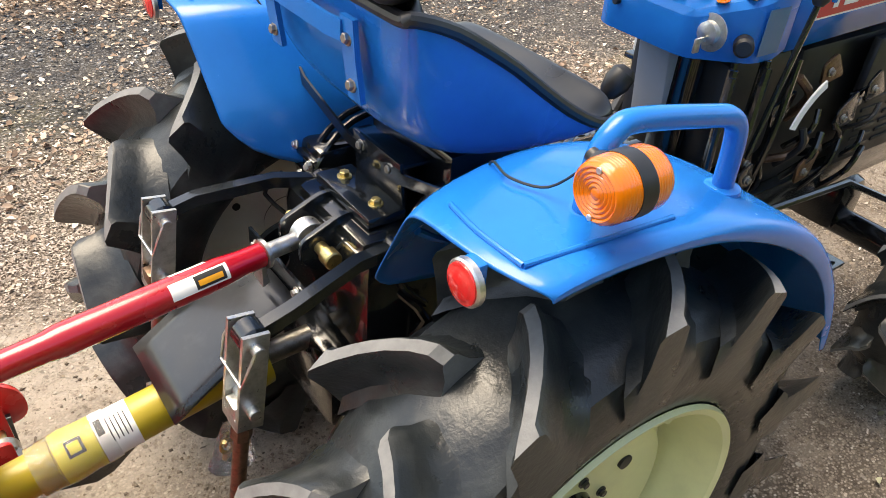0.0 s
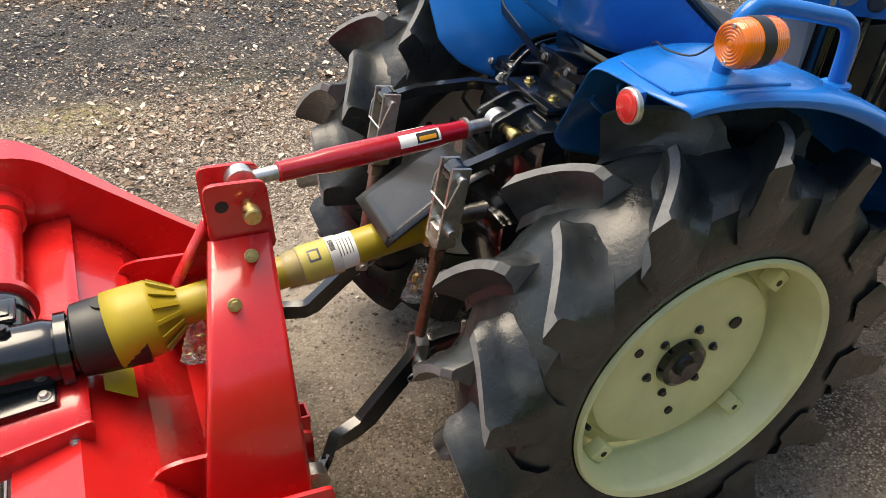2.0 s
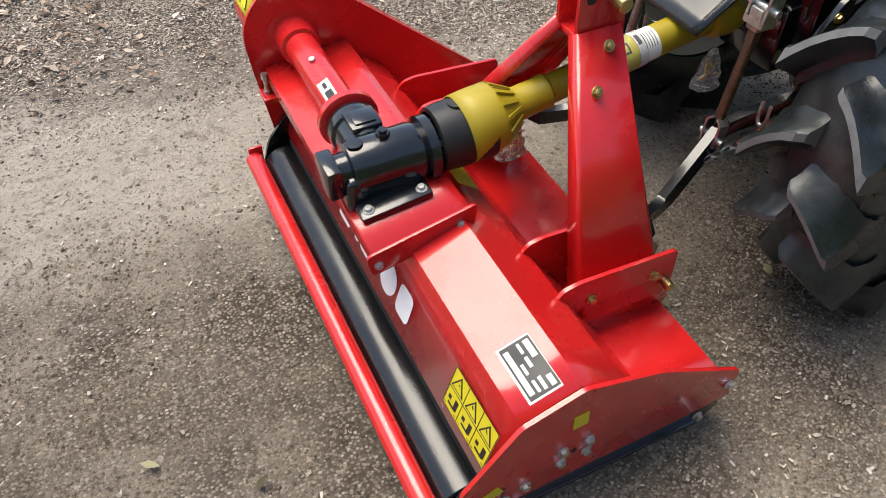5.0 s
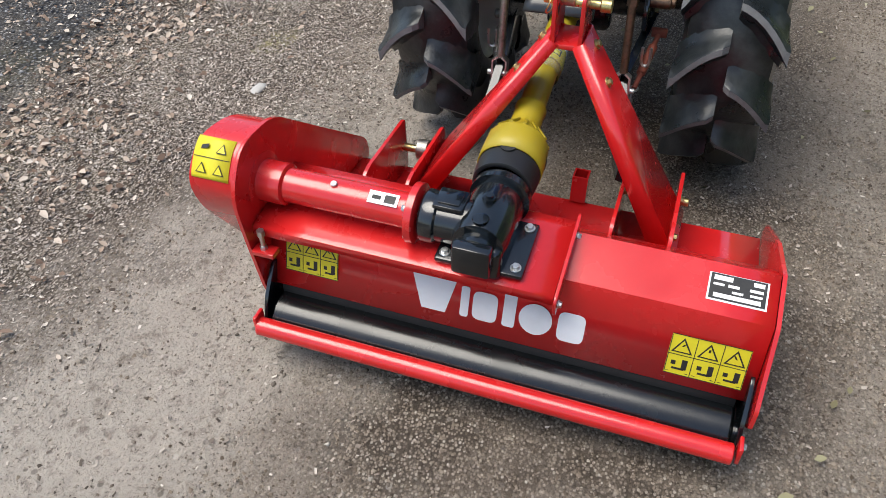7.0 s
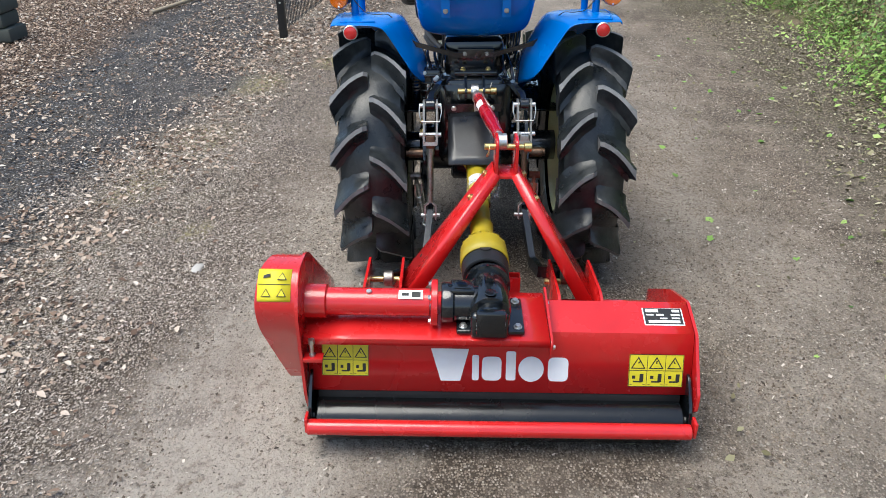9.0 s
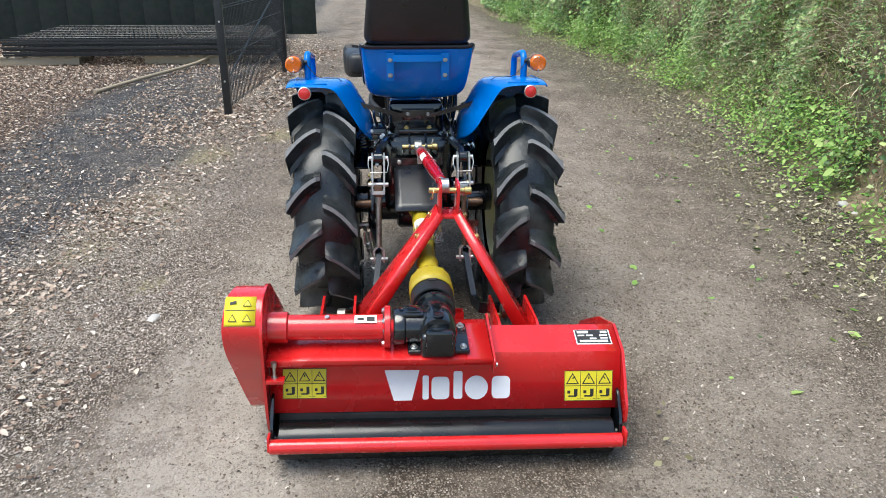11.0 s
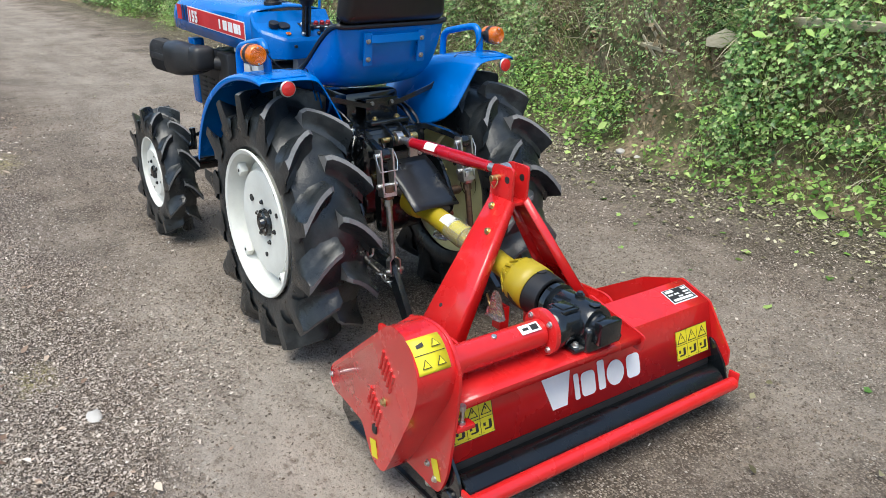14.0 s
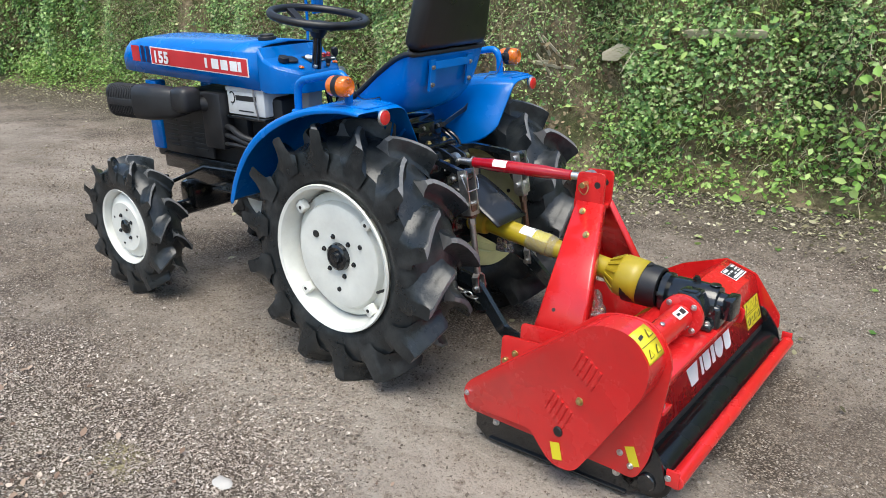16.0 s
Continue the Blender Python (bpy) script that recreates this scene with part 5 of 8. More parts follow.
    upv = -down

    def on_back(y, z):
        t = (0.3 - z) / 0.16
        p = A + (B - A) * t
        return V(p.x, y, p.z) + nb * 0.0028

    # the maker's print, kept to plain blocks, bars and a disc
    def shape(outline):
        bm = bmesh.new()
        lo = [bm.verts.new(on_back(y, z)) for y, z in outline]
        hi = [bm.verts.new(v.co + nb * 0.0006) for v in lo]
        skin(bm, lo, hi)
        bm.faces.new(lo[::-1]), bm.faces.new(hi)
        part("print_shape", bm, SILVER_PRINT, m, "plain silver-white printed shape")

    def slab(y, z, w, h, r=0.006):
        shape(rounded([(y - w / 2, z - h / 2), (y - w / 2, z + h / 2), (y + w / 2, z + h / 2), (y + w / 2, z - h / 2)], r))

    shape([(0.145, 0.256), (0.118, 0.17), (0.066, 0.17), (0.044, 0.256)])
    slab(0.026, 0.206, 0.018, 0.068)
    slab(-0.017, 0.204, 0.052, 0.064, 0.016)
    slab(-0.068, 0.212, 0.026, 0.078)
    shape([(-0.122 + 0.034 * math.cos(a), 0.204 + 0.034 * math.sin(a)) for a in np.linspace(0, 6.28, 29)[:-1]])
    slab(-0.194, 0.204, 0.054, 0.064, 0.016)

    def warning(y, z, w, h):
        bm = bmesh.new()
        card(bm, on_back(y, z), (0, -1, 0), upv, w, h, 0.0, 0.0006)
        lab = part("warning_label", bm, DECAL_YELLOW, m, "yellow warning label with black pictograms")
        bm = bmesh.new()
        for i in range(3):
            cy = y + w * (0.333 - 0.333 * i)
            tri3(bm, on_back(cy, z + 0.24 * h), (0, -1, 0), upv, w * 0.27, 0.0008)
            for dx, dz, sx, sz in ((-0.15, -0.5, 0.045, 0.012), (0.15, -0.5, 0.045, 0.012), (0.09, -0.27, 0.07, 0.25), (-0.09, -0.25, 0.06, 0.10), (0.0, -0.4, 0.16, 0.05)):
                card(bm, on_back(cy - dx * w * 0.8, z + dz * h * 0.9 + 0.02 * h), (0, -1, 0), upv, sx * w, sz * h, 0.0008, 0.0004)
        for i in (0, 3):
            card(bm, on_back(y + w * (0.492 - 0.328 * i), z), (0, -1, 0), upv, 0.0014, h * 0.97, 0.0008, 0.0004)
        for i in (1, 2):
            card(bm, on_back(y + w * (0.5 - 0.333 * i), z), (0, -1, 0), upv, 0.0014, h * 0.97, 0.0008, 0.0004)
        for k in (-0.488, 0.0, 0.488):
            card(bm, on_back(y, z + k * h), (0, -1, 0), upv, w * 0.99, 0.0014, 0.0008, 0.0004)
        part("pictogram", bm, PRINT_HOLE_BLACK, lab)
        bm = bmesh.new()
        for i in range(3):
            cy = y + w * (0.333 - 0.333 * i)
            tri3(bm, on_back(cy, z + 0.225 * h), (0, -1, 0), upv, w * 0.2, 0.0014)
        part("triangle_fill", bm, DECAL_YELLOW, lab)
        bm = bmesh.new()
        for i in range(3):
            cy = y + w * (0.333 - 0.333 * i)
            card(bm, on_back(cy, z + 0.235 * h), (0, -1, 0), (0.1 * (i - 1), 0.6 * (i - 1), 1), w * 0.025, h * 0.17, 0.002, 0.0003)
        part("triangle_sign", bm, PRINT_HOLE_BLACK, lab)

    warning(0.372, 0.222, 0.124, 0.085)
    warning(-0.455, 0.205, 0.145, 0.088)
    # rating plate on the sloping top
    C, D = V(-0.945, 0, 0.336), V(-1.046, 0, 0.302)
    dv = (C - D).normalized()
    nt = V(0, -1, 0).cross(dv)
    o = (C + D) / 2 + V(0.004, -0.478, 0) + nt * 0.0028
    bm = bmesh.new()
    card(bm, o, (0, -1, 0), dv, 0.108, 0.062, 0.0, 0.001)
    rpn = part("rating_plate", bm, SILVER_PRINT, m, "small silver rating plate printed black")
    bm = bmesh.new()
    card(bm, o, (0, -1, 0), dv, 0.101, 0.054, 0.0012, 0.0004)
    part("plate_print", bm, PRINT_HOLE_BLACK, rpn)
    for y, v, w, h in ((0.028, 0.018, 0.034, 0.010), (-0.036, 0.018, 0.02, 0.009), (0.035, 0.004, 0.02, 0.005), (0.008, 0.004, 0.02, 0.006), (-0.033, 0.004, 0.024, 0.006), (0.0, -0.008, 0.02, 0.005), (-0.033, -0.007, 0.022, 0.005), (0.0, -0.019, 0.085, 0.009)):
        bm = bmesh.new()
        card(bm, o + V(0, y, 0) + dv * v, (0, -1, 0), dv, w, h, 0.002, 0.0003)
        part("plate_bar", bm, DECAL_WHITE, rpn)
    # yellow pictogram label on the deck below the shaft
    E_, F_ = V(-0.84, 0, 0.258), V(-0.945, 0, 0.337)
    dv2 = (E_ - F_).normalized()
    o2 = (E_ + F_) / 2 + V(0.01, 0.02, 0) + V(0, 1, 0).cross(dv2) * -0.0045
    bm = bmesh.new()
    card(bm, V(o2.x, -0.02, o2.z + 0.004), (0, 1, 0), -dv2, 0.075, 0.06, 0.003, 0.0006)
    part("warning_label", bm, DECAL_YELLOW, m, "yellow warning label under the drive shaft")


build_mower()

# the ground falls a little to the right
mower.rotation_euler.x = radians(1.6)
mower.location += V(0, 0.008, -0.012)
# ---- the tractor ----
tractor = thing("tractor", (0.6, 0, 0), "small blue compact tractor with lugged tyres parked on gravel", "tractor")


def tyre(c, rim, R, r_rim, half, lugs, depth, lag, turn):
    """A lugged field tyre round the y axis through c: the carcass, and its lugs one by one."""
    rc = R - depth
    prof = [(half * 0.80, r_rim - 0.004), (half * 0.86, r_rim + 0.006), (half * 0.94, r_rim + 0.25 * (rc - r_rim)), (half * 0.95, r_rim + 0.5 * (rc - r_rim)), (half * 0.86, r_rim + 0.8 * (rc - r_rim)),
            (half * 0.66, rc - 0.010), (half * 0.32, rc), (0, rc + 0.003)]
    prof = prof + [(-a, b) for a, b in prof[-2::-1]]
    bm = bmesh.new()
    lathe(bm, c, (0, 1, 0), [(-a, b) for a, b in prof], 72, False)
    part("tyre", bm, RUBBER, rim, "black lugged rubber tyre", 40)

    def lug(s):
        bm = bmesh.new()

        def at(phi, y, r):
            return bm.verts.new((r * math.sin(phi), y, r * math.cos(phi)))

        rows = []
        for v in (0.0, 0.12, 0.3, 0.5, 0.7, 0.86, 0.97):
            y = s * (0.03 + 0.97 * v) * half
            phi = -lag * (0.3 * v + 0.7 * v ** 2.0)
            wt, wb = 0.0105 + 0.005 * v * v, 0.066 + 0.006 * v
            top = R - 0.005 * v * v - (0.012 if v == 0 else 0)
            base = rc - 0.005 - 0.5 * depth * v ** 3
            tall = top - base
            front = [(wb, 0.0), (wt + 0.026, 0.16), (wt + 0.010, 0.5), (wt + 0.001, 0.93), (0.72 * wt, 1.0)]
            back = [(0.75 * wt, 0.98), (wt, 0.91), (wt + 0.007, 0.48), (wt + 0.021, 0.16), (0.9 * wb, 0.0)]
            rows.append([(phi + w / 0.43, y, base + tall * f) for w, f in front] + [(phi - w / 0.43, y, base + tall * f) for w, f in back])
        phi = -lag * 1.03
        for yk, lo, hi, wt in ((1.05, 0.55, R - 0.16 * depth, 0.021), (1.045, 0.36, rc - 0.12 * depth, 0.017)):
            y, lo = s * half * yk, r_rim + lo * (rc - r_rim)
            side = [(2.4, 0.955, 0.0), (1.7, 0.97, 0.3), (1.25, 0.99, 0.62), (1.0, 1.0, 0.95), (0.7, 1.0, 1.0)]
            rows.append([(phi + q * wt / 0.43, y * ky, lo + f * (hi - lo)) for q, ky, f in side] + [(phi - 1.1 * q * wt / 0.43, y * ky, lo + f * (hi - lo)) for q, ky, f in side[::-1]])
        V_ = [[at(*q) for q in row] for row in rows]
        for a, b in zip(V_, V_[1:]):
            skin(bm, a, b)
        bm.faces.new(V_[0][::-1])
        bm.faces.new(V_[-1])
        for i in range(len(V_) - 1):
            for f in set(V_[i][4].link_faces) & set(V_[i][5].link_faces):
                if i < 7:
                    f.material_index = 1
        me = finish(bm, 38)
        me.materials.append(RUBBER)
        me.materials.append(LUG_DUST)
        return me

    pitch = 2 * math.pi / lugs
    for s in (1, -1):
        me = lug(s)
        for i in range(lugs):
            ob = new("lug", me)
            PLACE[ob.name] = Vector(c)
            ob.parent = rim
            ob.matrix_basis = Matrix.Translation(Vector(c) - PLACE[rim.name]) @ Matrix.Rotation(i * pitch + (0.5 * pitch if s < 0 else 0) + turn, 4, "Y")


def rear_wheel(side):
    c = (-0.006, 0.354 if side > 0 else -0.390, 0.428 if side > 0 else 0.414)
    paint_ = RIM_WHITE if side > 0 else RIM_CREAM
    bm = bmesh.new()
    S = V(0, side, 0)
    base = V(c[0], side * 0.364, c[2])
    e = 0.0 if side > 0 else 0.028
    lathe(bm, base, S, [(0.098 + e, 0.250), (0.105 + e, 0.247), (0.101 + e, 0.236), (0.084 + e, 0.228), (0.035, 0.222), (0.0, 0.205), (-0.06 + 1.3 * e, 0.218), (-0.088 + 1.3 * e, 0.238), (-0.092 + 1.3 * e, 0.246), (-0.086 + 1.3 * e, 0.248), (-0.07 + 1.3 * e, 0.24), (0.0, 0.214), (0.07 + e, 0.240)], 64, False)
    rim = part("rear_wheel", bm, paint_, tractor, "white painted steel wheel" if side > 0 else "cream-yellow painted steel wheel", 40)
    tyre(c, rim, 0.434, 0.249, 0.117, 14, 0.054, 0.23, 0.27 if side > 0 else 0.39)
    bm = bmesh.new()
    lathe(bm, base + S * 0.034, S, [(0.0, 0.212), (0.006, 0.206), (0.010, 0.185), (0.032, 0.176), (0.036, 0.168), (0.028, 0.10), (0.026, 0.07), (0.026, 0.0)], 56, False)
    disc = part("wheel_disc", bm, paint_, rim, "", 40)
    solid(disc, 0.004)
    bm = bmesh.new()
    lathe(bm, base + S * 0.052, S, [(0, 0.05), (0.008, 0.048), (0.022, 0.044), (0.026, 0.036), (0.022, 0.02), (0.034, 0.016), (0.036, 0.0)], 36, False)
    part("hub", bm, BLACK_PAINT, rim)
    nut = M8.copy()
    nut.materials[0] = BLACK_PAINT
    for k in range(6):
        a = k * math.pi / 3 + 0.3
        shared("wheel_nut", nut, rim, base + S * 0.061 + V(0.068 * math.sin(a), 0, 0.068 * math.cos(a)), S, 0.4 * k)
    for k in range(3):
        bm = bmesh.new()
        a = k * 2.094 + 1.0
        cyl(bm, base + S * 0.058 + V(0.115 * math.sin(a), 0, 0.115 * math.cos(a)), base + S * 0.0678 + V(0.115 * math.sin(a), 0, 0.115 * math.cos(a)), 0.008 if k else 0.012, n=16)
        part("disc_hole", bm, PRINT_HOLE_BLACK, rim)
    for k in range(4):
        a = k * math.pi / 2 + 0.75
        d, tn = V(math.sin(a), 0, math.cos(a)), V(math.cos(a), 0, -math.sin(a))
        bm = bmesh.new()
        rot = Matrix((tn, S, d)).transposed()
        box(bm, base + S * 0.072 + d * 0.207, (0.034, 0.028, 0.036), rot, 0.005)
        lug = part("rim_lug", bm, paint_, rim)
        bm = bmesh.new()
        cyl(bm, base + S * 0.086 + d * 0.204, base + S * 0.0868 + d * 0.204, 0.006, n=12)
        part("lug_hole", bm, PRINT_HOLE_BLACK, lug)
    bm = bmesh.new()
    a = 4.3
    cyl(bm, base + S * 0.05 + V(0.2 * math.sin(a), 0, 0.2 * math.cos(a)), base + S * 0.08 + V(0.195 * math.sin(a), 0, 0.195 * math.cos(a)), 0.005, n=10, bevel=0.001)
    part("valve", bm, BLACK_PLASTIC, rim)


def front_wheel(side):
    c = (1.285, side * 0.382, 0.298 if side > 0 else 0.284)
    S, base = V(0, side, 0), V(*c)
    bm = bmesh.new()
    lathe(bm, base, S, [(0.055, 0.167), (0.06, 0.164), (0.056, 0.156), (0.03, 0.146), (0.0, 0.136), (-0.04, 0.148), (-0.056, 0.166), (-0.05, 0.168), (0.0, 0.142), (0.045, 0.16)], 48, False)
    rim = part("front_wheel", bm, RIM_WHITE, tractor, "white painted steel front wheel", 40)
    tyre(c, rim, 0.299, 0.166, 0.071, 12, 0.036, 0.26, 0.27)
    bm = bmesh.new()
    lathe(bm, base + S * 0.028, S, [(0.0, 0.142), (0.006, 0.135), (0.012, 0.115), (0.024, 0.105), (0.02, 0.05), (0.02, 0.0)], 44, False)
    solid(part("wheel_disc", bm, RIM_WHITE, rim, "", 40), 0.004)
    bm = bmesh.new()
    lathe(bm, base + S * 0.042, S, [(0, 0.032), (0.014, 0.03), (0.02, 0.02), (0.02, 0.0)], 28, False)
    part("hub", bm, BLACK_PAINT, rim)
    nut = M8.copy()
    nut.materials[0] = BLACK_PAINT
    for k in range(4):
        a = k * math.pi / 2 + 0.5
        shared("wheel_nut", nut, rim, base + S * 0.05 + V(0.052 * math.sin(a), 0, 0.052 * math.cos(a)), S)
    for k in range(4):
        bm = bmesh.new()
        a = k * math.pi / 2 + 1.2
        cyl(bm, base + S * 0.049 + V(0.085 * math.sin(a), 0, 0.085 * math.cos(a)), base + S * 0.0525 + V(0.085 * math.sin(a), 0, 0.085 * math.cos(a)), 0.005, n=12)
        part("disc_hole", bm, PRINT_HOLE_BLACK, rim)


for s in (1, -1):
    rear_wheel(s)
    front_wheel(s)


def fender(s):
    st = [(-0.214, 0.914), (-0.18, 0.921), (-0.10, 0.925), (0.0, 0.918), (0.08, 0.903), (0.16, 0.878), (0.24, 0.843), (0.31, 0.798), (0.37, 0.742), (0.42, 0.675), (0.455, 0.61), (0.478, 0.545)]
    rows = []
    for i, (x, z) in enumerate(st):
        n = (V(0, 0, 0.43) - V(x, 0, z)).normalized()
        if i < 3:
            n = V(0.12 - 0.04 * i, 0, -1).normalized()
        P = V(x, 0, z)
        q = (0.0, -0.015, -0.035, -0.05)[min(i, 3)]
        cs = [(0.476, 0.034), (0.4775, 0.012), (0.470, 0.001), (0.455, -0.002), (0.40, -0.004), (0.34, -0.003), (0.312, 0.004), (0.298, 0.016), (0.28, 0.046), (0.26, 0.08), (0.24, 0.114), (0.22, 0.148), (0.208, 0.172 + 0.03 * min(i, 3))]
        cs = [(y + q, d) if y < 0.35 else (y, d) for y, d in cs]
        if i == 0:
            cs[-1] = (0.224, 0.142)
        lip = (0.35, 0.40, 0.46, 0.54, 0.64, 0.76, 0.9)[min(i, 6)]
        cs = [(y, d * lip) if y > 0.465 else (y, d) for y, d in cs]
        cut = (0.032, 0.010)[i] if i < 2 else 0.0

        def corner(y):
            return cut * max(0.0, (y - 0.395) / 0.082) ** 2.0

        rows.append([((P + n * d).x + corner(y), s * y, (P + n * d).z) for y, d in cs])
    bm = bmesh.new()
    sheet(bm, rows)
    f = part("fender", bm, BLUE, tractor, "blue pressed-steel mudguard", 50)
    solid(f, 0.004, 0.0)
    sub = f.modifiers.new("round", "SUBSURF")
    sub.levels = sub.render_levels = 1
    # raised panel line on the top
    bm = bmesh.new()
    loop = [(-0.185, 0.44, 0.9275), (-0.10, 0.45, 0.931), (0.0, 0.45, 0.924), (0.0, 0.34, 0.926), (-0.1, 0.325, 0.932), (-0.2, 0.325, 0.928)]
    tube(bm, [(x, s * y, z - 0.003) for x, y, z in loop[:3]], 0.003, 8, 4)
    tube(bm, [(x, s * y, z - 0.003) for x, y, z in ((-0.185, 0.44, 0.9275), (-0.188, 0.38, 0.928), (-0.182, 0.33, 0.928))], 0.003, 8, 4)
    part("panel_bead", bm, BLUE, f)
    bm = bmesh.new()
    for k in (0.0, 0.03):
        tube(bm, [(-0.13 + k, s * 0.268, 0.86), (-0.09 + k, s * 0.238, 0.80), (-0.05 + k, s * 0.224, 0.74)], 0.003, 6, 3)
    part("side_bead", bm, BLUE, f)
    bm = bmesh.new()
    tube(bm, [(-0.06, s * 0.262, 0.895), (0.02, s * 0.254, 0.885), (0.10, s * 0.250, 0.868), (0.17, s * 0.247, 0.835)], 0.005, 8, 3)
    tube(bm, [(-0.15, s * 0.236, 0.828), (-0.10, s * 0.222, 0.79), (-0.02, s * 0.205, 0.752), (0.06, s * 0.203, 0.745)], 0.005, 8, 3)
    part("pressed_rib", bm, BLUE, f)
    # reflector
    bm = bmesh.new()
    lathe(bm, (-0.216, s * 0.408, 0.898), (-1, 0, 0), [(0, 0.024), (0.006, 0.024), (0.008, 0.022)], 28)
    rf = part("reflector", bm, ZINC, f, "round red reflector in a metal cup")
    bm = bmesh.new()
    lathe(bm, (-0.2225, s * 0.408, 0.898), (-1, 0, 0), [(0, 0.0215), (0.003, 0.0205), (0.0055, 0.014), (0.006, 0.0)], 28, False)
    part("lens", bm, RED_LENS, rf)
    bm = bmesh.new()
    box(bm, (-0.211, s * 0.408, 0.905), (0.012, 0.022, 0.03), None, 0.002)
    part("reflector_bracket", bm, BLUE, f)
    # grab handle
    bm = bmesh.new()
    hy = s * 0.405
    tube(bm, [(-0.078, hy, 0.912), (-0.078, hy, 0.96), (-0.074, hy, 0.988), (-0.06, hy, 1.007), (-0.03, hy, 1.012), (0.09, hy, 0.99), (0.118, hy, 0.983), (0.138, hy, 0.968), (0.146, hy, 0.94), (0.15, hy, 0.875)], 0.0125, 16, 4)
    h = part("grab_handle", bm, BLUE, f, "blue tubular grab handle")
    for x, z in ((-0.078, 0.922), (0.15, 0.886)):
        bm = bmesh.new()
        lathe(bm, (x, hy, z), (0, 0, 1), [(0, 0.022), (0.004, 0.021), (0.007, 0.014)], 20)
        part("handle_foot", bm, BLUE, h)
    # indicator lamp
    ly, lz, lx = s * 0.452, 0.985, -0.092
    bm = bmesh.new()
    cyl(bm, (-0.085, hy, 0.99), (-0.09, s * 0.432, 0.987), 0.008, n=12)
    lathe(bm, (lx, s * 0.414, lz), (0, s, 0), [(0, 0.008), (0.004, 0.017), (0.012, 0.019), (0.02, 0.014)], 20)
    lathe(bm, (lx - 0.0095, ly, lz), (1, 0, 0), [(0, 0.0316), (0.019, 0.0316)], 32)
    lamp = part("indicator_lamp", bm, BLACK_PLASTIC, f, "amber double-faced indicator lamp with black band")
    for d in (-1, 1):
        bm = bmesh.new()
        lathe(bm, (lx + d * 0.009, ly, lz), (d, 0, 0), [(0, 0.031), (0.017, 0.0305), (0.024, 0.028)] + [(0.0255 + 0.0014 * (k % 2), 0.0265 - 0.0021 * k) for k in range(12)] + [(0.0265, 0.0)], 40, False)
        part("lens", bm, AMBER, lamp, "amber plastic lens", 50)
    for k in (-1, 1):
        bm = bmesh.new()
        cyl(bm, (lx - 0.034, ly, lz + k * 0.023), (lx - 0.0368, ly, lz + k * 0.023), 0.0032, n=12, bevel=0.0006)
        part("screw", bm, ZINC, lamp)
    bm = bmesh.new()
    tube(bm, [(-0.088, s * 0.41, 0.985), (-0.095, s * 0.37, 0.94), (-0.11, s * 0.33, 0.934), (-0.1, s * 0.29, 0.93), (-0.08, s * 0.262, 0.885), (-0.06, s * 0.24, 0.80), (-0.03, s * 0.21, 0.75)], 0.0015, 6, 5)
    part("wire", bm, BLACK_PLASTIC, f)


fender(1)
fender(-1)


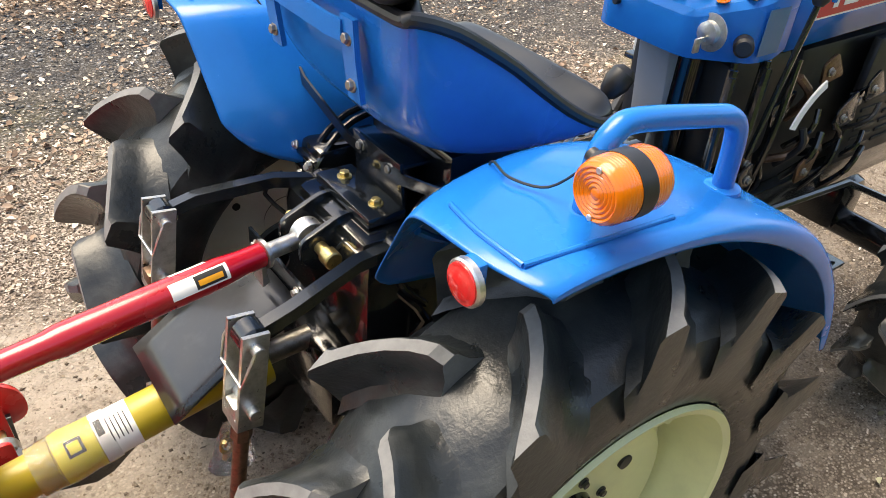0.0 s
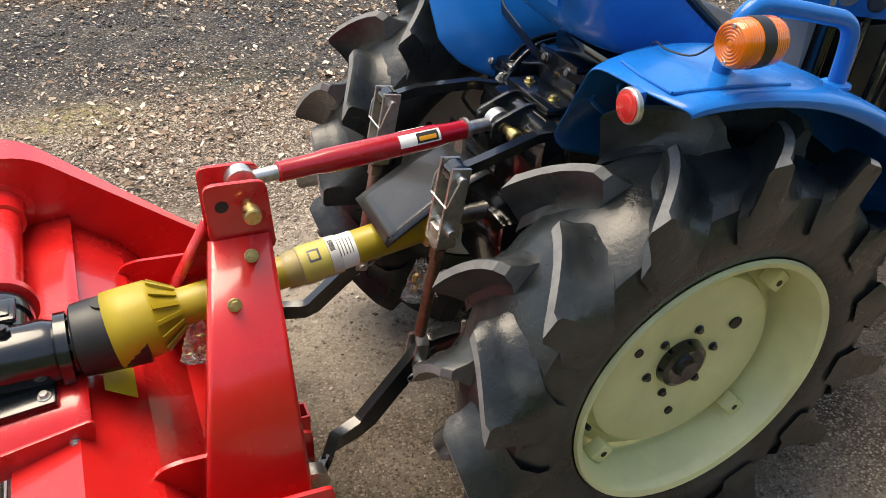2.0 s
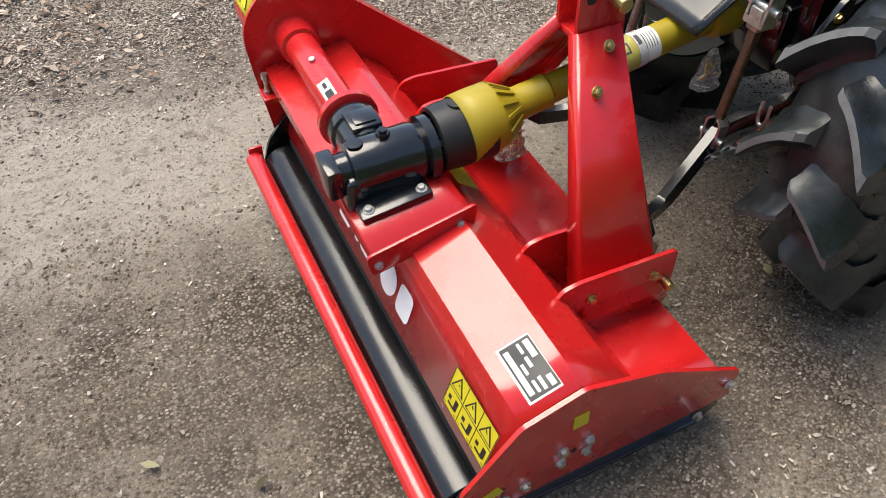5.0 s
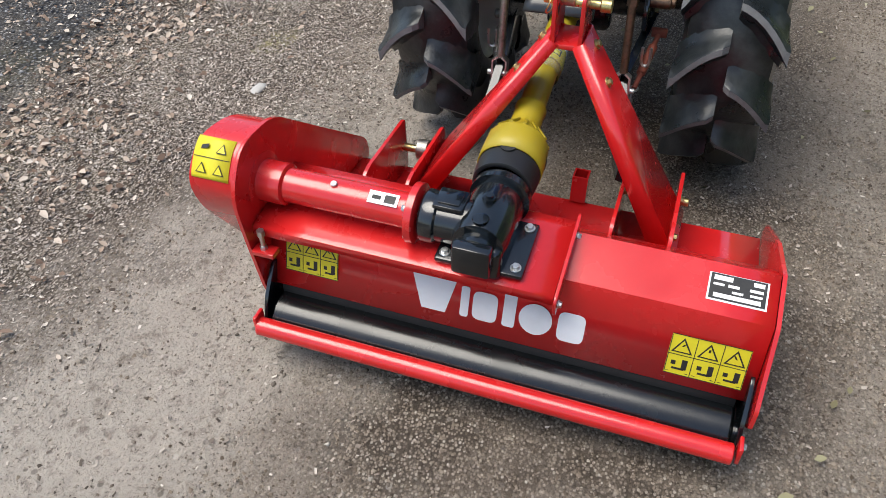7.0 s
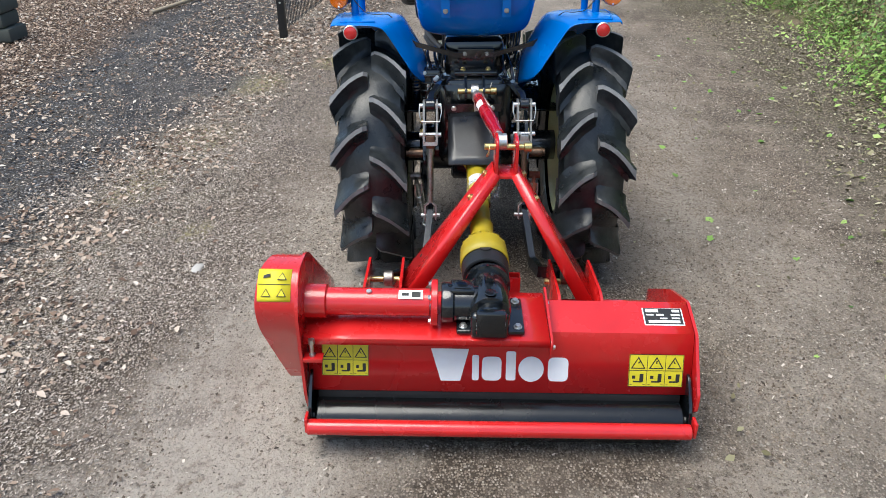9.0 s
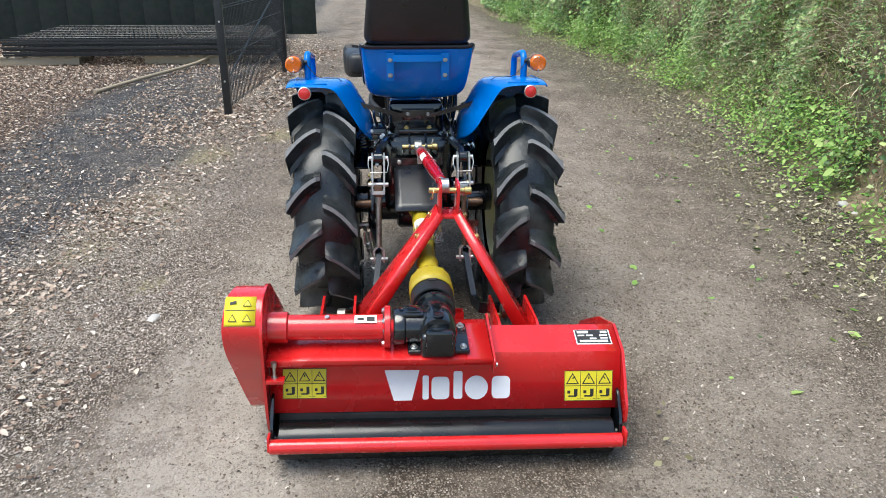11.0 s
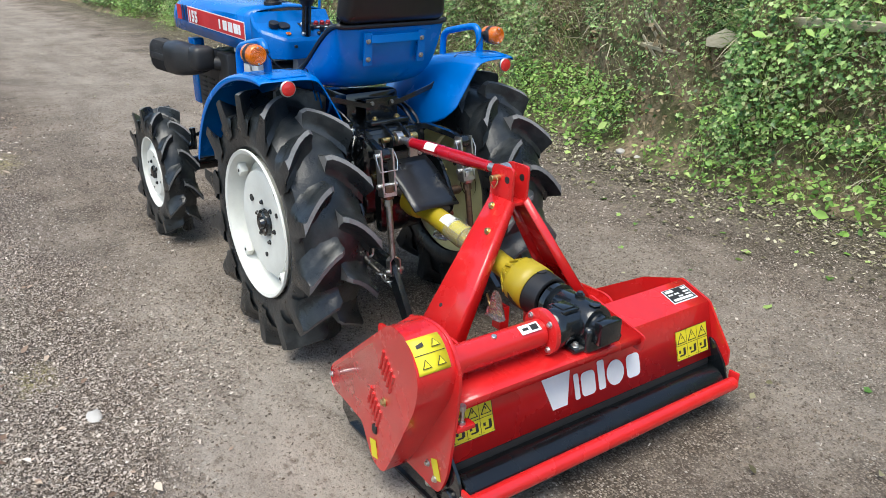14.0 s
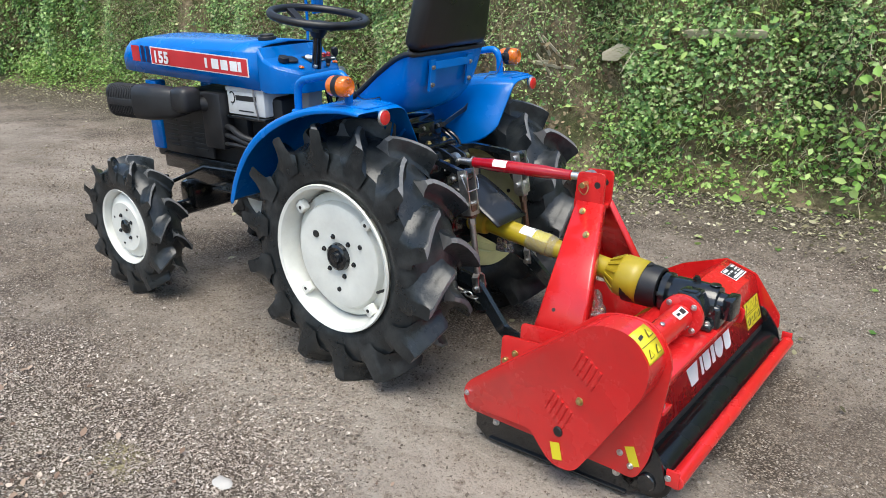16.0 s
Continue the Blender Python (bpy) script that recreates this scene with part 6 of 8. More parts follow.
def seat():
    mid = [(0.215, 0.862), (0.185, 0.851), (0.13, 0.842), (0.06, 0.838), (-0.01, 0.84), (-0.075, 0.856), (-0.112, 0.895), (-0.132, 0.945), (-0.143, 1.0), (-0.149, 1.05)]
    rim_ = [(0.215, 0.865), (0.19, 0.867), (0.15, 0.88), (0.10, 0.908), (0.05, 0.943), (0.0, 0.98), (-0.05, 1.012), (-0.095, 1.038), (-0.13, 1.052), (-0.149, 1.056)]
    wid = [0.182, 0.194, 0.199, 0.2, 0.2, 0.2, 0.203, 0.205, 0.204, 0.198]

    def rows(inset, raise_):
        out = []
        for (x, z), (ex, ez), w in zip(mid, rim_, wid):
            up = raise_ * V(1.0, 0, 1.0) if z > 0.86 and x < 0 else V(0, 0, raise_ * 1.2)
            c, e = V(x, 0, z) + up, V(ex, 0, ez)
            row = []
            for k, b in ((-1, 1.0), (-0.985, 0.68), (-0.945, 0.33), (-0.85, 0.1), (-0.5, 0.0), (0, -0.01), (0.5, 0.0), (0.85, 0.1), (0.945, 0.33), (0.985, 0.68), (1, 1.0)):
                row.append(c.lerp(e, b) + V(0, k * (w - inset), 0))
            out.append(row)
        return out

    bm = bmesh.new()
    outer = rows(0, 0)
    sheet(bm, outer)
    st = part("seat", bm, BLUE, tractor, "blue steel bucket seat with black padding", 60)
    solid(st, 0.004, 0.0)
    sub = st.modifiers.new("round", "SUBSURF")
    sub.levels = sub.render_levels = 2
    bm = bmesh.new()
    sheet(bm, rows(0.008, 0.028))
    cu = part("cushion", bm, VINYL, st, "black vinyl seat cushion", 60)
    solid(cu, 0.012, 0.0)
    sub = cu.modifiers.new("round", "SUBSURF")
    sub.levels = sub.render_levels = 2
    bm = bmesh.new()
    edge = [r[0] for r in outer] + outer[-1][1:-1] + [r[-1] for r in outer[::-1]]
    tube(bm, edge, 0.0085, 10, 2)
    part("piping", bm, VINYL, st, "black rubber edge trim")
    # backrest
    bm = bmesh.new()
    box(bm, (0, 0, 0), (0.066, 0.385, 0.34), None, 0.03, 5)
    for v in bm.verts:
        k = 1 - 0.22 * max(0, v.co.z / 0.17) ** 2
        v.co.y *= k
        v.co.x += 0.5 * v.co.y ** 2
    rot = Matrix.Rotation(radians(-12), 3, "Y")
    for v in bm.verts:
        v.co = rot @ v.co + V(-0.19, 0, 1.225)
    part("backrest", bm, VINYL, st, "black vinyl backrest cushion", 60)
    # bracket on the back of the pan
    for s in (1, -1):
        bm = bmesh.new()
        bar(bm, [(-0.161, s * 0.1, 1.03), (-0.157, s * 0.1, 0.985), (-0.149, s * 0.1, 0.93)], 0.028, 0.007, (0, 1, 0), 0.002)
        br = part("back_strap", bm, BLUE, st)
        shared("bolt", K8, br, (-0.161, s * 0.1, 1.006), (-1, 0, 0.1))
        shared("bolt", K8, br, (-0.155, s * 0.1, 0.95), (-1, 0, 0.1))
    bm = bmesh.new()
    bar(bm, [(-0.163, 0.09, 1.012), (-0.168, 0.065, 1.012), (-0.168, -0.065, 1.012), (-0.163, -0.09, 1.012)], 0.024, 0.006, (0, 0, 1), 0.0015)
    part("cross_strap", bm, BLUE, st)
    # pedestal, upright bracket plate and the two straps to the mudguards
    bm = bmesh.new()
    box(bm, (0.09, 0, 0.735), (0.19, 0.21, 0.17), None, 0.015)
    part("seat_pedestal", bm, CAST, st)
    bm = bmesh.new()
    box(bm, (-0.054, -0.004, 0.763), (0.007, 0.125, 0.085), Matrix.Rotation(radians(-6), 3, "Y"), 0.002)
    box(bm, (-0.028, -0.004, 0.797), (0.055, 0.125, 0.007), None, 0.002)
    br = part("seat_bracket", bm, BLACK_PAINT, st, "black seat bracket plate with brass bolts")
    shared("bolt", K8, br, (-0.060, 0.036, 0.787), (-1, 0, 0.1))
    shared("bolt", K8, br, (-0.060, -0.042, 0.786), (-1, 0, 0.1))
    for s in (1, -1):
        bm = bmesh.new()
        bar(bm, [(-0.062, s * 0.03, 0.783), (-0.064, s * 0.07, 0.786), (-0.066, s * 0.20, 0.823), (-0.062, s * 0.232, 0.837)], 0.016, 0.004, (0, 0, 1), 0.001)
        strap = part("strap", bm, BLACK_PAINT, st)
        shared("bolt", K8, strap, (-0.067, s * 0.226, 0.835), (-1, 0, 0))


seat()


def body():
    t = tractor
    # bonnet
    def sec(x, w, top, low):
        return [(x, -w, low), (x, -w - 0.002, (top + low) / 2), (x, -w + 0.004, top - 0.03), (x, -w + 0.03, top - 0.006), (x, -w + 0.07, top), (x, 0, top + 0.006), (x, w - 0.07, top), (x, w - 0.03, top - 0.006), (x, w - 0.004, top - 0.03), (x, w + 0.002, (top + low) / 2), (x, w, low)]
    bm = bmesh.new()
    sheet(bm, [sec(*q) for q in ((0.632, 0.163, 1.052, 0.884), (0.80, 0.168, 1.055, 0.892), (1.1, 0.178, 1.06, 0.904), (1.40, 0.188, 1.06, 0.916), (1.48, 0.188, 1.048, 0.92), (1.512, 0.183, 1.02, 0.922))])
    R = [v for v in bm.verts if v.co.x > 1.511]
    bm.faces.new(sorted(R, key=lambda v: math.atan2(v.co.z - 0.97, v.co.y)))
    h = part("bonnet", bm, BLUE, t, "blue sheet-metal bonnet with red side decals", 40)
    solid(h, 0.004, -1.0)
    bm = bmesh.new()
    cyl(bm, (0.735, 0.02, 1.056), (0.735, 0.02, 1.072), 0.036, n=32, bevel=0.003)
    cyl(bm, (0.735, 0.02, 1.07), (0.735, 0.02, 1.08), 0.028, n=32, bevel=0.003)
    part("fuel_cap", bm, BLACK_PLASTIC, h)
    for i in range(7):
        bm = bmesh.new()
        box(bm, (0.84 + 0.016 * i, -0.06, 1.061), (0.006, 0.07, 0.003), None, 0.001)
        part("vent_slot", bm, PRINT_HOLE_BLACK, h)
    for s in (1, -1):
        def side(x, z, lift=0.004):
            w = 0.163 + (0.188 - 0.163) * (x - 0.632) / 0.768
            return V(x, s * (w + 0.002 + lift), z)

        def strip(x0, x1, z0a, z1a, z0b, z1b, mat, name, lift, label="", parent=h):
            bm = bmesh.new()
            q = [side(x0, z0a, lift), side(x1, z0b, lift), side(x1, z1b, lift), side(x0, z1a, lift)]
            lo = [bm.verts.new(p) for p in q]
            hi = [bm.verts.new(p + V(0, s * 0.0008, 0)) for p in q]
            skin(bm, lo, hi)
            bm.faces.new(lo[::-1]), bm.faces.new(hi)
            return part(name, bm, mat, parent, label)

        def zz(x, k):
            lo, hi = 0.935 + 0.028 * (x - 0.69) / 0.7, 0.998 + 0.03 * (x - 0.69) / 0.7
            return lo + (hi - lo) * k

        def quad(x0, x1, k0, k1, mat, name, lift, label="", parent=h):
            return strip(x0, x1, zz(x0, k0), zz(x0, k1), zz(x1, k0), zz(x1, k1), mat, name, lift, label, parent)

        d = quad(0.682, 1.295, -0.06, 1.06, DECAL_WHITE, "side_decal", 0.0005, "red side decal edged in white with plain white shapes")
        quad(0.688, 1.289, 0.0, 1.0, DECAL_RED, "decal_field", 0.0016, "", d)
        quad(1.375, 1.43, 0.0, 1.0, DECAL_RED, "decal_end", 0.0005)
        for x in (1.305, 1.34):
            quad(x, x + 0.022, 0.0, 1.04, DECAL_NAVY, "decal_stripe", 0.0005)
        for k, (x, w) in enumerate(((0.73, 0.018), (0.765, 0.042), (0.82, 0.042), (0.875, 0.042), (0.93, 0.014)) if s > 0 else ((0.93, 0.018), (0.885, 0.042), (0.83, 0.042), (0.775, 0.042), (0.73, 0.014))):
            quad(x - w / 2, x + w / 2, 0.2, 0.8, DECAL_WHITE, "brand_shape", 0.003, "", d)
    # model number, as lettering
    cu = bpy.data.curves.new("number", "FONT")
    cu.body, cu.size, cu.extrude = "155", 0.064, 0.0004
    cu.offset = 0.0028
    cu.space_character = 1.12
    tmp = bpy.data.objects.new("number", cu)
    scene.collection.objects.link(tmp)
    me = bpy.data.meshes.new_from_object(tmp.evaluated_get(bpy.context.evaluated_depsgraph_get()))
    bpy.data.objects.remove(tmp)
    me.materials.clear()
    me.materials.append(DECAL_WHITE)
    num = new("number", me)
    num.parent = h
    num.matrix_basis = Matrix.Translation(V(1.272, 0.1925, 0.9665) - PLACE[h.name]) @ Matrix.Rotation(radians(180 + 1.9), 4, "Z") @ Matrix.Rotation(radians(90), 4, "X") @ Matrix.Rotation(radians(-2.2), 4, "Z")
    # dashboard
    bm = bmesh.new()
    plan = [(0.628, -0.165), (0.628, 0.165), (0.60, 0.165), (0.545, 0.165), (0.458, 0.092), (0.458, -0.092), (0.545, -0.165), (0.60, -0.165)]

    def crown(x):
        return 1.040 if x > 0.61 else 0.952 + 0.35 * (x - 0.458)

    rings = [[bm.verts.new((x, y, 0.878 + 0.012 * (x > 0.61))) for x, y in plan], [bm.verts.new((x, y, crown(x) - 0.010)) for x, y in plan],
             [bm.verts.new((x + (0.008 if x < 0.6 else 0), y * 0.955, crown(x) + 0.002)) for x, y in plan]]
    for a, b in zip(rings, rings[1:]):
        skin(bm, a, b)
    bm.faces.new(rings[0][::-1])
    rim_ = rings[-1]
    bm.faces.new([rim_[0], rim_[1], rim_[2], rim_[7]]), bm.faces.new(rim_[2:8])
    upright = [e for e in bm.edges if (e.verts[0].co.xy - e.verts[1].co.xy).length < 1e-4 and e.verts[0].co.x < 0.59]
    bmesh.ops.bevel(bm, geom=upright, offset=0.02, segments=5, profile=0.5, affect="EDGES")
    bmesh.ops.bevel(bm, geom=[e for e in bm.edges if e.calc_face_angle(0) > 0.3], offset=0.004, segments=2, profile=0.5, affect="EDGES", clamp_overlap=True)
    bmesh.ops.recalc_face_normals(bm, faces=bm.faces)
    d = part("dashboard", bm, BLUE, t, "blue steel dashboard with switches and lamps", 40)
    n = V(-0.35, 0, 1.0).normalized()
    uv = V(1.0, 0, 0.35).normalized()

    def top(y, k, lift=0.0):
        return V(0.53, y, 0.9792) + uv * k + n * (lift + 0.001)

    bm = bmesh.new()
    card(bm, top(-0.080, 0.022), (0, -1, 0), uv, 0.145, 0.056, 0.0, 0.001)
    part("switch_panel", bm, BLACK_PLASTIC, d)
    for i in range(3):
        bm = bmesh.new()
        lathe(bm, top(-0.078 - 0.027 * i, 0.030), n, [(0.0, 0.0105), (0.003, 0.0105), (0.004, 0.0088), (0.012, 0.0085), (0.0145, 0.006), (0.015, 0.0)], 20, False)
        part("push_switch", bm, DEEP_RED, d)
        bm = bmesh.new()
        card(bm, top(-0.079 - 0.028 * i, 0.004, 0.0008), (0, -1, 0), uv, 0.018, 0.006, 0.0, 0.001)
        part("switch_tag", bm, DECAL_WHITE, d)
    for y, k, r, hgt, mat in ((-0.032, 0.030, 0.018, 0.008, DECAL_WHITE), (-0.043, -0.010, 0.008, 0.016, BLACK_PLASTIC), (-0.076, -0.028, 0.010, 0.02, BLACK_PLASTIC), (-0.05, -0.055, 0.007, 0.01, BROWN_STEEL), (-0.111, -0.031, 0.011, 0.005, AMBER),
                              (0.10, 0.03, 0.02, 0.02, BLACK_PLASTIC), (0.069, -0.037, 0.011, 0.005, AMBER), (0.015, -0.055, 0.008, 0.012, ZINC), (0.06, 0.03, 0.026, 0.008, BLACK_PLASTIC)):
        bm = bmesh.new()
        cyl(bm, top(y, k), top(y, k, hgt), r, n=24, bevel=0.002)
        part("instrument", bm, mat, d)
    bm = bmesh.new()
    lathe(bm, (0.480, -0.118, 0.925), (-1, 0, 0), [(0, 0.03), (0.002, 0.03), (0.003, 0.019), (0.012, 0.018), (0.014, 0.012), (0.015, 0.0)], 32, False)
    ig = part("ignition_switch", bm, ZINC, d, "ignition switch with key")
    bm = bmesh.new()
    box(bm, (0.456, -0.122, 0.918), (0.018, 0.004, 0.008), None, 0.001)
    box(bm, (0.446, -0.122, 0.91), (0.014, 0.005, 0.024), None, 0.002)
    part("key", bm, ZINC, ig)
    bm = bmesh.new()
    cyl(bm, (0.46, 0.06, 0.925), (0.448, 0.06, 0.925), 0.006, n=20, bevel=0.001)
    part("knob", bm, BLACK_PLASTIC, d)
    bm = bmesh.new()
    cyl(bm, (0.53, -0.148, 0.91), (0.506, -0.166, 0.91), 0.016, n=20, bevel=0.004)
    part("knob", bm, BLACK_PLASTIC, d)
    bm = bmesh.new()
    card(bm, (0.575, -0.1655, 0.928), (1, 0, 0), (0, 0, 1), 0.055, 0.075, 0.001, 0.001)
    part("instruction_label", bm, paint("faded_label", (0.03, 0.13, 0.24), 0.4, 0.2, 0.1), d)
    # steering
    bm = bmesh.new()
    axis = V(-0.17, 0, 0.985).normalized()
    c = V(0.455, 0, 1.148)
    u, v = V(0, 1, 0), axis.cross(V(0, 1, 0))
    tube(bm, [c + 0.175 * (math.cos(a) * u + math.sin(a) * v) for a in np.linspace(0, 2 * math.pi, 49)[:-1]], 0.0145, 12, 0, True)
    sw = part("steering_wheel", bm, BLACK_PLASTIC, t, "black plastic steering wheel")
    for k in range(3):
        a = 2 * math.pi * k / 3 + 0.5
        bm = bmesh.new()
        e = c + 0.17 * (math.cos(a) * u + math.sin(a) * v)
        m_ = c - axis * 0.045 + 0.04 * (math.cos(a) * u + math.sin(a) * v)
        bar(bm, [m_, (m_ + e) / 2 - axis * 0.008, e], 0.034, 0.012, axis.cross(e - m_), 0.003)
        part("spoke", bm, BLACK_PLASTIC, sw)
    bm = bmesh.new()
    lathe(bm, c - axis * 0.075, axis, [(0, 0.022), (0.02, 0.032), (0.045, 0.045), (0.055, 0.04), (0.058, 0.0)], 28, False)
    part("wheel_hub", bm, BLACK_PLASTIC, sw)
    bm = bmesh.new()
    cyl(bm, c - axis * 0.06, c - axis * 0.24, 0.018, n=20)
    part("steering_column", bm, BLACK_PAINT, sw)
    # chassis, gearbox, axle housings
    bm = bmesh.new()
    box(bm, (0.22, 0, 0.52), (0.66, 0.22, 0.26), None, 0.03)
    tr_ = part("transmission", bm, CAST, t, "black painted transmission housing", 40)
    bm = bmesh.new()
    cyl(bm, (0.0, -0.30, 0.43), (0.0, 0.30, 0.43), 0.055, n=28)
    part("axle_tube", bm, CAST, tr_)
    bm = bmesh.new()
    box(bm, (0.92, 0, 0.50), (0.80, 0.20, 0.16), None, 0.02)
    part("clutch_housing", bm, CAST, tr_)
    bm = bmesh.new()
    box(bm, (-0.02, 0, 0.56), (0.26, 0.26, 0.30), None, 0.03)
    part("differential_case", bm, CAST, tr_)
    bm = bmesh.new()
    cyl(bm, (0.0, -0.2, 0.43), (0.0, 0.2, 0.43), 0.085, n=28, bevel=0.01)
    part("axle_housing", bm, CAST, tr_)
    bm = bmesh.new()
    box(bm, (-0.15, 0, 0.44), (0.06, 0.17, 0.15), None, 0.015)
    part("rear_cover", bm, CAST, tr_)
    bm = bmesh.new()
    cyl(bm, (-0.17, 0, 0.50), (-0.26, 0, 0.495), 0.018, n=16)
    part("power_stub", bm, STEEL, tr_)
    bm = bmesh.new()
    box(bm, (0.535, 0.0, 0.80), (0.05, 0.075, 0.2), Matrix.Rotation(radians(-8), 3, "Y"), 0.012)
    part("column_pedestal", bm, GREY_PIPE, t, "grey steering column pedestal")
    bm = bmesh.new()
    cyl(bm, (0.56, -0.03, 0.64), (0.56, -0.03, 0.86), 0.034, n=24, bevel=0.006)
    part("oil_filter", bm, CAST, t)
    bm = bmesh.new()
    box(bm, (1.0, 0, 0.70), (0.42, 0.24, 0.30), None, 0.02)
    box(bm, (0.68, 0, 0.74), (0.2, 0.22, 0.22), None, 0.02)
    for i in range(5):
        cyl(bm, (0.9 + 0.06 * i, 0.11, 0.66), (0.9 + 0.06 * i, 0.14, 0.66), 0.018, n=12, bevel=0.003)
    box(bm, (1.42, 0, 0.62), (0.16, 0.2, 0.2), None, 0.02)
    part("engine", bm, BLACK_PLASTIC, t, "black engine block", 40)
    for s in (1, -1):
        bm = bmesh.new()
        box(bm, (1.15, s * 0.152, 0.715), (0.34, 0.02, 0.28), None, 0.006)
        pn = part("engine_cover", bm, SOOTY, t, "black slotted side cover")
        for i in range(6):
            for k in range(3):
                bm = bmesh.new()
                box(bm, (1.05 + 0.10 * k, s * 0.1635, 0.61 + 0.022 * i), (0.08, 0.004, 0.008), None, 0.001)
                part("cooling_slot", bm, PRINT_HOLE_BLACK, pn)
        bm = bmesh.new()
        box(bm, (1.37, s * 0.14, 0.73), (0.08, 0.05, 0.30), None, 0.006)
        part("radiator_cheek", bm, BLUE, t)
        bm = bmesh.new()
        box(bm, (0.92, s * 0.13, 0.53), (0.9, 0.03, 0.07), None, 0.005)
        part("frame_rail", bm, BLACK_PAINT, t)
        # footplate
        bm = bmesh.new()
        box(bm, (0.425, s * 0.265, 0.53), (0.63, 0.18, 0.008), None, 0.002)
        for i in range(22):
            for k in range(8):
                box(bm, (0.135 + 0.0275 * i, s * (0.19 + 0.0215 * k), 0.535), (0.016, 0.004, 0.003), Matrix.Rotation(radians(45 if (i + k) % 2 else -45), 3, "Z"))
        part("footplate", bm, BLACK_PAINT, t, "black chequer-plate footboard")
        bm = bmesh.new()
        tube(bm, [(0.45, s * 0.2, 0.6), (0.47, s * 0.23, 0.56), (0.49, s * 0.25, 0.545)], 0.007, 8, 3)
        box(bm, (0.49, s * 0.25, 0.55), (0.05, 0.06, 0.01), None, 0.003)
        part("pedal", bm, BLACK_PAINT, t)
        # drag link
        bm = bmesh.new()
        tube(bm, [(1.2, s * 0.26, 0.46), (1.0, s * 0.2, 0.55), (0.56, s * 0.18, 0.56)], 0.008, 8)
        cyl(bm, (1.2, s * 0.26, 0.40), (1.2, s * 0.26, 0.50), 0.014, n=14, bevel=0.003)
        part("drag_link", bm, BLACK_PAINT, t)
    bm = bmesh.new()
    cyl(bm, (1.285, -0.36, 0.31), (1.285, 0.36, 0.31), 0.035, n=20, bevel=0.006)
    box(bm, (1.285, 0, 0.36), (0.12, 0.24, 0.14), None, 0.03)
    for s in (1, -1):
        cyl(bm, (1.285, s * 0.30, 0.24), (1.285, s * 0.30, 0.44), 0.03, n=20, bevel=0.006)
        box(bm, (1.22, s * 0.29, 0.42), (0.12, 0.05, 0.025), None, 0.006)
    part("front_axle", bm, CAST, t, "black front axle beam")
    # exhaust silencer
    bm = bmesh.new()

    def shell(bm, stations):
        """A body lofted through rounded sections: x, y, z of the middle, half depth, half height."""
        prev = None
        for x, y, z, hd, hh in stations:
            ring = []
            for k in range(28):
                c_, s_ = math.cos(2 * math.pi * k / 28), math.sin(2 * math.pi * k / 28)
                ring.append(bm.verts.new((x, y + hd * math.copysign(abs(c_) ** 0.6, c_), z + hh * math.copysign(abs(s_) ** 0.6, s_))))
            if prev:
                skin(bm, prev, ring)
            else:
                bm.faces.new(ring)
            prev = ring
        bm.faces.new(prev[::-1])

    shell(bm, [(1.435, 0.291, 0.813, 0.030, 0.045), (1.425, 0.291, 0.813, 0.036, 0.052), (1.26, 0.28, 0.814, 0.038, 0.054), (1.255, 0.28, 0.814, 0.053, 0.072), (1.17, 0.275, 0.815, 0.054, 0.072), (1.10, 0.265, 0.817, 0.050, 0.066), (1.05, 0.25, 0.818, 0.044, 0.058), (1.02, 0.235, 0.82, 0.036, 0.048)])
    bmesh.ops.recalc_face_normals(bm, faces=bm.faces)
    lathe(bm, V(1.43, 0.291, 0.805), V(1, 0.06, -0.05), [(0.0, 0.026), (0.02, 0.026), (0.035, 0.016), (0.06, 0.014), (0.06, 0.011), (0.03, 0.011)], 20)
    mf = part("silencer", bm, SOOTY, t, "black exhaust silencer with slotted guard", 40)
    bm = bmesh.new()
    shell(bm, [(1.44, 0.291, 0.813, 0.040, 0.058), (1.432, 0.291, 0.813, 0.049, 0.068), (1.418, 0.29, 0.813, 0.050, 0.070), (1.416, 0.29, 0.813, 0.044, 0.062)])
    box(bm, (1.34, 0.335, 0.813), (0.17, 0.006, 0.03), Matrix.Rotation(radians(3.6), 3, "Z"), 0.002)
    bmesh.ops.recalc_face_normals(bm, faces=bm.faces)
    part("guard_rim", bm, SOOTY, mf, "", 40)
    bm = bmesh.new()
    for i in range(13):
        x = 1.405 - 0.0115 * i
        yc = 0.28 + 0.067 * (x - 1.26)
        for sg in (1, -1):
            tube(bm, [(x, yc + 0.049, 0.814 + sg * 0.014), (x, yc + 0.047, 0.814 + sg * 0.048), (x, yc + 0.036, 0.814 + sg * 0.064), (x, yc + 0.005, 0.814 + sg * 0.069)], 0.003, 6)
    part("guard_ribs", bm, SOOTY, mf)
    bm = bmesh.new()
    tube(bm, [(1.06, 0.26, 0.83), (0.99, 0.22, 0.82), (0.96, 0.15, 0.80), (0.95, 0.1, 0.78)], 0.028, 16, 4)
    box(bm, (1.0, 0.245, 0.835), (0.1, 0.095, 0.10), None, 0.025, 3)
    part("exhaust_elbow", bm, SOOTY, mf)
    # air duct box beside the battery
    bm = bmesh.new()
    box(bm, (0.93, 0.15, 0.745), (0.13, 0.07, 0.23), None, 0.012)
    part("duct_box", bm, BLACK_PLASTIC, t)
    # battery
    bm = bmesh.new()
    box(bm, (0.745, 0.085, 0.83), (0.225, 0.13, 0.105), None, 0.006)
    box(bm, (0.745, 0.085, 0.878), (0.232, 0.136, 0.018), None, 0.004)
    bt = part("battery", bm, BATTERY, t, "pale grey battery with plain dark print")
    bm = bmesh.new()
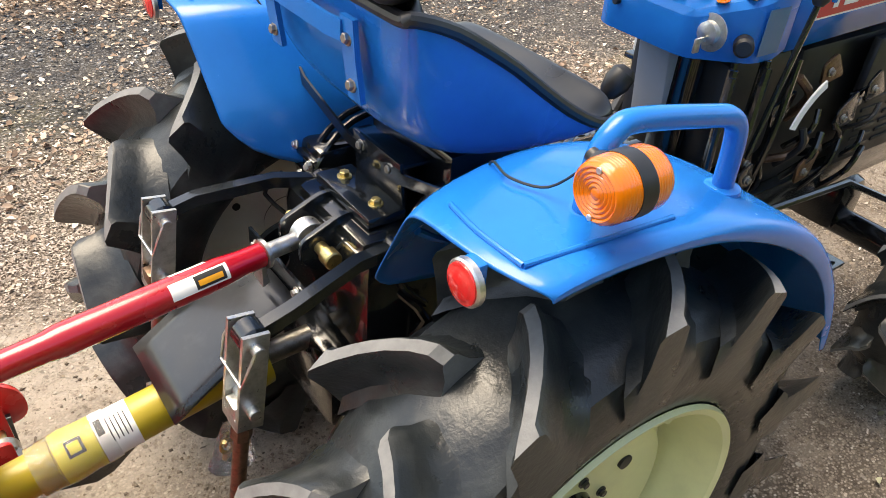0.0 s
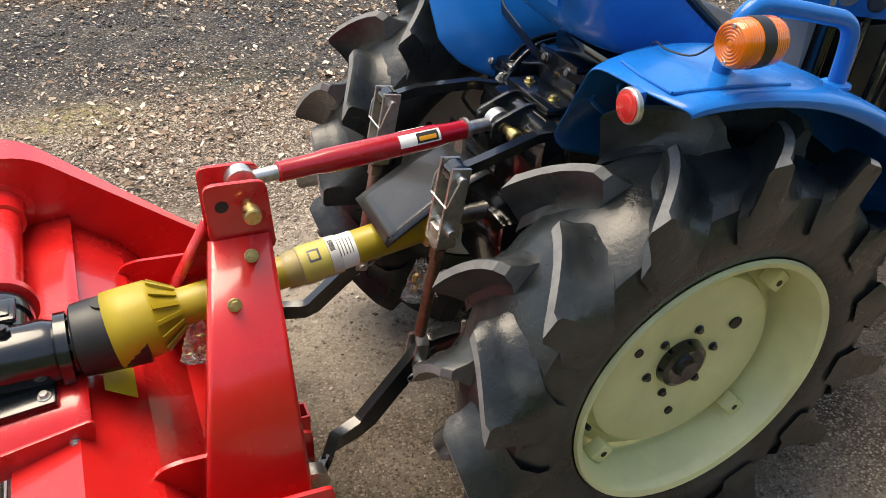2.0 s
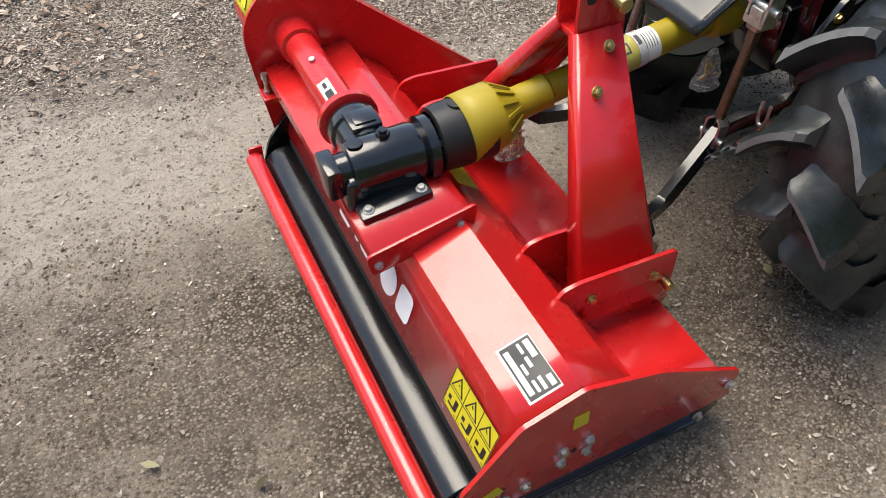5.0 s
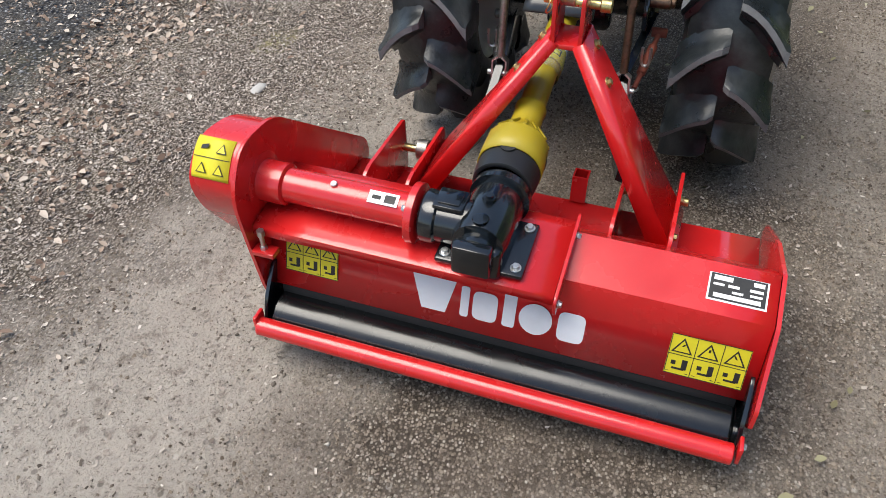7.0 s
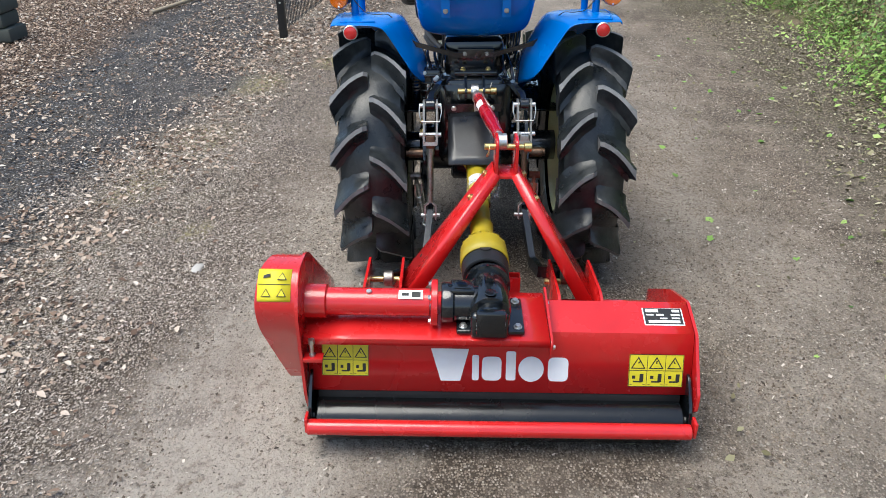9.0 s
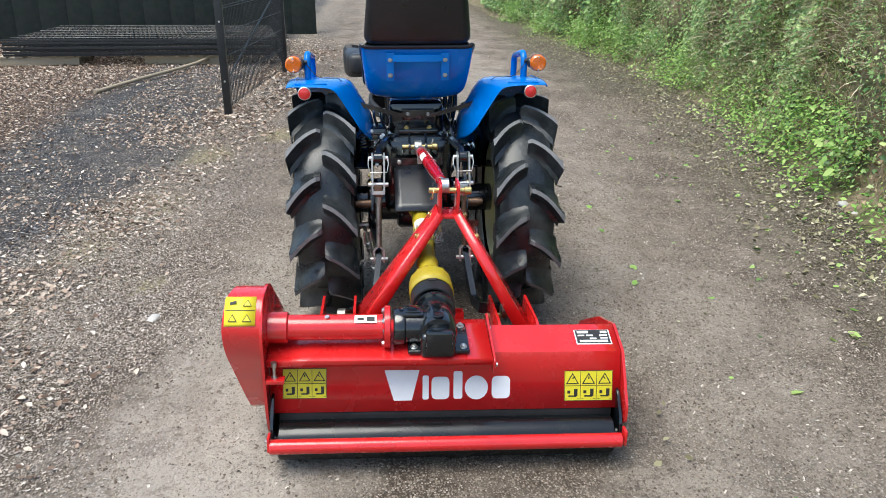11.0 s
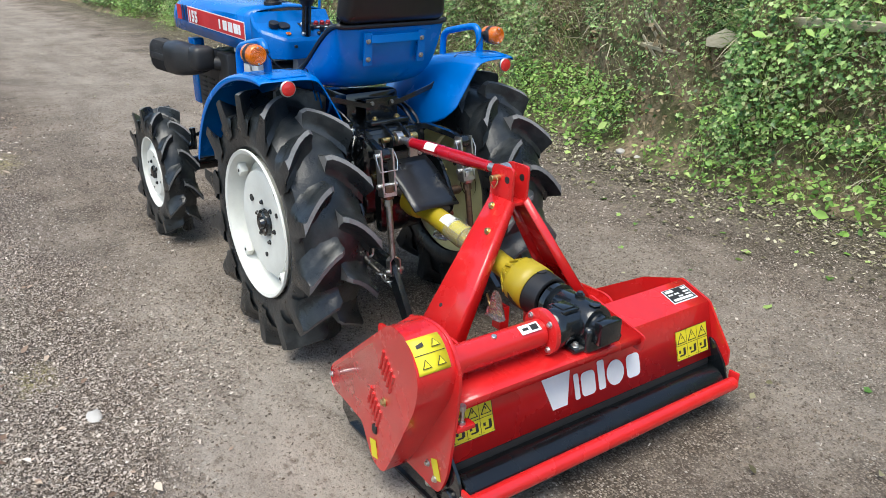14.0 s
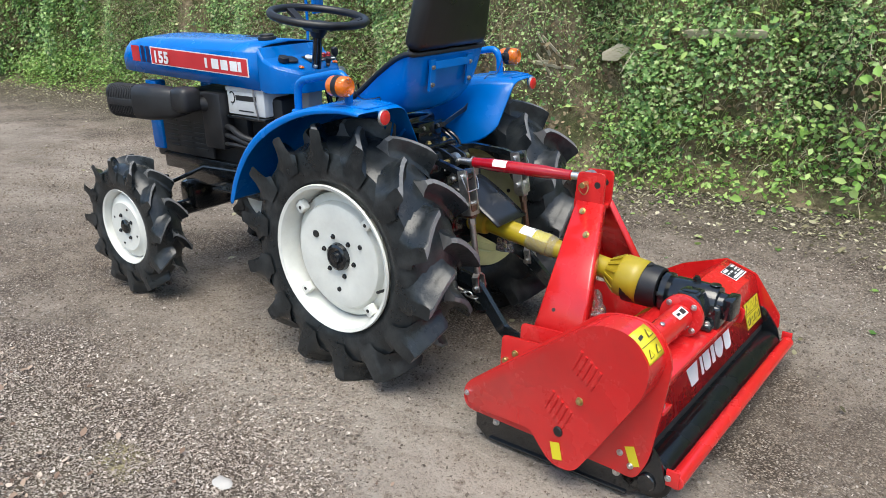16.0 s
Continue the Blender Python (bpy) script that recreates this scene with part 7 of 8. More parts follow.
    box(bm, (0.74, 0.151, 0.845), (0.125, 0.001, 0.02))
    tube(bm, [(0.825 + 0.016 * math.cos(q), 0.151, 0.845 + 0.022 * math.sin(q)) for q in np.arange(0.8, 5.6, 0.4)], 0.0025, 6)
    box(bm, (0.745, 0.151, 0.795), (0.09, 0.001, 0.005))
    part("battery_print", bm, PRINT_HOLE_BLACK, bt)
    bm = bmesh.new()
    tube(bm, [(0.68, 0.158, 0.90), (0.675, 0.162, 0.85), (0.665, 0.156, 0.765)], 0.004, 8, 4)
    part("hold_down", bm, STEEL, bt)
    bm = bmesh.new()
    box(bm, (0.745, 0.085, 0.768), (0.24, 0.15, 0.012), None, 0.003)
    part("battery_tray", bm, BLACK_PAINT, t)
    for i in range(3):
        bm = bmesh.new()
        tube(bm, [(0.90, 0.15, 0.72 - 0.035 * i), (0.82, 0.175 + 0.01 * i, 0.725 - 0.03 * i), (0.74, 0.185, 0.70 - 0.02 * i), (0.66, 0.16, 0.68 - 0.02 * i), (0.58, 0.12, 0.66)], 0.012 - 0.002 * i, 10, 5)
        part("hose", bm, BLACK_PLASTIC, t)
    # blue post and plate beyond the wheel
    bm = bmesh.new()
    tube(bm, [(0.72, -0.17, 0.96), (0.72, -0.185, 1.10), (0.72, -0.185, 1.27)], 0.006, 10, 3)
    ps = part("mirror_post", bm, BLUE, t)
    bm = bmesh.new()
    box(bm, (0.685, -0.215, 1.205), (0.012, 0.09, 0.12), Matrix.Rotation(radians(20), 3, "Z"), 0.004)
    part("mirror_plate", bm, BLUE, ps)
    # levers
    bm = bmesh.new()
    tube(bm, [(0.24, -0.03, 0.66), (0.30, -0.045, 0.77), (0.345, -0.053, 0.828)], 0.006, 10, 3)
    lv = part("gear_lever", bm, ZINC, t, "bright gear lever with black knob")
    bm = bmesh.new()
    lathe(bm, (0.338, -0.052, 0.817), (0.45, -0.09, 0.55), [(0, 0.007), (0.01, 0.016), (0.03, 0.0225), (0.048, 0.021), (0.058, 0.012), (0.06, 0.0)], 24, False)
    part("knob", bm, BLACK_PLASTIC, lv)
    bm = bmesh.new()
    lathe(bm, (0.22, -0.03, 0.62), (0.2, 0, 1), [(0.01 * i, 0.045 - 0.0025 * i + 0.004 * (i % 2)) for i in range(12)], 24)
    part("gaiter", bm, BLACK_PLASTIC, lv)
    bm = bmesh.new()
    tube(bm, [(0.56, -0.2, 0.72), (0.58, -0.205, 0.86), (0.60, -0.21, 0.99)], 0.005, 8, 3)
    lv = part("hydraulic_lever", bm, BLACK_PAINT, t)
    bm = bmesh.new()
    lathe(bm, (0.598, -0.21, 0.98), (0.1, 0, 1), [(0, 0.008), (0.01, 0.014), (0.03, 0.014), (0.036, 0.008), (0.037, 0.0)], 18, False)
    part("knob", bm, BLACK_PLASTIC, lv)
    bm = bmesh.new()
    bar(bm, [(0.80 - 0.125 * math.cos(q), -0.2, 0.71 + 0.125 * math.sin(q)) for q in np.arange(0.3, 1.15, 0.08)], 0.004, 0.016, (0, 1, 0), 0.001)
    part("quadrant", bm, DECAL_WHITE, t, "white graduated lever quadrant")
    for i in range(7):
        bm = bmesh.new()
        y = -0.19 + 0.02 * (i % 3)
        tube(bm, [(0.46 + 0.03 * i, y, 0.88), (0.45 + 0.028 * i, y - 0.01, 0.74), (0.5 + 0.02 * i, y + 0.01, 0.6)], 0.006 + 0.002 * (i % 2), 8, 4)
        part("control_rod", bm, CAST, t)
    rng = random.Random(11)
    for i in range(16):
        bm = bmesh.new()
        x, z = rng.uniform(0.52, 1.0), rng.uniform(0.6, 0.84)
        y = -0.165 - rng.uniform(0.0, 0.03)
        dx, dz = rng.uniform(-0.07, 0.07), rng.uniform(0.04, 0.14)
        tube(bm, [(x, y + 0.03, z - dz), (x + 0.3 * dx, y - 0.008, z - 0.4 * dz), (x + dx, y, z)], rng.uniform(0.004, 0.009), 8, 3)
        part("control_rod", bm, rng.choice([CAST, BLACK_PLASTIC, BROWN_STEEL, BLACK_PAINT]), t)
    for i in range(9):
        bm = bmesh.new()
        x, z = rng.uniform(0.55, 0.98), rng.uniform(0.56, 0.82)
        plate(bm, rounded([(x, z), (x + rng.uniform(0.03, 0.07), z + 0.01), (x + rng.uniform(0.02, 0.06), z + rng.uniform(0.04, 0.08)), (x - 0.01, z + 0.04)], 0.008), -0.168 - 0.003 * i, 0.005, "y", 0.001)
        br = part("bracket", bm, rng.choice([CAST, BLACK_PAINT, BROWN_STEEL]), t)
        shared("bolt", K8, br, (x + 0.015, -0.1715 - 0.003 * i, z + 0.025), (0, -1, 0))
    bm = bmesh.new()
    tube(bm, [(0.2, -0.24, 0.80), (0.1, -0.25, 0.86), (0.04, -0.26, 0.875)], 0.005, 8, 3)
    lathe(bm, (0.04, -0.26, 0.872), (-1, -0.1, 0.1), [(0, 0.006), (0.006, 0.011), (0.03, 0.011), (0.036, 0.0)], 14, False)
    part("side_lever", bm, BLACK_PLASTIC, t)


body()


def linkage():
    t = tractor
    # top-link bracket above the axle
    bm = bmesh.new()
    box(bm, (-0.085, -0.002, 0.731), (0.062, 0.15, 0.016), None, 0.004)
    box(bm, (-0.075, -0.002, 0.675), (0.04, 0.14, 0.11), None, 0.01)
    for y in (-0.028, 0.034):
        plate(bm, rounded([(-0.09, 0.64), (-0.09, 0.728), (-0.13, 0.728), (-0.195, 0.70), (-0.195, 0.665), (-0.16, 0.64)], 0.012), y, 0.008, "y", 0.0015)
    br = part("top_link_bracket", bm, BLACK_PAINT, t)
    bolts(br, Y10, (0, 0, 1), [(-0.085, 0.041, 0.739), (-0.085, -0.046, 0.739)])
    bm = bmesh.new()
    cyl(bm, (-0.165, -0.066, 0.685), (-0.165, 0.062, 0.685), 0.0095, n=18, bevel=0.0015)
    cyl(bm, (-0.165, -0.072, 0.685), (-0.165, -0.05, 0.685), 0.0135, n=18, bevel=0.002)
    pin = part("top_link_pin", bm, BRASSY, br)
    bm = bmesh.new()
    tube(bm, [(-0.165 + 0.004 * math.sin(2 * a), 0.056 + 0.004 * math.cos(a), 0.675 + 0.018 * math.sin(a)) for a in np.linspace(0, 6.28, 20)[:-1]], 0.0018, 6, 0, True)
    part("linch_pin_ring", bm, ZINC, pin)
    # rockshaft
    bm = bmesh.new()
    cyl(bm, (-0.085, -0.115, 0.69), (-0.085, 0.115, 0.69), 0.028, n=24, bevel=0.004)
    box(bm, (-0.06, 0, 0.66), (0.16, 0.2, 0.12), None, 0.02)
    part("rockshaft", bm, CAST, t)
    rng = random.Random(3)
    for i in range(16):
        bm = bmesh.new()
        y = rng.uniform(-0.15, 0.15)
        x = rng.uniform(-0.14, -0.08)
        tube(bm, [(x, y, 0.705), (x - 0.02, y + rng.uniform(-0.04, 0.04), 0.66), (x + 0.02, y + rng.uniform(-0.05, 0.05), 0.60), (x, y, 0.52)], rng.uniform(0.003, 0.008), 7, 3)
        part("hydraulic_pipe", bm, rng.choice([CAST, BLACK_PAINT, STEEL]), t)
    # control valve block with its levers, pipes and bolts
    bm = bmesh.new()
    box(bm, (-0.02, 0.155, 0.665), (0.13, 0.075, 0.15), None, 0.012)
    for k in range(5):
        box(bm, (-0.088, 0.155, 0.615 + 0.026 * k), (0.012, 0.066, 0.010), None, 0.003)
    vb = part("valve_block", bm, CAST, t, "black cast control valve block")
    for k in range(14):
        shared("bolt", rng.choice([M8, M6]), vb, (-0.092 + rng.uniform(-0.004, 0.004), 0.155 + rng.uniform(-0.032, 0.032), rng.uniform(0.60, 0.735)), (-1, rng.uniform(-0.4, 0.4), 0.3))
    bm = bmesh.new()
    tube(bm, [(-0.065 + 0.013 * math.cos(a), 0.205 + 0.013 * math.sin(a), 0.66 + 0.085 * a / 44) for a in np.arange(0, 44, 0.6)], 0.003, 6)
    part("return_spring", bm, STEEL, vb)
    for y0 in (0.11, 0.135, -0.12, -0.145):
        bm = bmesh.new()
        tube(bm, [(-0.06, y0, 0.62), (-0.10, y0 + 0.01, 0.67), (-0.075, y0 + 0.015, 0.73), (-0.01, y0 + 0.03, 0.77), (0.08, y0 + 0.03, 0.78)], 0.0055, 8, 4)
        part("hydraulic_pipe", bm, CAST, t)
    for s in (1, -1):
        bm = bmesh.new()
        bar(bm, [(-0.075, s * 0.10, 0.70), (-0.16, s * 0.122, 0.712), (-0.27, s * 0.15, 0.698), (-0.325, s * 0.152, 0.684)], 0.018, 0.018, (0, 1, 0), 0.004)
        cyl(bm, (-0.322, s * 0.152 - 0.016, 0.685), (-0.322, s * 0.152 + 0.016, 0.685), 0.02, n=20, bevel=0.003)
        part("lift_arm", bm, BLACK_PAINT, t, "black forged lift arm")
        # lift rod: zinc clevis above, rod below
        top_, bot = V(-0.326, s * 0.152, 0.685), V(-0.376, s * 0.158, 0.318)
        d = (bot - top_).normalized()
        bm = bmesh.new()
        for k in (-1, 1):
            bar(bm, [top_ - d * 0.018 + V(0, k * 0.021, 0), top_ + d * 0.125 + V(0, k * 0.021, 0)], 0.006, 0.034, (0, 1, 0), 0.0015)
        bar(bm, [top_ + d * 0.115, top_ + d * 0.128], 0.046, 0.034, (0, 1, 0), 0.002)
        cl = part("lift_rod", bm, ZINC, t, "zinc-plated adjustable lift rod")
        for k in (0.0, 0.095):
            bm = bmesh.new()
            cyl(bm, top_ + d * k + V(0, -0.036, 0), top_ + d * k + V(0, 0.036, 0), 0.008, n=14, bevel=0.001)
            part("clevis_pin", bm, ZINC, cl)
        bm = bmesh.new()
        q = top_ + V(-0.004, 0, 0.004)
        tube(bm, [q + V(0, 0.034, 0), q + V(-0.012, 0.036, -0.022), q + V(-0.02, 0.03, -0.05), q + V(-0.02, -0.03, -0.05), q + V(-0.012, -0.036, -0.022), q + V(0, -0.034, 0)], 0.0022, 6)
        part("spring_clip", bm, ZINC, cl)
        bm = bmesh.new()
        box(bm, top_ + d * 0.115, (0.034, 0.03, 0.045), None, 0.004)
        part("rod_head", bm, BROWN_STEEL if s > 0 else ZINC, cl)
        bm = bmesh.new()
        cyl(bm, top_ + d * 0.125, bot - d * 0.045, 0.0105, n=18)
        cyl(bm, top_ + d * 0.14, top_ + d * 0.16, 0.014, n=6)
        # the right rod is browner than the left
        part("rod", bm, STEEL if s > 0 else BROWN_STEEL, cl)
        bm = bmesh.new()
        for k in (-1, 1):
            bar(bm, [bot - d * 0.045 + V(0, k * 0.006, 0), bot - d * 0.035 + V(0, k * 0.018, 0), bot + d * 0.014 + V(0, k * 0.018, 0)], 0.005, 0.024, (0, 1, 0), 0.001)
        cyl(bm, bot + V(0, -0.032, 0), bot + V(0, 0.032, 0), 0.0075, n=14, bevel=0.001)
        part("rod_fork", bm, ZINC, cl)
        # lower link
        bm = bmesh.new()
        bar(bm, [(-0.10, s * 0.19, 0.385), (-0.34, s * 0.16, 0.338), (-0.365, s * 0.16, 0.325), (-0.478, s * 0.178, 0.206), (-0.495, s * 0.182, 0.197), (-0.55, s * 0.20, 0.193), (-0.585, s * 0.255, 0.203)], 0.02, 0.038, (0, 1, 0.1), 0.003)
        ll = part("lower_link", bm, BLACK_PAINT, t, "black lower link arm")
        bm = bmesh.new()
        y0 = -0.275 if s < 0 else 0.29
        lathe(bm, (-0.608, y0 - 0.016, 0.205), (0, 1, 0), [(0, 0.018), (0.003, 0.026), (0.029, 0.026), (0.032, 0.018)], 24)
        part("ball_end", bm, STEEL, ll)
        bm = bmesh.new()
        bar(bm, [(-0.575, s * 0.245, 0.206), (-0.60, y0, 0.205)], 0.014, 0.03, (0, 1, 0), 0.003)
        part("link_tip", bm, BLACK_PAINT, ll)
        # stabiliser: turnbuckle and chain
        bm = bmesh.new()
        a, b = V(-0.15, s * 0.215, 0.37), V(-0.33, s * 0.185, 0.30)
        cyl(bm, a, b, 0.007, n=12)
        cyl(bm, a.lerp(b, 0.25), a.lerp(b, 0.75), 0.012, n=14, bevel=0.002)
        cyl(bm, a + V(0, -0.02, 0), a + V(0, 0.02, 0), 0.013, n=14, bevel=0.002)
        st = part("stabiliser", bm, STEEL if s > 0 else RUST, t, "threaded check-chain stabiliser")
        bm = bmesh.new()
        for i in range(4):
            c = b + V(-0.018 * i, -s * 0.004 * i, -0.008 * i)
            e, f = (V(1, 0, 0), V(0, 0, 1)) if i % 2 else (V(1, 0, 0), V(0, 1, 0))
            tube(bm, [c + 0.014 * math.cos(q) * e + 0.009 * math.sin(q) * f for q in np.linspace(0, 6.28, 14)[:-1]], 0.003, 6, 0, True)
        part("chain", bm, ZINC, st)
        # mounting plate with a stub shaft beside the axle
        bm = bmesh.new()
        plate(bm, rounded([(-0.06, 0.33), (-0.22, 0.40), (-0.24, 0.46), (-0.16, 0.58), (-0.04, 0.62)], 0.02), s * 0.178, 0.012, "y", 0.002)
        pl = part("side_bracket", bm, BLACK_PAINT, t)
        bm = bmesh.new()
        cyl(bm, (-0.185, s * 0.178, 0.47), (-0.185, s * 0.235, 0.47), 0.017, n=18, bevel=0.002)
        cyl(bm, (-0.185, s * 0.23, 0.47), (-0.185, s * 0.245, 0.47), 0.013, n=18, bevel=0.002)
        part("stub_shaft", bm, BROWN_STEEL, pl)
        bolts(pl, Y10, (0, s, 0), [(-0.12, s * 0.185, 0.565), (-0.17, s * 0.185, 0.545)])
        # hanging U-bolt
        bm = bmesh.new()
        tube(bm, [(-0.30, s * 0.19, 0.40), (-0.30, s * 0.19, 0.36), (-0.30, s * 0.20, 0.35), (-0.30, s * 0.21, 0.36), (-0.30, s * 0.21, 0.40)], 0.004, 8, 4)
        part("shackle", bm, ZINC, pl)
    # rubber guard over the shaft
    bm = bmesh.new()
    rows = []
    for k in np.linspace(0, 1, 8):
        x = -0.215 - 0.193 * k
        z = 0.628 - 0.010 * k - 0.102 * k ** 1.3
        rows.append([(x, y, z - 0.35 * (y - 0.01) ** 2 - 0.004 * math.sin(9 * y + 2 * k)) for y in np.linspace(-0.075, 0.095, 8)])
    sheet(bm, rows)
    g = part("shaft_guard", bm, GREY_SHEET, t, "dull black flexible shaft guard sheet", 60)
    solid(g, 0.005)
    bm = bmesh.new()
    bar(bm, [(-0.21, -0.085, 0.64), (-0.21, 0.105, 0.64)], 0.028, 0.005, (0, 0, 1), 0.001)
    gb = part("guard_bar", bm, BLACK_PAINT, t)
    bolts(gb, M8, (-1, 0, 0), [(-0.214, 0.075, 0.64), (-0.214, -0.055, 0.64)])


linkage()

# ---- top link between tractor and mower ----
tl_link = thing("top_link", (-0.40, -0.03, 0.66), "red tubular top link with steel ball ends", "top link")


def top_link():
    a, b = V(-0.165, 0.003, 0.685), V(-0.648, -0.06, 0.675)
    d = (b - a).normalized()
    bm = bmesh.new()
    lathe(bm, a, d, [(0.075, 0.015), (0.078, 0.0175), (0.11, 0.018), (0.135, 0.0205), (0.14, 0.021), (0.345, 0.021), (0.365, 0.018), (0.425, 0.017), (0.428, 0.013)], 28)
    part("tube", bm, DEEP_RED, tl_link)
    for c, s in ((a, 1), (b, -1)):
        bm = bmesh.new()
        lathe(bm, c + V(0, -0.014, 0), (0, 1, 0), [(0, 0.017), (0.002, 0.024), (0.026, 0.024), (0.028, 0.017)], 28)
        cyl(bm, c + s * d * 0.018, c + s * d * 0.085, 0.0125, 0.0125, n=18)
        part("ball_end", bm, ZINC, tl_link)
    bm = bmesh.new()
    lathe(bm, a + d * 0.070, d, [(0, 0.021), (0.006, 0.021)], 24)
    plate(bm, [(a.x - 0.083, 0.64), (a.x - 0.083, 0.672), (a.x - 0.077, 0.672), (a.x - 0.073, 0.645)], a.y - 0.01, 0.03, "y")
    part("lock_nut", bm, ZINC, tl_link)
    # stickers on the tube
    n = V(0, -1, 0.75).normalized()
    n = (n - n.dot(d) * d).normalized()
    w = n.cross(d)
    bm = bmesh.new()
    sheet(bm, [[a + d * t + 0.0214 * (math.cos(q) * n + math.sin(q) * w) for q in np.linspace(-0.55, 0.55, 7)] for t in (0.135, 0.215)])
    st = part("sticker", bm, DECAL_WHITE, tl_link, "white sticker with plain dark and orange shapes")
    bm = bmesh.new()
    sheet(bm, [[a + d * t + 0.0218 * (math.cos(q) * n + math.sin(q) * w) for q in np.linspace(-0.42, 0.42, 7)] for t in (0.14, 0.182)])
    part("sticker_field", bm, PRINT_HOLE_BLACK, st)
    bm = bmesh.new()
    sheet(bm, [[a + d * t + 0.0222 * (math.cos(q) * n + math.sin(q) * w) for q in np.linspace(-0.1, 0.25, 5)] for t in (0.144, 0.178)])
    part("sticker_shape", bm, ORANGE_PRINT, st)
    n2 = V(-0.1, 1, 0.9)
    n2 = (n2 - n2.dot(d) * d).normalized()
    w2 = n2.cross(d)
    bm = bmesh.new()
    sheet(bm, [[a + d * t + 0.0214 * (math.cos(q) * n2 + math.sin(q) * w2) for q in np.linspace(-0.7, 0.6, 8)] for t in (0.155, 0.205)])
    part("sticker", bm, DECAL_WHITE, tl_link, "white sticker on the tube")


top_link()

# ---- drive shaft ----
shaft = thing("drive_shaft", (-0.55, 0.0, 0.40), "yellow plastic-guarded drive shaft with warning labels", "drive shaft")


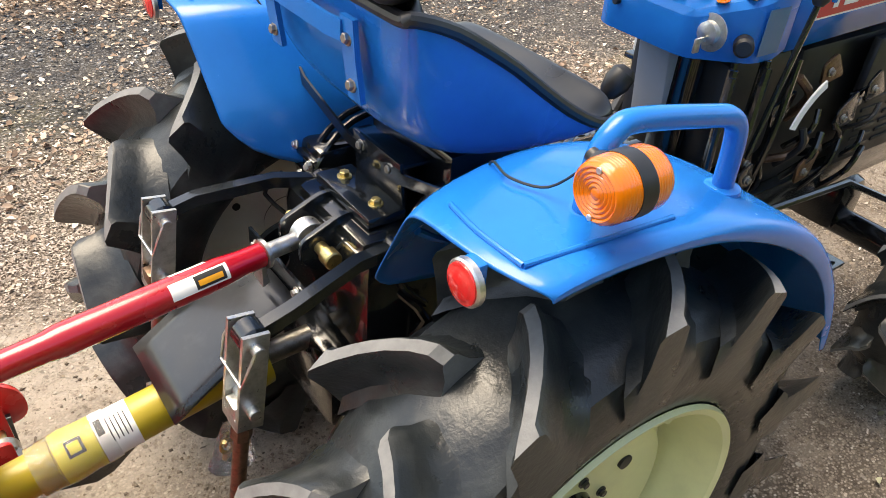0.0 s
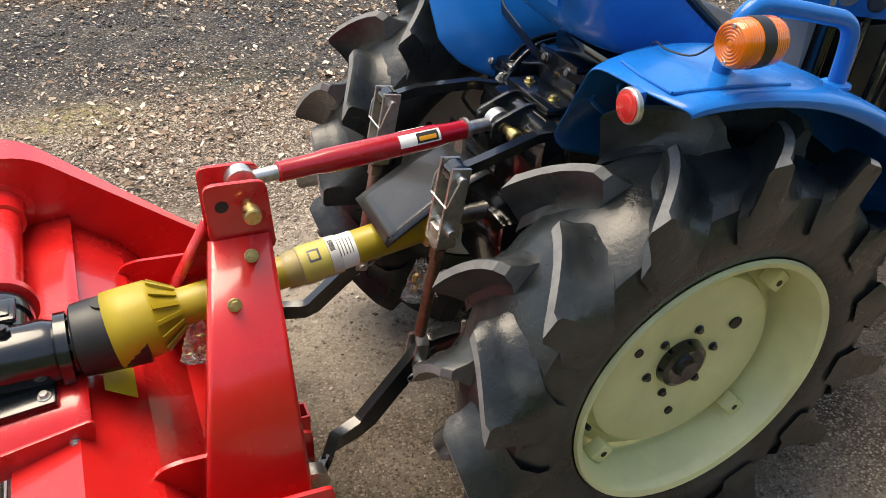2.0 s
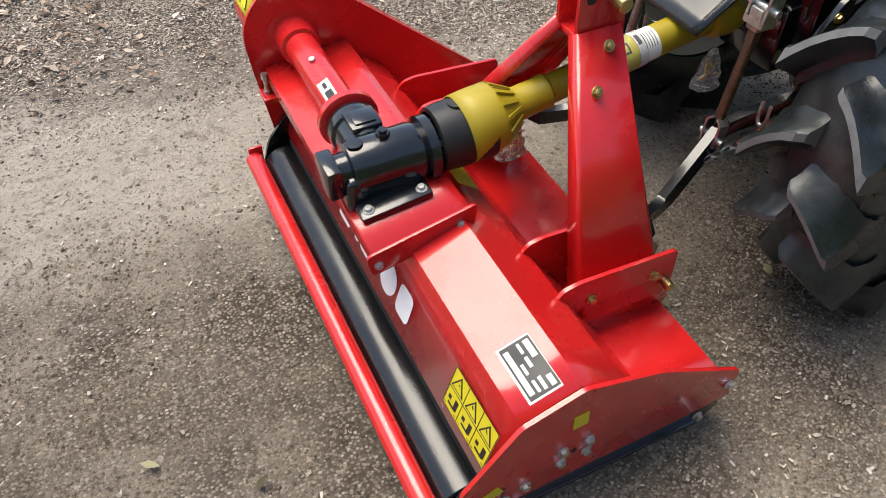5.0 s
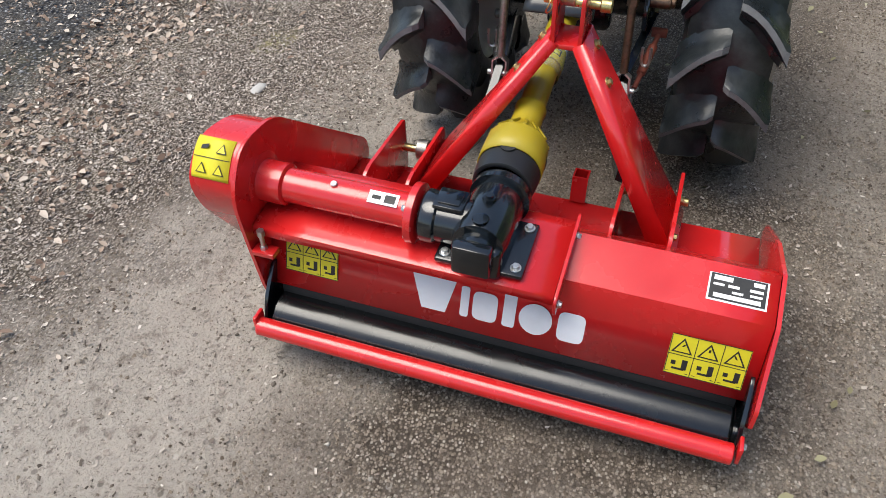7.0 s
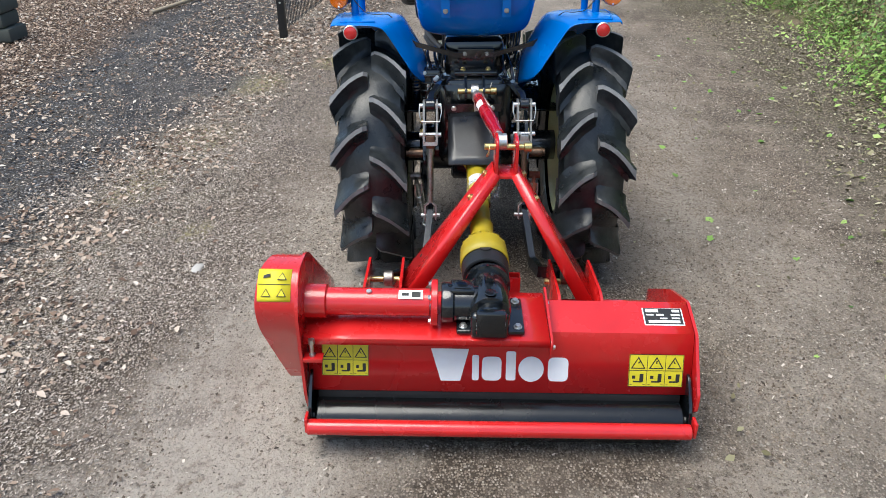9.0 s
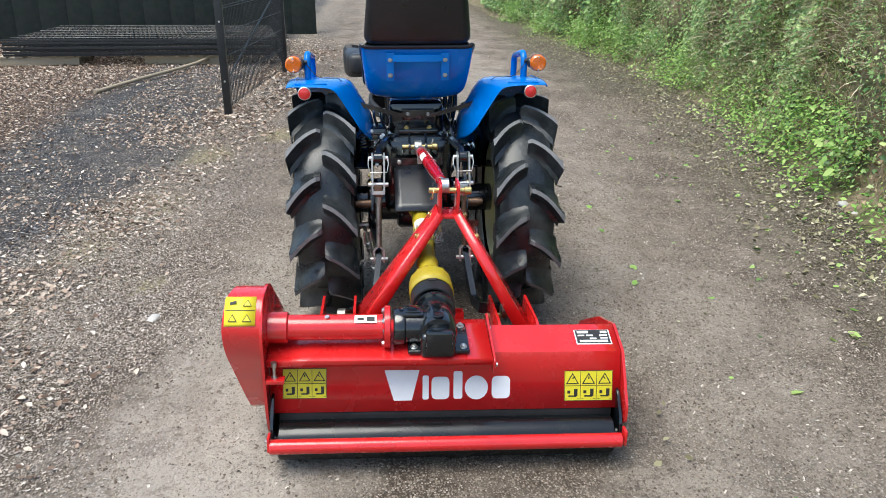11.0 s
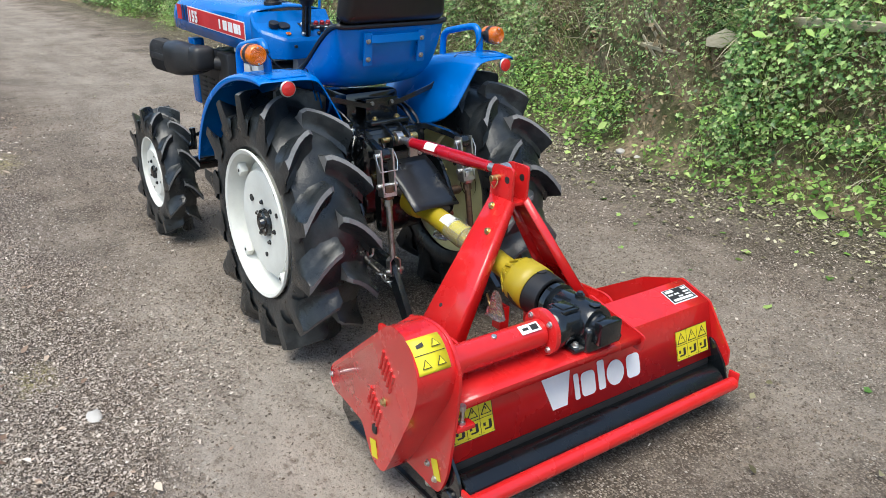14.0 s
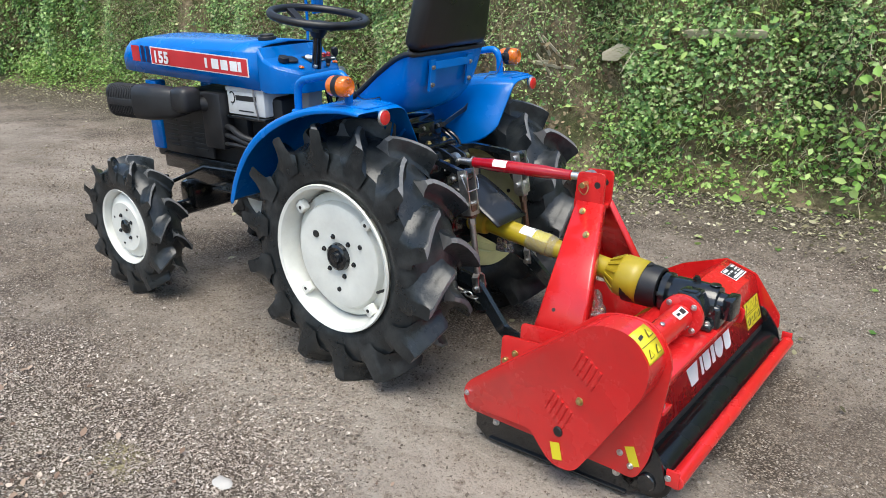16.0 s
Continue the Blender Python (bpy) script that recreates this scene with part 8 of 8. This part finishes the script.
def drive_shaft():
    a, b = V(-0.25, 0.005, 0.497), V(-0.745, -0.002, 0.413)
    d = (b - a).normalized()
    bm = bmesh.new()
    lathe(bm, a, d, [(0.0, 0.048), (0.03, 0.05), (0.06, 0.044), (0.065, 0.033), (0.30, 0.033), (0.302, 0.0295), (0.44, 0.0295)], 36)
    tb = part("guard_tube", bm, YELLOW, shaft, "olive-yellow plastic guard tube")
    bm = bmesh.new()
    lathe(bm, a, d, [(0.44, 0.031), (0.444, 0.035), (0.452, 0.035), (0.456, 0.033), (0.51, 0.034), (0.522, 0.037), (0.548, 0.054), (0.556, 0.063), (0.562, 0.066), (0.60, 0.068), (0.632, 0.068)], 44, False)
    cn = part("guard_cone", bm, YELLOW, shaft, "ribbed olive-yellow guard cone")
    solid(cn, 0.003)
    u, v = basis(d)
    for i in range(14):
        q = 2 * math.pi * i / 14
        e = math.cos(q) * u + math.sin(q) * v
        bm = bmesh.new()
        bar(bm, [a + d * 0.516 + e * 0.037, a + d * 0.556 + e * 0.0645], 0.007, 0.004, d.cross(e))
        part("cone_rib", bm, YELLOW, cn)
    bm = bmesh.new()
    ca = V(-0.932, -0.004, 0.386)
    lathe(bm, ca, (1, 0, 0.05), [(0.0, 0.055), (0.004, 0.062), (0.03, 0.065), (0.11, 0.067), (0.112, 0.064)], 44, False)
    cup = part("gearbox_guard", bm, BLACK_PLASTIC, shaft, "black plastic guard cup on the gearbox")
    solid(cup, 0.003)
    bm = bmesh.new()
    cyl(bm, ca + V(0.05, 0, 0.0675), ca + V(0.05, 0, 0.0705), 0.016, n=24)
    part("guard_hole", bm, PRINT_HOLE_BLACK, cup)
    # labels wrapped on the tube
    n = V(0, -0.55, 0.83)
    n = (n - n.dot(d) * d).normalized()
    w = n.cross(d)

    def wrap(t0, t1, q0, q1, lift, mat, name, parent, label=""):
        bm = bmesh.new()
        sheet(bm, [[a + d * t + (0.0335 + lift) * (math.cos(q) * n + math.sin(q) * w) for q in np.linspace(q0, q1, 18)] for t in (t0, t1)])
        return part(name, bm, mat, parent, label, 60)

    wl = wrap(0.195, 0.245, -1.6, 1.6, 0.0002, DECAL_WHITE, "white_label", tb, "white label printed with plain bars")
    for i in range(5):
        wrap(0.202 + 0.006 * i, 0.2035 + 0.006 * i, -0.5, 0.55, 0.0007, PRINT_HOLE_BLACK, "print_bar", wl)
    wrap(0.233, 0.242, -0.6, 0.1, 0.0007, PRINT_HOLE_BLACK, "print_bar", wl)
    yl = wrap(0.246, 0.299, -1.6, 1.6, 0.0002, DECAL_YELLOW, "yellow_label", tb, "bright yellow warning label")
    wrap(0.262, 0.284, -0.35, 0.35, 0.0007, PRINT_HOLE_BLACK, "print_frame", yl)
    wrap(0.266, 0.281, -0.22, 0.22, 0.0012, DECAL_YELLOW, "print_centre", yl)
    # clear film still on the tube
    bm = bmesh.new()
    lathe(bm, a, d, [(0.225, 0.0362), (0.24, 0.037), (0.26, 0.0365), (0.285, 0.0385), (0.305, 0.0365), (0.33, 0.035)], 24, False)
    part("clear_film", bm, BAG, shaft, "torn clear plastic film")


drive_shaft()


def hang_bag(c, label):
    b = thing("parts_bag", (c[0], c[1], c[2] - 0.06), label, "plastic bag", "small bags of fittings")
    bm = bmesh.new()
    rng = random.Random(int(1000 * abs(c[0])))
    rows = []
    for k in range(7):
        t = k / 6
        w = 0.006 + 0.034 * t ** 0.7
        rows.append([V(c[0] + w * math.cos(q) * 0.9, c[1] + w * 0.55 * math.sin(q), c[2] + 0.05 - 0.085 * t) + V(rng.uniform(-0.004, 0.004), rng.uniform(-0.004, 0.004), rng.uniform(-0.003, 0.003)) for q in np.linspace(0, 6.28, 13)[:-1]])
    R = [[bm.verts.new(p) for p in r] for r in rows]
    for p, q in zip(R, R[1:]):
        skin(bm, p, q)
    bm.faces.new(R[-1])
    part("bag", bm, BAG, b, "crumpled clear plastic bag", 20)
    for i in range(7):
        bm = bmesh.new()
        p = V(c[0] + rng.uniform(-0.022, 0.022), c[1] + rng.uniform(-0.01, 0.01), c[2] - 0.025 + rng.uniform(0, 0.04))
        if i % 2:
            tube(bm, [p + V(0.009 * math.cos(q), 0.004 * math.sin(q), 0.009 * math.sin(q)) for q in np.linspace(0, 6.28, 12)[:-1]], 0.0016, 6, 0, True)
        else:
            cyl(bm, p, p + V(rng.uniform(-0.02, 0.02), rng.uniform(-0.01, 0.01), 0.018), 0.0035, n=8)
        part("fitting", bm, BRASSY, b)


hang_bag((-0.734, 0.03, 0.298), "clear plastic bag of pins hanging beside the drive shaft")
hang_bag((-0.33, -0.06, 0.405), "clear plastic bag of fittings hanging below the shaft guard")
